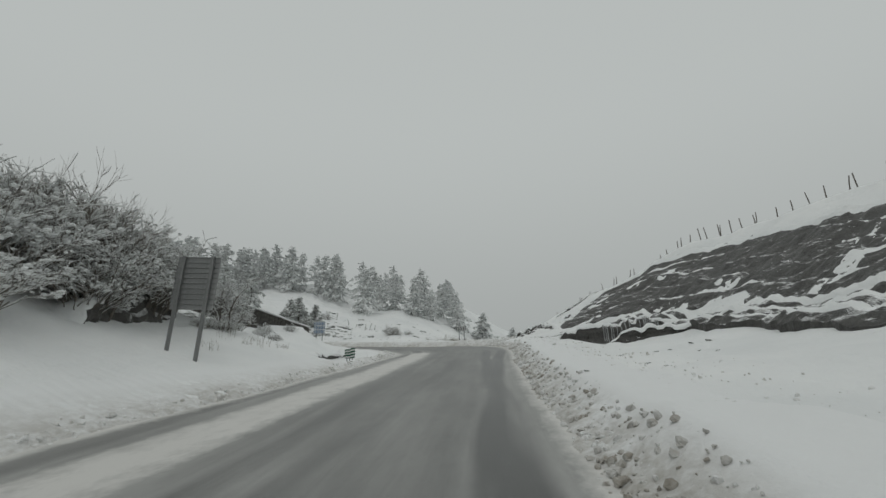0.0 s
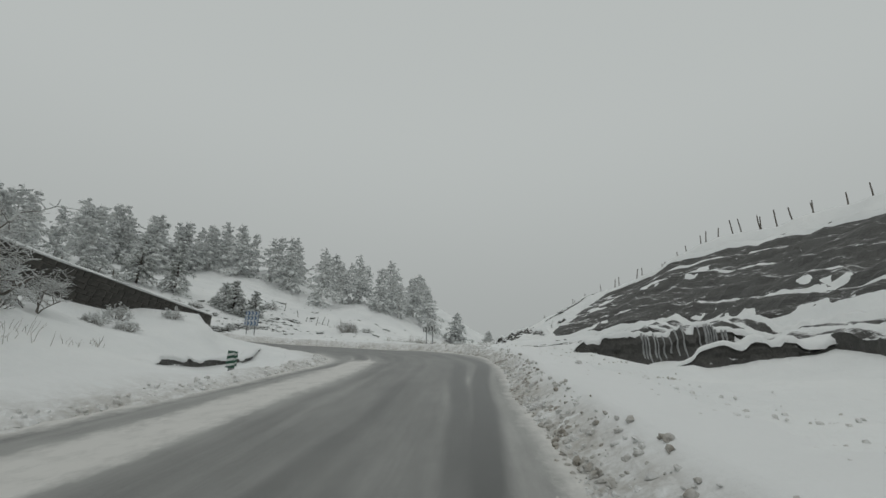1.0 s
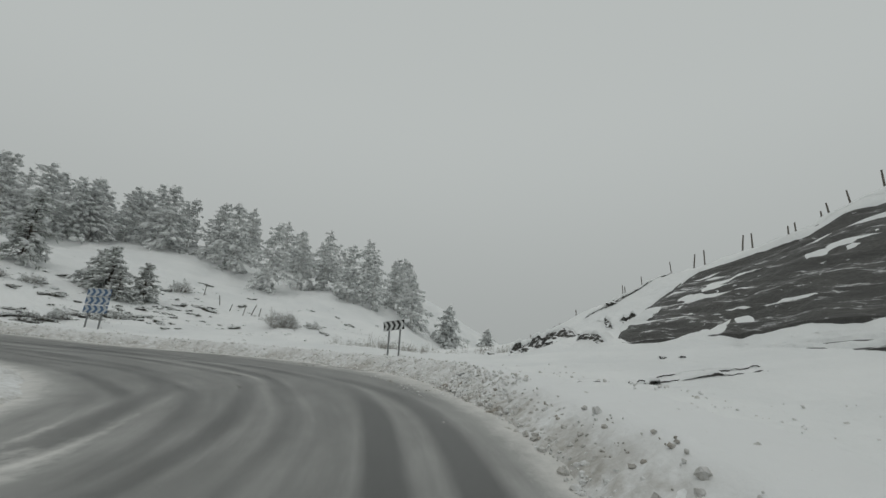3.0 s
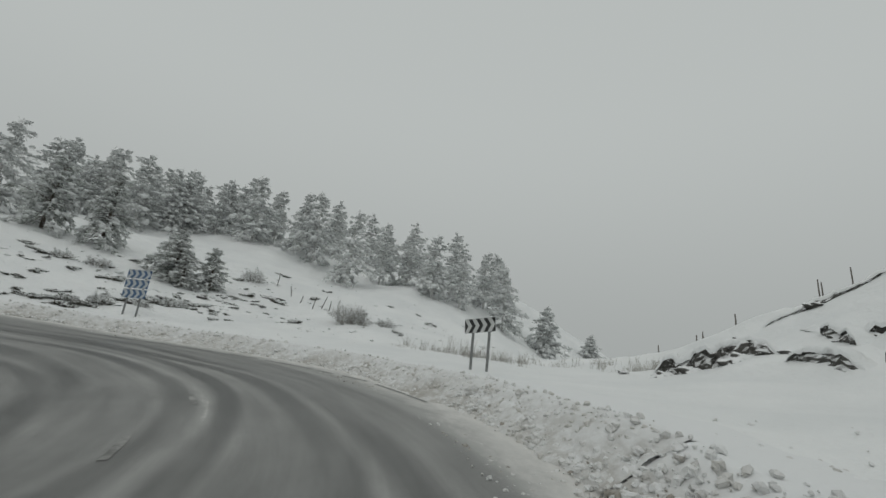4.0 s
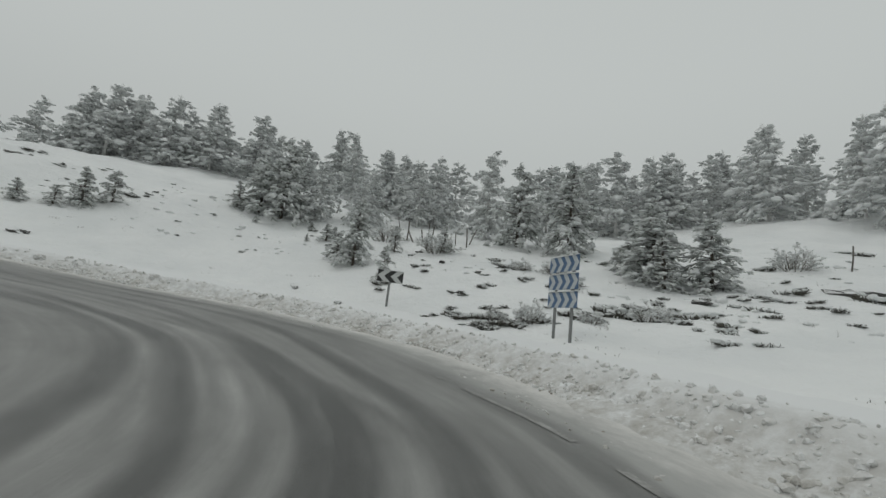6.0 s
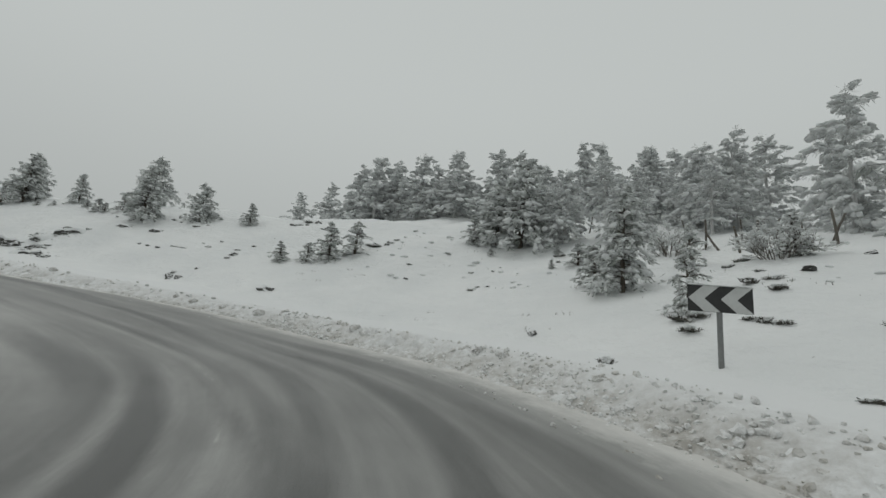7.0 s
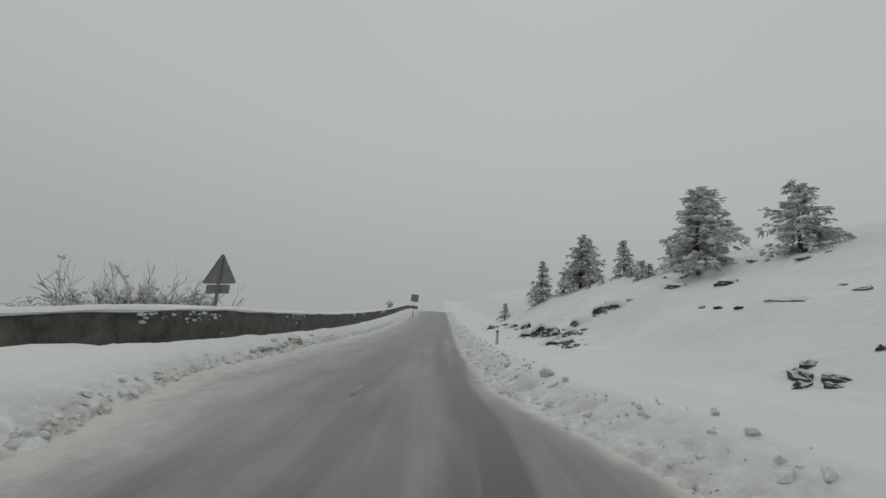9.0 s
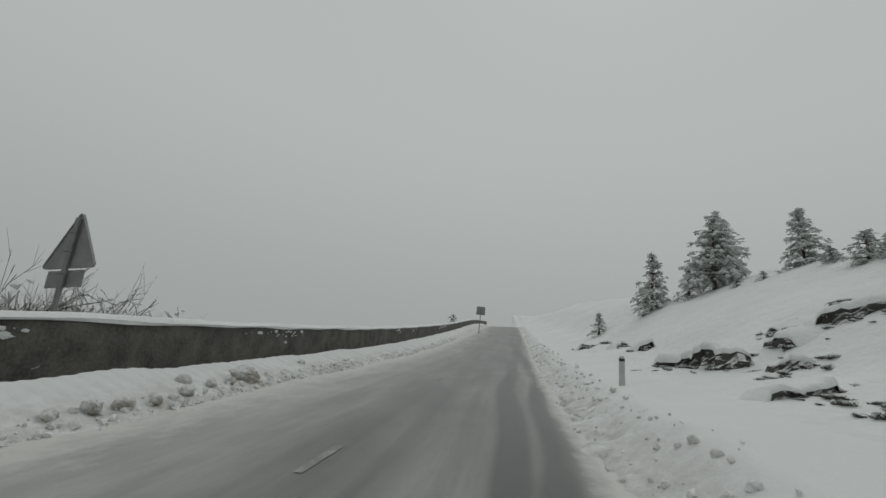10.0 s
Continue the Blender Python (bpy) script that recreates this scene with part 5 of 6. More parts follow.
for kind, x, y, h, turn, wide in [
    ("tall3", -47.2, 11.1, 3.9, 15, 1.2), ("tall1", -47.4, 14.2, 4.6, 250, 1.25), ("tall3", -45.4, 31.2, 6.4, 75, 1.2), ("tall1", -47.0, 39.6, 7.0, 160, 1.2),
    ("mid1", -16.5, 47.9, 3.1, 20, 1.5), ("mid2", -17.7, 48.6, 2.7, 80, 1.35), ("mid1", -14.9, 48.8, 2.6, 150, 1.4), ("small1", -15.5, 47.4, 1.8, 10, 1.4),
    ("mid2", -24.9, 46.9, 4.9, 40, 1.0), ("mid1", -22.3, 48.4, 5.0, 190, 1.05),
    ("mid1", -22.7, 38.1, 3.1, 0, 1.0), ("mid2", -31.4, 34.6, 5.2, 30, 1.15), ("mid1", -32.4, 33.3, 3.8, 110, 1.3), ("small1", -32.8, 32.0, 1.8, 10, 1.2), ("small2", -19.9, 38.9, 1.4, 50, 0.9), ("small2", -24.6, 40.2, 1.4, 10, 1.0),
    ("small1", -28.2, 26.2, 1.9, 0, 1.3), ("small2", -29.2, 27.0, 1.7, 70, 1.35), ("small2", -27.6, 25.5, 1.0, 120, 1.4), ("small1", -27.3, 24.3, 1.05, 30, 1.5),
]:
    plant(kind, x, y, h, turn, wide)
for kind, x, y, h, turn, wide in [
    ("small1", -31.7, 18.6, 1.45, 0, 1.4), ("mid2", -30.7, 15.9, 2.5, 60, 1.25), ("mid1", -29.4, 13.2, 3.5, 110, 1.2), ("mid2", -33.4, 8.7, 3.8, 20, 1.15), ("small2", -30.3, 10.4, 1.3, 40, 1.3),
    ("mid1", -30.6, 0.8, 3.8, 70, 1.15), ("mid2", -31.5, 0.0, 3.4, 200, 1.15), ("small1", -28.7, -1.1, 3.0, 5, 1.0), ("mid1", -31.0, 5.4, 2.2, 160, 1.1), ("small2", -29.6, 0.6, 1.6, 5, 1.0),
    ("small1", -23.4, 42.3, 1.3, 40, 1.3), ("full", -18.6, -30.0, 3.4, 0, 1.0), ("small2", -27.0, -3.6, 1.3, 60, 1.2),
]:
    plant(kind, x, y, h, turn, wide)

for x, y, h, turn, wide in ((-27.35, 37.16, 0.95, 10, 1.7), (-27.9, 37.6, 0.7, 80, 1.6), (-27.3, 36.2, 0.5, 140, 1.1), (-23.8, 37.5, 1.3, 60, 1.5), (-24.4, 38.2, 1.0, 200, 1.7), (-29.6, 36.4, 0.5, 20, 1.8), (-30.2, 33.4, 0.5, 70, 1.6), (-26.2, 37.9, 0.6, 300, 1.8), (-30.3, 7.3, 0.6, 40, 2.0), (-29.9, 8.9, 0.9, 130, 1.7), (-29.8, 9.6, 0.7, 210, 1.6), (-30.3, 4.4, 0.4, 10, 2.0), (-30.2, 3.0, 0.5, 70, 1.6)):
    plant("small2" if int(turn) % 20 else "small1", x, y, h, turn, wide, 0.0, "low dark juniper bush under clumps of snow")

# the wood on the hill
wood_rng = random.Random(77)
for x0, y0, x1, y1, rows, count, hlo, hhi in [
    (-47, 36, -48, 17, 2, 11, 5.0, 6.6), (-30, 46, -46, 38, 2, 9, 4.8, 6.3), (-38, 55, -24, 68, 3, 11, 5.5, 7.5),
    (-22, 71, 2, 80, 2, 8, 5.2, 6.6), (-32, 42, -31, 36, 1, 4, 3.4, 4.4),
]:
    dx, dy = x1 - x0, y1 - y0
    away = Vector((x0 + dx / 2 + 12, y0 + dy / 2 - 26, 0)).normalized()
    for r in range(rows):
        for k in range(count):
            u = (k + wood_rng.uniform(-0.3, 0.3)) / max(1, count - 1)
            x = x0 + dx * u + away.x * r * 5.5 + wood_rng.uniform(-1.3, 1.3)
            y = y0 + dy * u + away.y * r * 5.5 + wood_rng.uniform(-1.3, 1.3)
            # back rows take only the palest models, whose colour stands in for mist
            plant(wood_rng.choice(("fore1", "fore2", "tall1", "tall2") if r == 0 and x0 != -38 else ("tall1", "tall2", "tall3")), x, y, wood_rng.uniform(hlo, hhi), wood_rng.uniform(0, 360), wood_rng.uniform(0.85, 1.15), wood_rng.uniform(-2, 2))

for ob in pines.values():
    for o in (*ob.children_recursive, ob):
        bpy.data.objects.remove(o)


# ---- ploughed snow along the road ----
def verge(side, s0, s1, width, height, label, dirt=0.8, clods=1.0, reach=1.6, spread=0.5):
    """The ragged bank of thrown-up snow between carriageway and open snow."""
    ss = np.r_[np.arange(s0, min(s1, -4), 0.3), np.arange(max(s0, -4), min(s1, 88), 0.08), np.arange(max(s0, 88), s1, 0.3)]
    ss = np.append(ss, s1)
    nu = 26
    u = np.linspace(0, 1, nu)[None, :]
    x0, y0, z0, tx, ty, fall, e = (np.interp(ss, S, q)[:, None] for q in (LINE[:, 0], LINE[:, 1], LINE[:, 2], TAN[:, 0], TAN[:, 1], BANK, EDGE_R if side > 0 else EDGE_L))
    q = ss[:, None]
    rag = 0.07 * np.sin(q * 0.7) + 0.05 * np.sin(q * 2.3 + 1) + 0.05 * np.sin(q * 5.3 + 2 * np.sin(q)) + 0.04 * np.sin(q * 9.7)
    o = side * (e - 0.12 + rag * np.clip(1 - u * 3, 0, 1) + width * u)
    X, Y = x0 + ty * o, y0 - tx * o
    G = ground_height(X.ravel(), Y.ravel()).reshape(X.shape)
    base = z0 + fall * side * e
    heap = np.sin(np.clip(u / 0.75, 0, 1) * math.pi * 0.5) ** 0.7
    w = np.clip((u - 0.35) / 0.5, 0, 1)
    w = w * w * (3 - 2 * w)
    Z = (base - 0.06 + height * heap * (0.8 + 0.35 * wave(X, Y, 0.7, 5.0))) * (1 - w) + (G + 0.012 - 0.03 * (u > 0.99)) * w
    hill = np.clip(np.sin(np.clip(u / spread, 0, 1) * math.pi), 0, 1) ** 0.7 * np.clip(0.75 + 0.5 * wave(X, Y, 1.6, 8.0), 0.15, 1.2) * clods
    Z = np.maximum(Z, np.where(u < 0.97, G + 0.015, Z)) + hill * (0.15 * clump(X, Y, 0.27, 1.0) + 0.09 * clump(X, Y, 0.15, 2.0) - 0.10 + 0.03 * wave(X, Y, 0.10, 3.0))
    Z = np.where(u < 0.01, base - 0.08, Z)
    n = len(ss)
    fs = [(r * nu + k, r * nu + k + 1, (r + 1) * nu + k + 1, (r + 1) * nu + k) if side > 0 else (r * nu + k, (r + 1) * nu + k, (r + 1) * nu + k + 1, r * nu + k + 1) for r in range(n - 1) for k in range(nu - 1)]
    me = mesh_from("snow_bank", np.stack([X.ravel(), Y.ravel(), Z.ravel()], 1), fs, verge_snow, False)
    # dirt thins away from the road; clod joints are darkened as painted shade
    at = me.attributes.new("soil_shade", "FLOAT", "POINT")
    at.data.foreach_set("value", np.clip((1.25 - u * reach + 0.9 * (0.6 - clump(X, Y, 0.27, 1.0)) * hill) * dirt, 0, 1).ravel().astype(np.float32))
    tagged(new("snow_bank", me), label, "snow bank", kind="structure")


verge_snow, n, l, p = nodes_of("soiled_bank_snow")
a1, a2, a3 = noise_of(n, l, 0.9, 5, 0.6), noise_of(n, l, 6.0, 6, 0.7), noise_of(n, l, 22.0, 5, 0.7)
f = math_of(n, l, "ADD", math_of(n, l, "MULTIPLY", a1, 0.5), math_of(n, l, "MULTIPLY", a2, 0.5))
soil_shade = n.new("ShaderNodeAttribute")
soil_shade.attribute_name = "soil_shade"
fd = math_of(n, l, "MULTIPLY", ramp_of(n, l, f, 0.38, 0.60), soil_shade.outputs["Fac"])
l.new(mixed(n, l, math_of(n, l, "MULTIPLY", fd, 0.9), (0.78, 0.79, 0.79), (0.36, 0.34, 0.305)), p.inputs["Base Color"])
p.inputs["Roughness"].default_value = 0.85
bumped(n, l, p, math_of(n, l, "ADD", math_of(n, l, "MULTIPLY", a2, 1.5), a3), 0.45, 0.03)

verge(1, -40, 30, 2.0, 0.22, "dirty ploughed snow bank along the outer road edge", 1.5, 0.4, 3.0, 0.36)
verge(1, 30, 56, 2.0, 0.30, "ragged ploughed snow bank round the outside of the bend", 1.1, 0.9, 2.2, 0.5)
verge(1, 56, 150, 2.0, 0.24, "ragged ploughed snow bank along the upper road edge", 0.8, 0.45, 2.4, 0.4)
verge(-1, -40, 34, 1.8, 0.26, "low snow bank along the inner road edge", 0.8, 0.5)
verge(-1, 34, 52, 1.3, 0.20, "low snow bank round the inside of the bend", 0.8, 0.5)
verge(-1, 52, 150, 1.5, 0.22, "ploughed snow along the foot of the parapet", 0.8, 0.5)


def clods(seed, count, s0, s1, side, o0, o1, lo, hi, name, label, mat=clod_snow):
    """Broken lumps thrown up by the plough."""
    rng = random.Random(seed)
    spots = []
    for _ in range(count):
        s = rng.uniform(s0, s1)
        e = float(np.interp(s, S, EDGE_R if side > 0 else EDGE_L))
        o = side * (e + rng.triangular(o0, o1, o0 + (o1 - o0) * 0.45))
        x, y, z, tx, ty, fall = (float(np.interp(s, S, q)) for q in (LINE[:, 0], LINE[:, 1], LINE[:, 2], TAN[:, 0], TAN[:, 1], BANK))
        u = min(1, max(0, (abs(o) - e + 0.12) / 1.5))
        spots.append((x + ty * o, y - tx * o, z + fall * side * e - 0.06 + 0.30 * math.sin(u * math.pi / 2) ** 0.7, rng.uniform(0, 1) ** 2.6 * (hi - lo) + lo))
    top = ground_height([q[0] for q in spots], [q[1] for q in spots])
    pile = Pile()
    for (x, y, z, r), g in zip(spots, top):
        z = g if o1 > 2 else max(z, g + 0.03)
        m = Matrix.Translation((x, y, z + r * 0.12)) @ Euler((rng.uniform(-0.5, 0.5), rng.uniform(-0.5, 0.5), rng.uniform(0, 6))).to_matrix().to_4x4()
        pile.add(*moved(blob(rng, r, r * rng.uniform(0.7, 1), r * rng.uniform(0.55, 0.95), 0.36, 4 if r > 0.04 else 3, 6 if r > 0.04 else 5), m))
    tagged(new(name, pile.mesh(name, mat)), label, "snow clods", kind="stuff")


clods(31, 3600, -2, 30, 1, -0.5, 0.75, 0.010, 0.055, "snow_clods", "broken dirty snow clods along the outer edge", dirt_snow)
clods(32, 7000, 28, 57, 1, -0.3, 1.0, 0.012, 0.055, "snow_clods", "broken snow clods thrown up round the bend")
clods(38, 5200, 27, 62, 1, -0.85, 0.35, 0.008, 0.035, "snow_crumbs", "fine dirty snow crumbs spilt over the road edge", dirt_snow)
clods(39, 2600, -2, 28, 1, -0.7, 0.3, 0.008, 0.035, "snow_crumbs", "fine dirty snow crumbs spilt over the road edge", dirt_snow)
clods(37, 900, -3, 31, 1, 0.9, 3.4, 0.01, 0.04, "snow_crumbs", "small snow crumbs strewn over the bank")
clods(36, 60, 29, 62, 1, 0.2, 0.9, 0.05, 0.09, "snow_clods", "larger snow clods thrown up round the bend")
clods(33, 800, 57, 95, 1, -0.25, 1.0, 0.012, 0.06, "snow_clods", "small snow clods along the upper road")
clods(34, 1900, 53, 100, -1, -0.3, 0.45, 0.015, 0.075, "snow_clods", "broken snow clods along the inner side of the upper road")
clods(35, 1200, -4, 30, -1, -0.4, 0.6, 0.012, 0.06, "snow_clods", "small snow clods along the inner edge")

rng = random.Random(41)
lump_meshes = [mesh_from("snow_lump", *blob(rng, 1.0, 0.88, 0.85, 0.12, 9, 14, -0.45), clod_snow) for _ in range(5)]
for me in lump_meshes:
    for v in me.vertices:
        v.co *= 1 + 0.22 * noise.noise(v.co * 1.6) + 0.14 * noise.noise(v.co * 4.1)


def lump(x, y, r, turn, dz=0.0):
    ob = new("snow_lump", lump_meshes[int(turn) % 5])
    i, o = near(np.array([x]), np.array([y]))
    e = EDGE_R[i[0]] if o[0] > 0 else EDGE_L[i[0]]
    z = max(ground_at(x, y), LINE[i[0], 2] + BANK[i[0]] * min(abs(o[0]), e) * np.sign(o[0]))
    ob.matrix_basis = pose(x, y, z + r * 0.22 + dz, 0, 0, turn) @ Matrix.Diagonal((r, r, r * 0.95, 1))
    tagged(ob, "grey lump of hard snow on the road edge", "snow lump", "snow lumps along the road")


for x, y, r, turn in [(-21.47, 25.9, 0.18, 10), (-21.58, 25.1, 0.14, 51), (-21.4, 27.05, 0.15, 12), (-21.38, 28.35, 0.22, 133), (-20.72, 31.7, 0.21, 77), (-20.77, 30.95, 0.12, 31), (-19.04, 35.1, 0.12, 3), (-18.64, 35.55, 0.11, 58),
                      (-21.5, 19.75, 0.17, 90), (-15.4, 13.0, 0.15, 24), (-15.2, 17.4, 0.12, 106), (-3.6, 38.45, 0.15, 66), (0.24, 35.6, 0.14, 81), (1.4, 34.05, 0.15, 9), (3.5, 19.0, 0.1, 45), (4.37, 18.1, 0.11, 22), (-15.8, 9.0, 0.14, 88)]:
    lump(x, y, r * 0.78, turn)


def snow_lump(seed, x, y, w):
    """A broken block of ploughed snow lying on the verge."""
    r = random.Random(seed)
    me = mesh_from("snow_lump", *blob(r, w * 0.5, w * 0.36, w * 0.3, 0.10, 9, 14), dirt_snow)
    for v in me.vertices:
        c = v.co / w
        v.co *= 1 + 0.5 * noise.noise(c * 2.4 + Vector((seed, 0, 0))) + 0.28 * noise.noise(c * 6.0 + Vector((0, seed, 0)))
    ob = new("snow_lump", me)
    ob.matrix_basis = pose(x, y, ground_at(x, y) + 0.10 * w + 0.06, r.uniform(-15, 15), r.uniform(-15, 15), r.uniform(0, 360))
    tagged(ob, "broken block of dirty ploughed snow on the verge", "snow block", "ploughed snow blocks")


for k, (x, y, w) in enumerate([(-15.8, 11.7, 0.55), (-15.75, 12.2, 0.24), (-15.72, 12.7, 0.2), (-15.75, 13.4, 0.22), (-15.75, 14.05, 0.22), (-15.68, 14.5, 0.26), (-15.55, 14.85, 0.25), (-15.5, 15.3, 0.2)]):
    snow_lump(k, x, y, w)


# ---- worn centre dashes ----
def dash(s, o, length):
    rows = []
    for j in range(13):
        q = s + length * (j / 12 - 0.5)
        w = 0.045 * (0.9 + 0.25 * noise.noise((q * 5, o, 2)))
        rows.append([on_road(q, o - w, 0.006), on_road(q, o + w, 0.006)])
    vs = [v for r in rows for v in r]
    fs = [(2 * k, 2 * k + 1, 2 * k + 3, 2 * k + 2) for k in range(12)]
    tagged(new("lane_dash", mesh_from("lane_dash", vs, fs, line_paint)), "worn white dash half covered by slush", "road marking", "centre dashes", "structure")


for s, o in ((31.7, -1.86), (34.3, -1.32), (65.3, -1.28), (69.3, -1.6), (76.2, -1.6)):
    dash(s, o, 0.9)


def edge_line():
    """The thin white line along the outer side of the bend."""
    rows = []
    for s in np.arange(33.5, 44.5, 0.125):
        o = float(np.interp(s, [31, 33, 36, 38.7, 41.2, 43, 47], [1.6, 1.9, 2.2, 1.9, 1.56, 1.52, 1.6]))
        w = 0.04 * (1 + 0.3 * noise.noise((s * 2, 0, 1)))
        rows.append([on_road(s, o - w, 0.006), on_road(s, o + w, 0.006)])
    vs = [v for r in rows for v in r]
    fs = [(2 * k, 2 * k + 1, 2 * k + 3, 2 * k + 2) for k in range(len(rows) - 1) if noise.noise((k * 0.21, 4.0, 2.0)) > -0.12]
    tagged(new("edge_line", mesh_from("edge_line", vs, fs, line_paint)), "worn thin white line along the outer road edge", "road marking", kind="structure")


edge_line()


# ---- fences ----
def fence_post(x, y, h, lean, turn, r=0.027):
    rng = random.Random(int(abs(x * 97 + y * 31)))
    vs, fs = tube([(0, 0, -0.4), (0.02, 0, h * 0.5), (0.0, 0.02, h)], [r * 1.1, r, r * 0.85], 6)
    ob = new("fence_post", mesh_from("fence_post", vs, fs, wood))
    ob.matrix_basis = pose(x, y, ground_at(x, y), lean, lean * 0.5, turn)
    tagged(ob, "weathered wooden fence post leaning in the snow", "fence post", "fence posts on the slopes")


rng = random.Random(51)
for k in range(56):
    s = -8 + k * 0.64 + rng.uniform(-0.3, 0.3)
    x, y, _ = along(s, np.interp(s, [-8, 12, 24, 33], [20.2, 19.4, 19.9, 20.2]) + rng.uniform(-0.4, 0.4))
    fence_post(x, y, rng.uniform(0.8, 1.05), rng.uniform(-9, 9), rng.uniform(0, 360), 0.034)
for x, y, h, lean in ((-9.7, 51.3, 0.8, 12), (-9.2, 51.5, 0.8, -14), (-8.6, 51.2, 0.6, 20), (-12.0, 52.8, 0.7, -8), (-13.8, 54.0, 0.9, 5), (-11.0, 52.2, 0.5, 16), (-26.5, 44.0, 0.8, 6), (-27.4, 43.6, 0.9, -5), (-28.6, 43.0, 0.8, 10),
                      (-30.2, 41.6, 0.9, -12), (-33.0, 39.0, 1.0, 8), (-34.5, 36.5, 1.1, -15), (-36.0, 34.5, 1.1, 18), (14.2, 45.7, 0.95, 3), (14.35, 45.8, 0.85, -3), (15.2, 45.4, 1.1, 2), (15.9, 43.4, 1.1, -6)):
    fence_post(x, y, h, lean, rng.uniform(0, 360))


for x, y, h, lean in ((16.9, 43.0, 1.15, -12), (16.7, 41.8, 1.1, 4), (17.2, 39.8, 1.05, -7), (17.5, 39.5, 1.0, 5), (18.7, 38.8, 1.05, -8), (18.9, 38.5, 1.0, 3), (19.2, 37.5, 0.9, 2), (12.3, 48.4, 0.75, -4), (12.1, 52.2, 0.8, 3), (-27.3, 41.4, 1.1, 2), (-26.6, 41.6, 1.0, 38), (-25.5, 41.8, 0.9, -8), (-25.6, 42.3, 1.0, -4), (-27.2, 45.1, 1.0, -18), (-24.9, 44.0, 1.1, -6), (-33.6, 37.9, 0.9, 14), (-32.96, 36.66, 0.9, 4), (-32.6, 36.8, 0.9, 40), (-31.7, 37.2, 0.9, -10), (12.4, 52.4, 0.7, -12), (12.6, 52.5, 0.9, 6), (11.2, 55.5, 0.8, 2), (19.0, 36.9, 1.0, 6), (19.2, 36.2, 1.0, -3), (19.6, 35.2, 1.05, 3), (19.7, 34.8, 1.1, -9),
                      (20.0, 34.0, 1.0, -5), (20.4, 33.1, 1.15, -6), (20.6, 32.6, 1.1, -8), (21.0, 31.6, 1.0, 4), (21.3, 30.7, 1.05, -4), (21.6, 29.9, 1.0, 7)):
    fence_post(x, y, h, lean, rng.uniform(0, 360), 0.036)


# ---- bushes ----
def bush_model(seed, height, spread, stems, depth, snow_part, label, category="bush", group=""):
    """A many-stemmed leafless shrub with snow lying along its twigs."""
    rng = random.Random(seed)
    bush = thing("bush", Matrix.Identity(4), label, category, group)
    dark, white = Pile(), Pile()

    def grow(a, d, length, r, level):
        b = a + d * length * 0.5 + Vector((rng.uniform(-1, 1), rng.uniform(-1, 1), rng.uniform(-0.3, 0.6))) * length * 0.10
        c = a + d * length + Vector((rng.uniform(-1, 1), rng.uniform(-1, 1), rng.uniform(-0.6, 0.3))) * length * 0.15
        if level < 3:
            dark.add(*tube([a, b, c], [r, r * 0.8, r * 0.55], 4 if level < 2 else 3, False))
        else:
            dark.add(*tube([a, c], [r, r * 0.55], 3, False))
        if level >= 2 and snow_part > 0.5 and rng.random() < snow_part * 0.22:
            size = rng.uniform(0.018, 0.046) * height ** 0.5
            white.add(*moved(blob(rng, size * rng.uniform(1.0, 1.7), size, size * rng.uniform(0.45, 0.7), 0.3, 4, 6), Matrix.Translation(b.lerp(c, rng.random()) + Vector((0, 0, size * 0.4))) @ Matrix.Rotation(math.atan2(d.y, d.x), 4, "Z")))
        if level >= 1 and rng.random() < snow_part * 0.62 and abs(d.z) < 0.8:
            up = Vector((0, 0, r * 0.9))
            w = max(r * 1.15, 0.009)
            white.add(*tube([a + up, b + up * 1.3, c + up], [w * 0.8, w * rng.uniform(1.0, 1.6), w * 0.7], 4, False))
        if level < depth:
            for _ in range(rng.choice((2, 3, 4))):
                q = (d + Vector((rng.uniform(-1, 1), rng.uniform(-1, 1), rng.uniform(-0.45, 0.5))) * 0.75).normalized()
                o = a.lerp(c, rng.uniform(0.45, 1.0))
                grow(o, q, length * rng.uniform(0.5, 0.78), r * 0.6, level + 1)

    for k in range(stems):
        w = 2 * math.pi * k / stems + rng.uniform(-0.4, 0.4)
        tilt = rng.uniform(0.2, 1.7) * spread / height
        d = Vector((math.cos(w) * tilt, math.sin(w) * tilt, 1)).normalized()
        grow(Vector((math.cos(w) * 0.15, math.sin(w) * 0.15, -0.15)), d, height * rng.uniform(0.34, 0.5), 0.0125 * height ** 0.7, 0)
    tagged(part("twig_tangle", dark.mesh("twig_tangle", rimed_twig if seed == 65 else twig_mat), bush, None, "bare grey-brown twigs"), kind="stuff")
    tagged(part("snow_load", white.mesh("snow_load", tree_snow), bush, None, "snow along the twigs"), kind="stuff")
    return bush


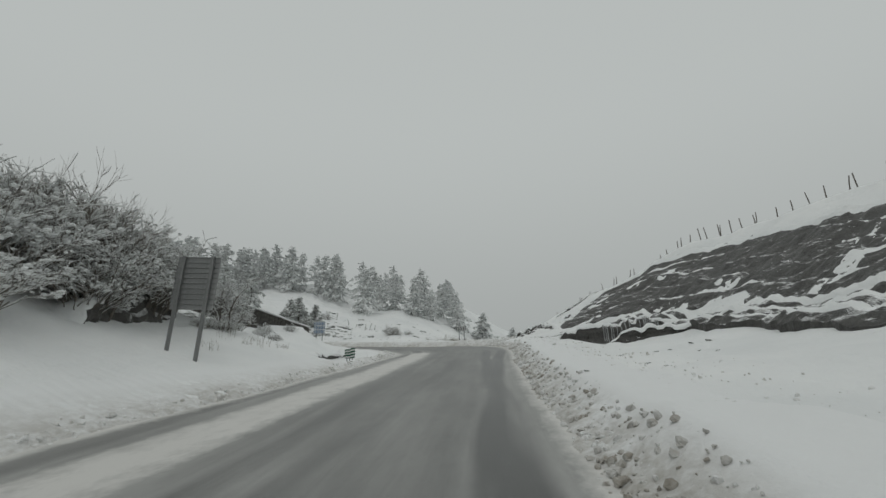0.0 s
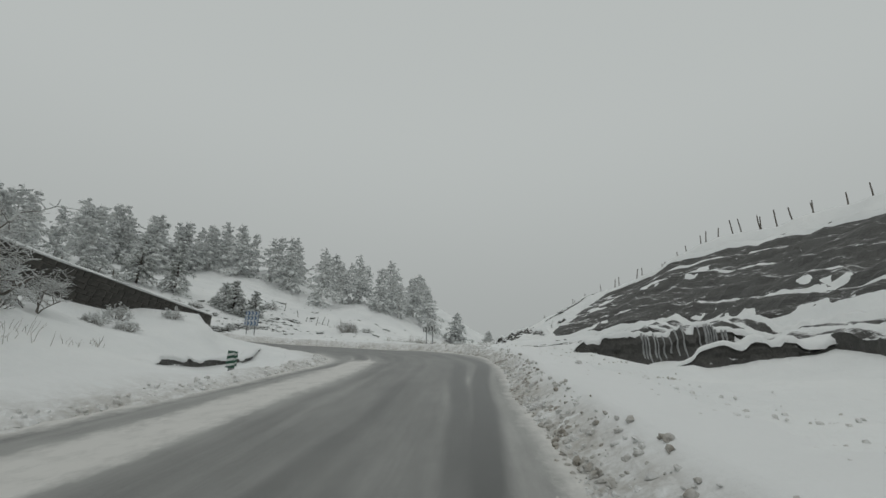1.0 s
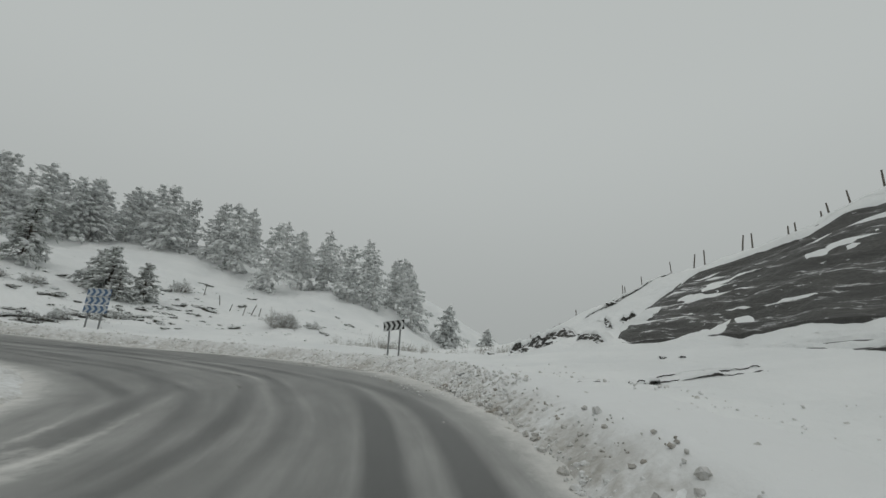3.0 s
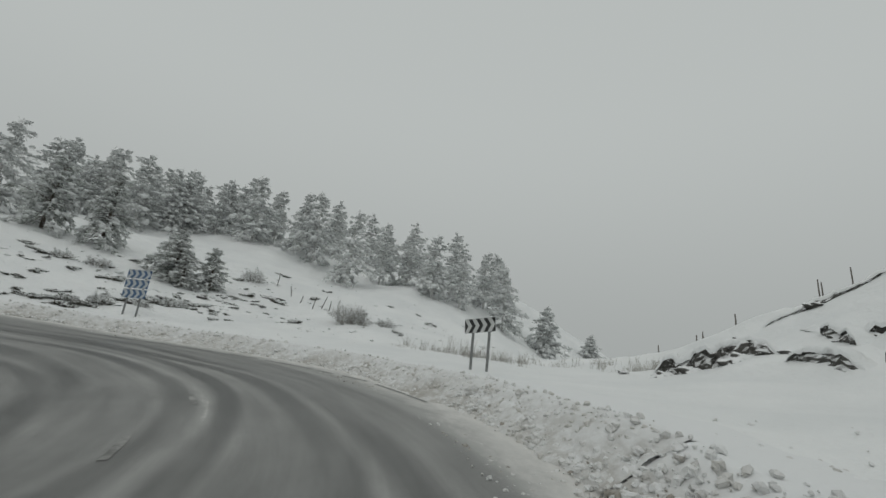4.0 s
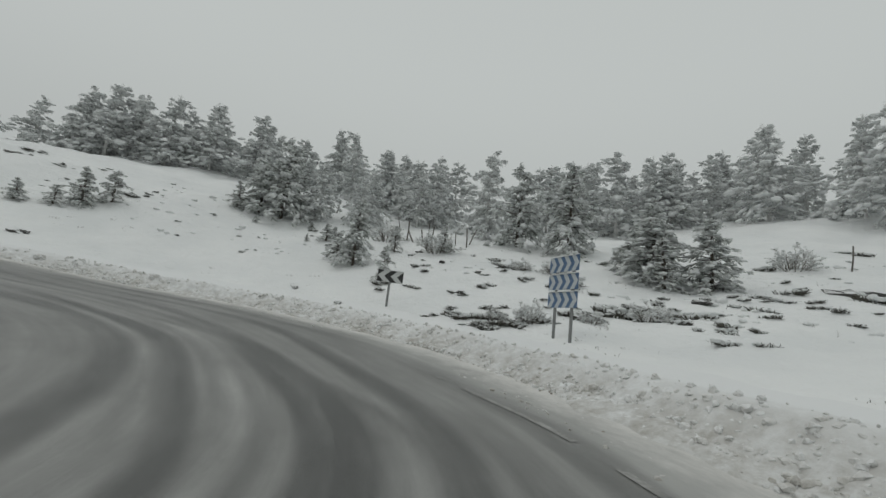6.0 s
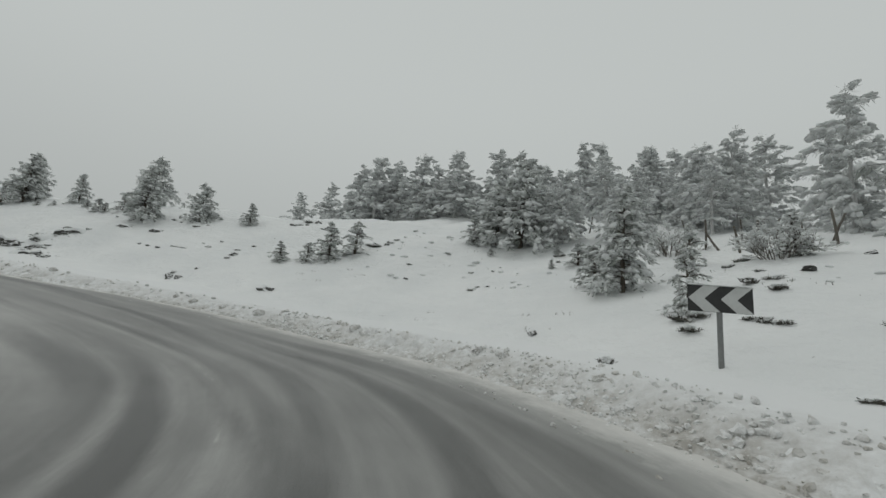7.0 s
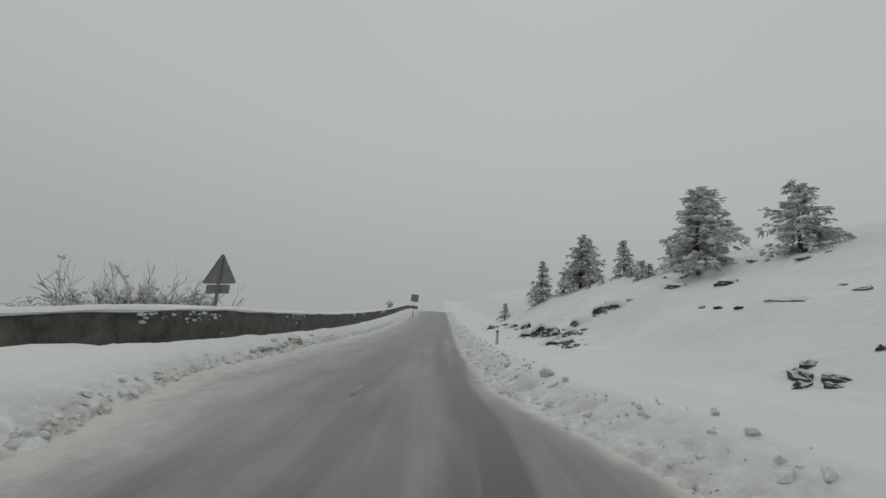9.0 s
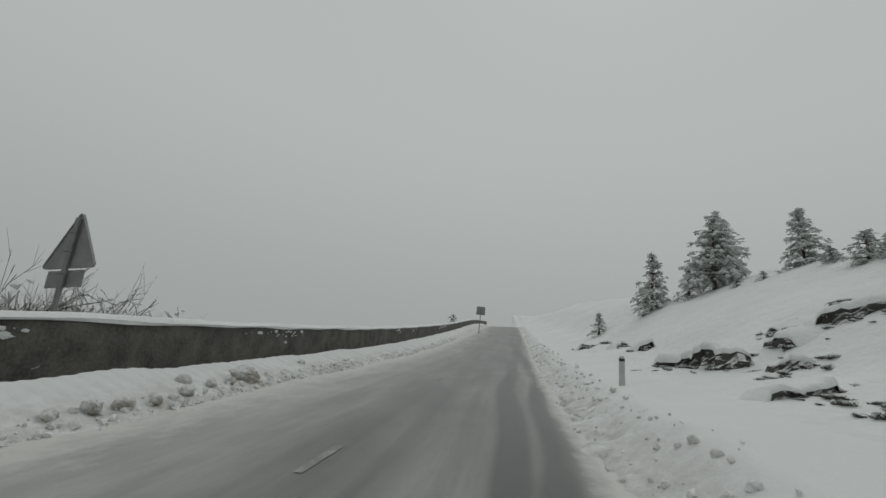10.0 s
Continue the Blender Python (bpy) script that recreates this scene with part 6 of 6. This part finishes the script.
def bare_tree_model(seed, height, spread):
    """A low leafless tree: a few crooked stems, long level twigs, and a ridge of snow along each."""
    rng = random.Random(seed)
    tree = thing("bare_tree", Matrix.Identity(4), "small leafless tree with dark limbs and snow-lined twigs", "tree", "snow-lined bare trees")
    dark, white = Pile(), Pile()

    def limb(a, d, length, r, level):
        n = 5 if level < 2 else 3
        pts, q = [a], d.copy()
        for k in range(n):
            q = (q + Vector((rng.gauss(0, 0.22), rng.gauss(0, 0.22), rng.gauss(0.02 if level < 2 else -0.04, 0.16)))).normalized()
            pts.append(pts[-1] + q * length / n)
        radii = [r * (1 - 0.62 * k / n) for k in range(n + 1)]
        dark.add(*tube(pts, radii, 6 if level == 0 else 4 if level == 1 else 3, False))
        if abs(d.z) < 0.86 or level > 1:
            w = [max(0.85 * v, 0.0075) * rng.uniform(0.7, 1.7) for v in radii]
            white.add(*tube([v + Vector((0, 0, 0.75 * max(radii[k], 0.008))) for k, v in enumerate(pts)], w, 4, False))
        if level >= 3:
            return
        for k in range((5, 6, 6)[level]):
            u = rng.uniform(0.3, 1.0) * n
            at = pts[min(n - 1, int(u))].lerp(pts[min(n, int(u) + 1)], u - int(u))
            w = rng.uniform(0, 6.28)
            out = Vector((math.cos(w), math.sin(w), rng.uniform(-0.25, 0.45) if level else rng.uniform(0.0, 0.7)))
            limb(at, (d * 0.45 + out * 0.75).normalized(), length * rng.uniform(0.42, 0.68), r * 0.5, level + 1)

    for k in range(4):
        w = 1.57 * k + rng.uniform(-0.5, 0.5)
        lean = rng.uniform(0.25, 0.75) * spread / height
        limb(Vector((0.12 * math.cos(w), 0.12 * math.sin(w), -0.3)), Vector((math.cos(w) * lean, math.sin(w) * lean, 1)).normalized(), height * rng.uniform(0.55, 0.72), 0.018 * height, 0)
    tagged(part("limbs", dark.mesh("limbs", twig_mat), tree, None, "dark crooked limbs and twigs"), kind="stuff")
    tagged(part("snow_load", white.mesh("snow_load", tree_snow), tree, None, "ridges of snow along the twigs"), kind="stuff")
    return tree


BIGB = "large leafless bush thickly laden with snow"
bushes = {
    "big1": bush_model(61, 3.2, 2.3, 22, 4, 1.0, BIGB),
    "big2": bush_model(62, 3.2, 2.7, 23, 4, 1.0, BIGB),
    "low": bush_model(63, 1.2, 1.3, 18, 4, 0.75, "rounded leafless bush dusted with snow"),
    "hazel": bush_model(65, 1.4, 1.5, 30, 4, 0.45, "rounded bush of pale bare rime-grey twigs"),
    "bare1": bare_tree_model(66, 2.8, 2.6),
    "bare2": bare_tree_model(67, 2.8, 3.0),
    "thin": bush_model(64, 1.6, 1.4, 30, 4, 0.45, "thin bare bush behind the wall"),
}
BUSH_H = {"big1": 3.2, "big2": 3.2, "low": 1.2, "hazel": 1.4, "bare1": 2.8, "bare2": 2.8, "thin": 1.6}


def set_bush(kind, x, y, h, turn, wide=1.0):
    k = h / BUSH_H[kind]
    ob = copy_thing(bushes[kind], Matrix.Identity(4))
    ob.matrix_basis = pose(x, y, ground_at(x, y) - 0.05, 0, 0, turn) @ Matrix.Diagonal((k * wide, k * wide, k, 1))


for row in [("big1", -10.0, 14.4, 2.8, 0), ("big2", -10.4, 13.2, 3.0, 70), ("bare1", -10.2, 15.6, 3.2, 140), ("bare1", -9.7, 11.8, 3.2, 200), ("bare2", -10.1, 13.7, 3.6, 310), ("big2", -9.6, 11.2, 2.1, 200), ("big1", -12.0, 14.8, 3.2, 20), ("big2", -11.4, 10.6, 3.4, 110),
            ("big1", -10.2, 8.8, 3.0, 160), ("bare2", -8.75, 16.9, 2.7, 250), ("low", -8.5, 16.4, 0.7, 30), ("low", -8.9, 15.8, 0.6, 90), ("low", -8.7, 17.7, 0.5, 200), ("big2", -11.8, 12.0, 2.6, 10), ("big1", -11.6, 8.2, 2.8, 60), ("big2", -11.9, 5.8, 3.4, 90), ("bare1", -9.5, 19.6, 1.5, 33), ("low", -9.3, 21.6, 0.6, 120), ("low", -8.9, 22.4, 0.5, 10), ("big2", -8.6, 7.6, 2.2, 77), ("big1", -10.8, 3.8, 3.0, 10)]:
    set_bush(*row)
for row in [("hazel", -6.3, 48.2, 1.6, 0, 0.72), ("hazel", -5.75, 48.5, 1.4, 90, 0.7), ("low", -4.5, 49.2, 0.6, 40, 1.2), ("low", -15.0, 53.0, 1.2, 40, 0.8), ("low", -18.6, 45.2, 0.7, 10, 1.2), ("low", -19.8, 44.4, 0.6, 70, 1.1), ("low", -9.8, 23.2, 0.7, 20, 0.8),
            ("low", -9.2, 25.4, 0.6, 60, 0.8), ("thin", -11.9, 12.2, 2.5, 0, 1.0), ("thin", -11.6, 15.2, 1.9, 130, 1.0), ("thin", -13.2, 2.0, 2.2, 30, 0.8), ("thin", -14.6, -6.5, 1.9, 30, 0.8), ("low", -13.3, 44.6, 0.7, 5, 1.2), ("low", -14.4, 40.8, 0.4, 15, 1.0), ("low", -13.75, 41.4, 0.75, 95, 0.7), ("low", -13.0, 42.6, 0.35, 60, 1.2), ("low", -27.3, 40.3, 1.3, 30, 0.9), ("low", -23.4, 41.9, 1.3, 130, 1.0),
            ("thin", -12.2, 8.6, 2.7, 33, 1.1), ("thin", -12.4, 6.6, 2.9, 120, 1.1), ("thin", -12.7, 4.9, 2.8, 210, 1.1), ("thin", -12.1, 10.0, 2.8, 280, 1.0), ("thin", -12.9, 3.0, 2.6, 330, 1.0), ("thin", -12.6, 4.2, 2.0, 15, 1.2), ("thin", -13.0, 0.4, 2.2, 100, 1.2), ("thin", -13.6, -3.0, 2.1, 170, 1.1), ("bare1", -12.3, 9.2, 3.4, 40, 0.8), ("bare2", -12.0, 10.9, 3.6, 160, 0.8), ("thin", -12.2, 12.3, 3.8, 0, 0.6), ("thin", -11.9, 11.6, 3.9, 75, 0.6), ("thin", -11.4, 12.8, 4.1, 150, 0.6), ("thin", -10.8, 12.2, 4.4, 225, 0.6), ("thin", -11.9, 13.6, 3.8, 310, 0.6)]:
    set_bush(*row)
for ob in bushes.values():
    for o in (*ob.children_recursive, ob):
        bpy.data.objects.remove(o)


# ---- heather, stones and grass on the slopes ----
rng = random.Random(71)


def heather_mesh(seed):
    """A low tuft of dark twigs with snow caught on it."""
    r = random.Random(seed)
    pile, dark = Pile(), 0
    for _ in range(7):
        w, d, z = r.uniform(0, 6.28), 0.6 * r.random() ** 0.6, r.uniform(0.02, 0.26)
        k = r.uniform(0.06, 0.15)
        pile.add(*moved(blob(r, k * r.uniform(1, 1.8), k, k * r.uniform(0.7, 1.1), 0.5, 4, 6), Matrix.Translation((math.cos(w) * d, math.sin(w) * d * 0.75, z)) @ Matrix.Rotation(r.uniform(0, 6), 4, "Z")))
    for _ in range(90):
        w, d = r.uniform(0, 6.28), 0.85 * r.random() ** 0.6
        a = Vector((math.cos(w) * d, math.sin(w) * d * 0.75, 0.03))
        out = Vector((math.cos(w) * 0.16 + r.gauss(0, 0.14), math.sin(w) * 0.16 + r.gauss(0, 0.14), r.uniform(0.10, 0.42)))
        pile.add(*tube([a, a + out * 0.6, a + out + Vector((r.gauss(0, 0.08), r.gauss(0, 0.08), -0.06))], [0.026, 0.022, 0.010], 3, False))
    dark = len(pile.f)
    for _ in range(15):
        w, d = r.uniform(0, 6.28), 0.8 * r.random() ** 0.6
        k = r.uniform(0.08, 0.2)
        pile.add(*moved(blob(r, k * r.uniform(1.0, 1.8), k, k * r.uniform(0.5, 0.7), 0.3, 4, 6), Matrix.Translation((math.cos(w) * d, math.sin(w) * d * 0.75, r.uniform(0.16, 0.38)))))
    me = pile.mesh("heather_clump", heath_mat)
    me.materials.append(tree_snow)
    me.polygons.foreach_set("material_index", [0] * dark + [1] * (len(me.polygons) - dark))
    return me


heathers = [heather_mesh(k) for k in range(5)]


def heather(x, y, r, turn):
    ob = new("heather_clump", heathers[int(turn) % 5])
    ob.matrix_basis = pose(x, y, ground_at(x, y) - rng.uniform(0.02, 0.2) * r, rng.uniform(-14, 14), rng.uniform(-14, 14), turn) @ Matrix.Diagonal((r * rng.uniform(0.7, 1.4), r * rng.uniform(0.7, 1.3), r * rng.uniform(0.7, 1.2), 1))
    tagged(ob, "dark heather clump, a few standing in for snow holes", "heather", "heather on the slopes")


for _ in range(34):
    s, o = rng.triangular(40.3, 50, 44.5), rng.triangular(6.2, 19, 9)
    for _k in range(rng.choice((1, 2, 2, 4))):
        x, y, _z = along(s + rng.gauss(0, 0.25), o + rng.gauss(0, 0.5))
        heather(x, y, rng.uniform(0.12, 0.25) + 0.35 * rng.random() ** 3, rng.uniform(0, 360))
for _ in range(22):
    s, o = rng.uniform(50, 76), rng.triangular(5.0, 18, 10)
    for _k in range(rng.choice((1, 1, 2, 4))):
        x, y, _z = along(s + rng.gauss(0, 0.3), o + rng.gauss(0, 0.5))
        heather(x, y, rng.uniform(0.08, 0.24), rng.uniform(0, 360))
for _ in range(34):
    u = rng.random()
    x, y = -15.9 + 2.7 * u + rng.gauss(0, 0.3), 39.8 + 2.2 * u + rng.gauss(0, 0.4)
    heather(x, y, rng.uniform(0.10, 0.30), rng.uniform(0, 360))


for x, y, r in ((-15.7, 39.8, 0.2), (-14.5, 40.3, 0.28), (-14.1, 40.5, 0.32), (-15.0, 41.2, 0.3), (-14.0, 40.9, 0.3), (-13.8, 41.1, 0.3), (-13.9, 41.6, 0.32), (-20.7, 40.7, 0.36), (-17.4, 41.0, 0.2), (-19.4, 42.2, 0.18), (-17.8, 42.2, 0.28),
                (-19.6, 44.0, 0.25), (-18.2, 43.6, 0.34), (-18.9, 39.8, 0.2), (-17.8, 37.4, 0.14), (-19.3, 38.7, 0.26), (-26.9, 21.9, 0.26), (-16.1, 40.4, 0.18), (-15.5, 41.5, 0.2), (-15.1, 42.6, 0.2), (-30.6, 27.2, 0.3)):
    for _k in range(3):
        heather(x + rng.gauss(0, 0.2), y + rng.gauss(0, 0.2), r * rng.uniform(0.6, 1.15), rng.uniform(0, 360))
for x, y, r in ((-30.6, 31.3, 0.3), (-28.7, 36.5, 0.28), (-33.6, 21.0, 0.5), (-35.0, 21.2, 0.32), (-15.7, 52.4, 0.4), (-15.1, 57.2, 0.5), (-17.0, 44.0, 0.36), (-13.9, 50.9, 0.4), (-13.7, 44.7, 0.45), (-3.4, 47.9, 0.4), (-3.1, 55.3, 0.4), (-6.4, 56.4, 0.3),
                (-9.9, 43.5, 0.25), (-4.4, 57.2, 0.27), (-11.4, 56.7, 0.28), (-6.6, 52.0, 0.35), (-34.4, 24.4, 0.27), (-32.0, 27.6, 0.28), (-30.8, 27.6, 0.21), (-28.0, 30.4, 0.2), (-26.9, 11.3, 0.25), (-26.4, 10.7, 0.2), (-25.6, 11.9, 0.2), (-26.6, 12.4, 0.22), (-24.1, 14.2, 0.16), (-24.7, 9.0, 0.2), (-25.9, 0.6, 0.3), (-35.0, 20.4, 0.5)):
    for _k in range(2):
        heather(x + rng.gauss(0, 0.22), y + rng.gauss(0, 0.22), r * rng.uniform(0.5, 1.0), rng.uniform(0, 360))

for x, y, count in ((-24.1, 10.3, 7), (-24.45, 11.3, 6), (-24.9, 11.9, 6), (-23.8, 14.3, 7), (-24.3, 14.3, 6), (-24.8, 12.8, 7), (-25.2, 13.05, 5), (-25.6, 11.6, 6), (-26.25, 11.9, 8), (-26.45, 12.6, 8), (-26.2, 10.6, 5), (-25.7, 3.5, 4), (-25.6, 5.6, 4), (-24.9, 1.0, 4), (-24.1, 15.0, 4), (-23.9, 15.4, 4)):
    for _k in range(count):
        heather(x + rng.gauss(0.06, 0.22), y + rng.gauss(0.06, 0.26), rng.uniform(0.05, 0.15), rng.uniform(0, 360))
# tiny dark clumps added in place of shaded holes in the snow
for x, y in ((5.62, 9.95), (6.15, 10.13), (4.02, 9.05), (4.21, 8.64), (2.56, 8.18), (5.74, 12.24), (5.98, 11.96), (6.69, 12.17), (7.08, 11.99), (4.04, 10.36)):
    heather(x, y, rng.uniform(0.05, 0.09), rng.uniform(0, 360))


def slope_litter(seed, tufts, bumps, s0, s1, o0, o1):
    """Sprigs that poke through the snow of the hillside, and the small humps between them."""
    r = random.Random(seed)
    sprigs, humps = Pile(), Pile()
    for k in range(tufts + bumps):
        s, o = r.uniform(s0, s1), o0 + (o1 - o0) * r.random() ** 1.3
        x, y, _z = along(s, o)
        if noise.noise((x * 0.22, y * 0.22, seed)) < -0.12:
            continue
        z = ground_at(x, y)
        if k >= tufts and o < 8.5:
            continue
        if k < tufts:
            size = r.uniform(0.05, 0.18) * r.random() ** 0.4
            for _ in range(r.choice((3, 5, 7, 9))):
                a = Vector((x + r.gauss(0, 0.10), y + r.gauss(0, 0.10), z - 0.05))
                d = Vector((r.gauss(0, 0.4), r.gauss(0, 0.4), 1)) * size * r.uniform(0.5, 1.1)
                sprigs.add(*tube([a, a + d * 0.6, a + d + Vector((r.gauss(0, 0.15), r.gauss(0, 0.15), -0.08)) * size], [0.005, 0.004, 0.002], 3, False))
        else:
            size = r.uniform(0.05, 0.20) * r.random() ** 0.6
            humps.add(*moved(blob(r, size * r.uniform(1, 1.8), size, size * r.uniform(0.4, 0.75), 0.28, 4, 7), Matrix.Translation((x, y, z)) @ Matrix.Rotation(r.uniform(0, 6), 4, "Z")))
    tagged(new("hillside_sprigs", sprigs.mesh("hillside_sprigs", twig_mat)), "bare brown sprigs poking out of the hillside snow", "weeds", kind="stuff")
    tagged(new("snow_humps", humps.mesh("snow_humps", snow, True)), "small snow-covered tussocks on the hillside", "tussocks", kind="stuff")


slope_litter(91, 260, 420, 39, 48, 4.5, 24)
slope_litter(92, 130, 170, 48, 60, 5.0, 16)


def stone_mesh(seed):
    r = random.Random(seed)
    vs, fs = blob(r, 1.0, 0.55, 0.36, 0.30, 6, 10)
    me = mesh_from("rock_outcrop", vs, fs, boulder_mat)
    for v in me.vertices:
        k = noise.noise(v.co * 2.1 + Vector((seed, 0, 0)))
        v.co *= 1 + 0.35 * k
        v.co.z = round(v.co.z * 7) / 7 * 0.6 + v.co.z * 0.4
    return me


stones = [stone_mesh(k) for k in range(6)]


def stone(x, y, r, turn, tall=1.0):
    ob = new("rock_outcrop", stones[int(turn * 7) % 6])
    ob.matrix_basis = pose(x, y, ground_at(x, y) + 0.02 * r, rng.uniform(-8, 8), rng.uniform(-8, 8), turn) @ Matrix.Diagonal((r, r, r * tall, 1))
    tagged(ob, "dark rock showing through the snow", "rock", "rocks in the snow")


for x, y, r, turn, tall in [
    (-23.95, 22.0, 0.30, 20, 1.3), (-24.2, 21.75, 0.34, 60, 1.5), (-24.3, 22.15, 0.28, 100, 1.3), (-24.55, 21.55, 0.26, 10, 1.5), (-24.1, 22.3, 0.2, 130, 1.3), (-24.13, 26.4, 0.42, 75, 0.8), (-24.3, 26.15, 0.3, 40, 0.9), (-26.6, 16.9, 0.25, 80, 0.8), (-26.55, 17.5, 0.25, 60, 0.8), (-26.5, 18.2, 0.25, 30, 0.8), (-27.8, 19.8, 0.35, 80, 0.6),
    (-29.3, 12.6, 0.4, 85, 0.7), (-25.2, 22.0, 0.2, 20, 1.0), (-26.8, 30.6, 0.25, 40, 1.0), (-20.4, 36.0, 0.3, 20, 1.0),
    (-12.4, 51.3, 1.2, 10, 0.7), (-13.6, 43.0, 0.8, 35, 0.7), (-14.2, 44.9, 0.6, 12, 0.7), (-21.4, 41.6, 0.36, 160, 0.8), (-17.5, 41.0, 0.36, 150, 0.7), (-23.0, 43.6, 0.36, 20, 0.7), (-24.8, 42.4, 0.3, 40, 0.7), (-13.8, 47.0, 0.5, 0, 0.8),
    (8.3, 31.9, 0.24, 20, 0.8), (8.6, 31.6, 0.2, 70, 0.8),
]:
    stone(x, y, r * 0.6, turn, tall)


# broken rock round the saddle outcrops
for x, y, r, turn, tall in [(5.6, 41.3, 0.22, 20, 0.8), (9.4, 39.0, 0.24, 12, 0.8), (12.2, 37.3, 0.26, 50, 0.8), (9.6, 43.6, 0.24, 81, 0.8)]:
    stone(x, y, r, turn, tall)


def grass_patch(seed, line, tufts, spread, h, label):
    """Loose tufts of dead stalks strewn along a line."""
    r = random.Random(seed)
    pile = Pile()
    for _ in range(tufts):
        u = r.uniform(0, len(line) - 1.001)
        k = int(u)
        x0, y0 = (line[k][j] + (line[k + 1][j] - line[k][j]) * (u - k) + r.gauss(0, spread) for j in range(2))
        z0, size = ground_at(x0, y0) - 0.05, h * r.uniform(0.35, 1.2) ** 1.3
        for _ in range(r.choice((3, 5, 8, 13))):
            a = Vector((x0 + r.gauss(0, 0.12), y0 + r.gauss(0, 0.12), z0))
            out = Vector((r.gauss(0, 0.22), r.gauss(0, 0.22), 1)) * size * r.uniform(0.5, 1.1)
            bend = Vector((r.gauss(0, 0.1), r.gauss(0, 0.1), -0.06)) * size
            pile.add(*tube([a, a + out * 0.55, a + out + bend], [0.006, 0.005, 0.0025], 3, False))
    tagged(new("dead_grass", pile.mesh("dead_grass", dry_grass)), label, "grass", kind="stuff")


grass_patch(81, [(-0.2, 43.0), (0.8, 43.2), (1.6, 43.4)], 34, 0.4, 0.6, "tall dry stalks standing in the snow by the arrow board")
grass_patch(82, [(-1.5, 43.5), (1.6, 43.8), (3.4, 45.6), (5.4, 46.6), (7.0, 46.4)], 95, 0.6, 0.45, "dry stalks and weeds half buried in the snow")
grass_patch(83, [(6.4, 44.5), (7.2, 43.4), (7.6, 42.2)], 60, 0.5, 0.4, "dry stalks and weeds half buried in the snow")
grass_patch(84, [(-7.6, 13.5), (-7.4, 15.5), (-7.0, 17.5)], 14, 0.5, 0.4, "few dry stalks on the bank")
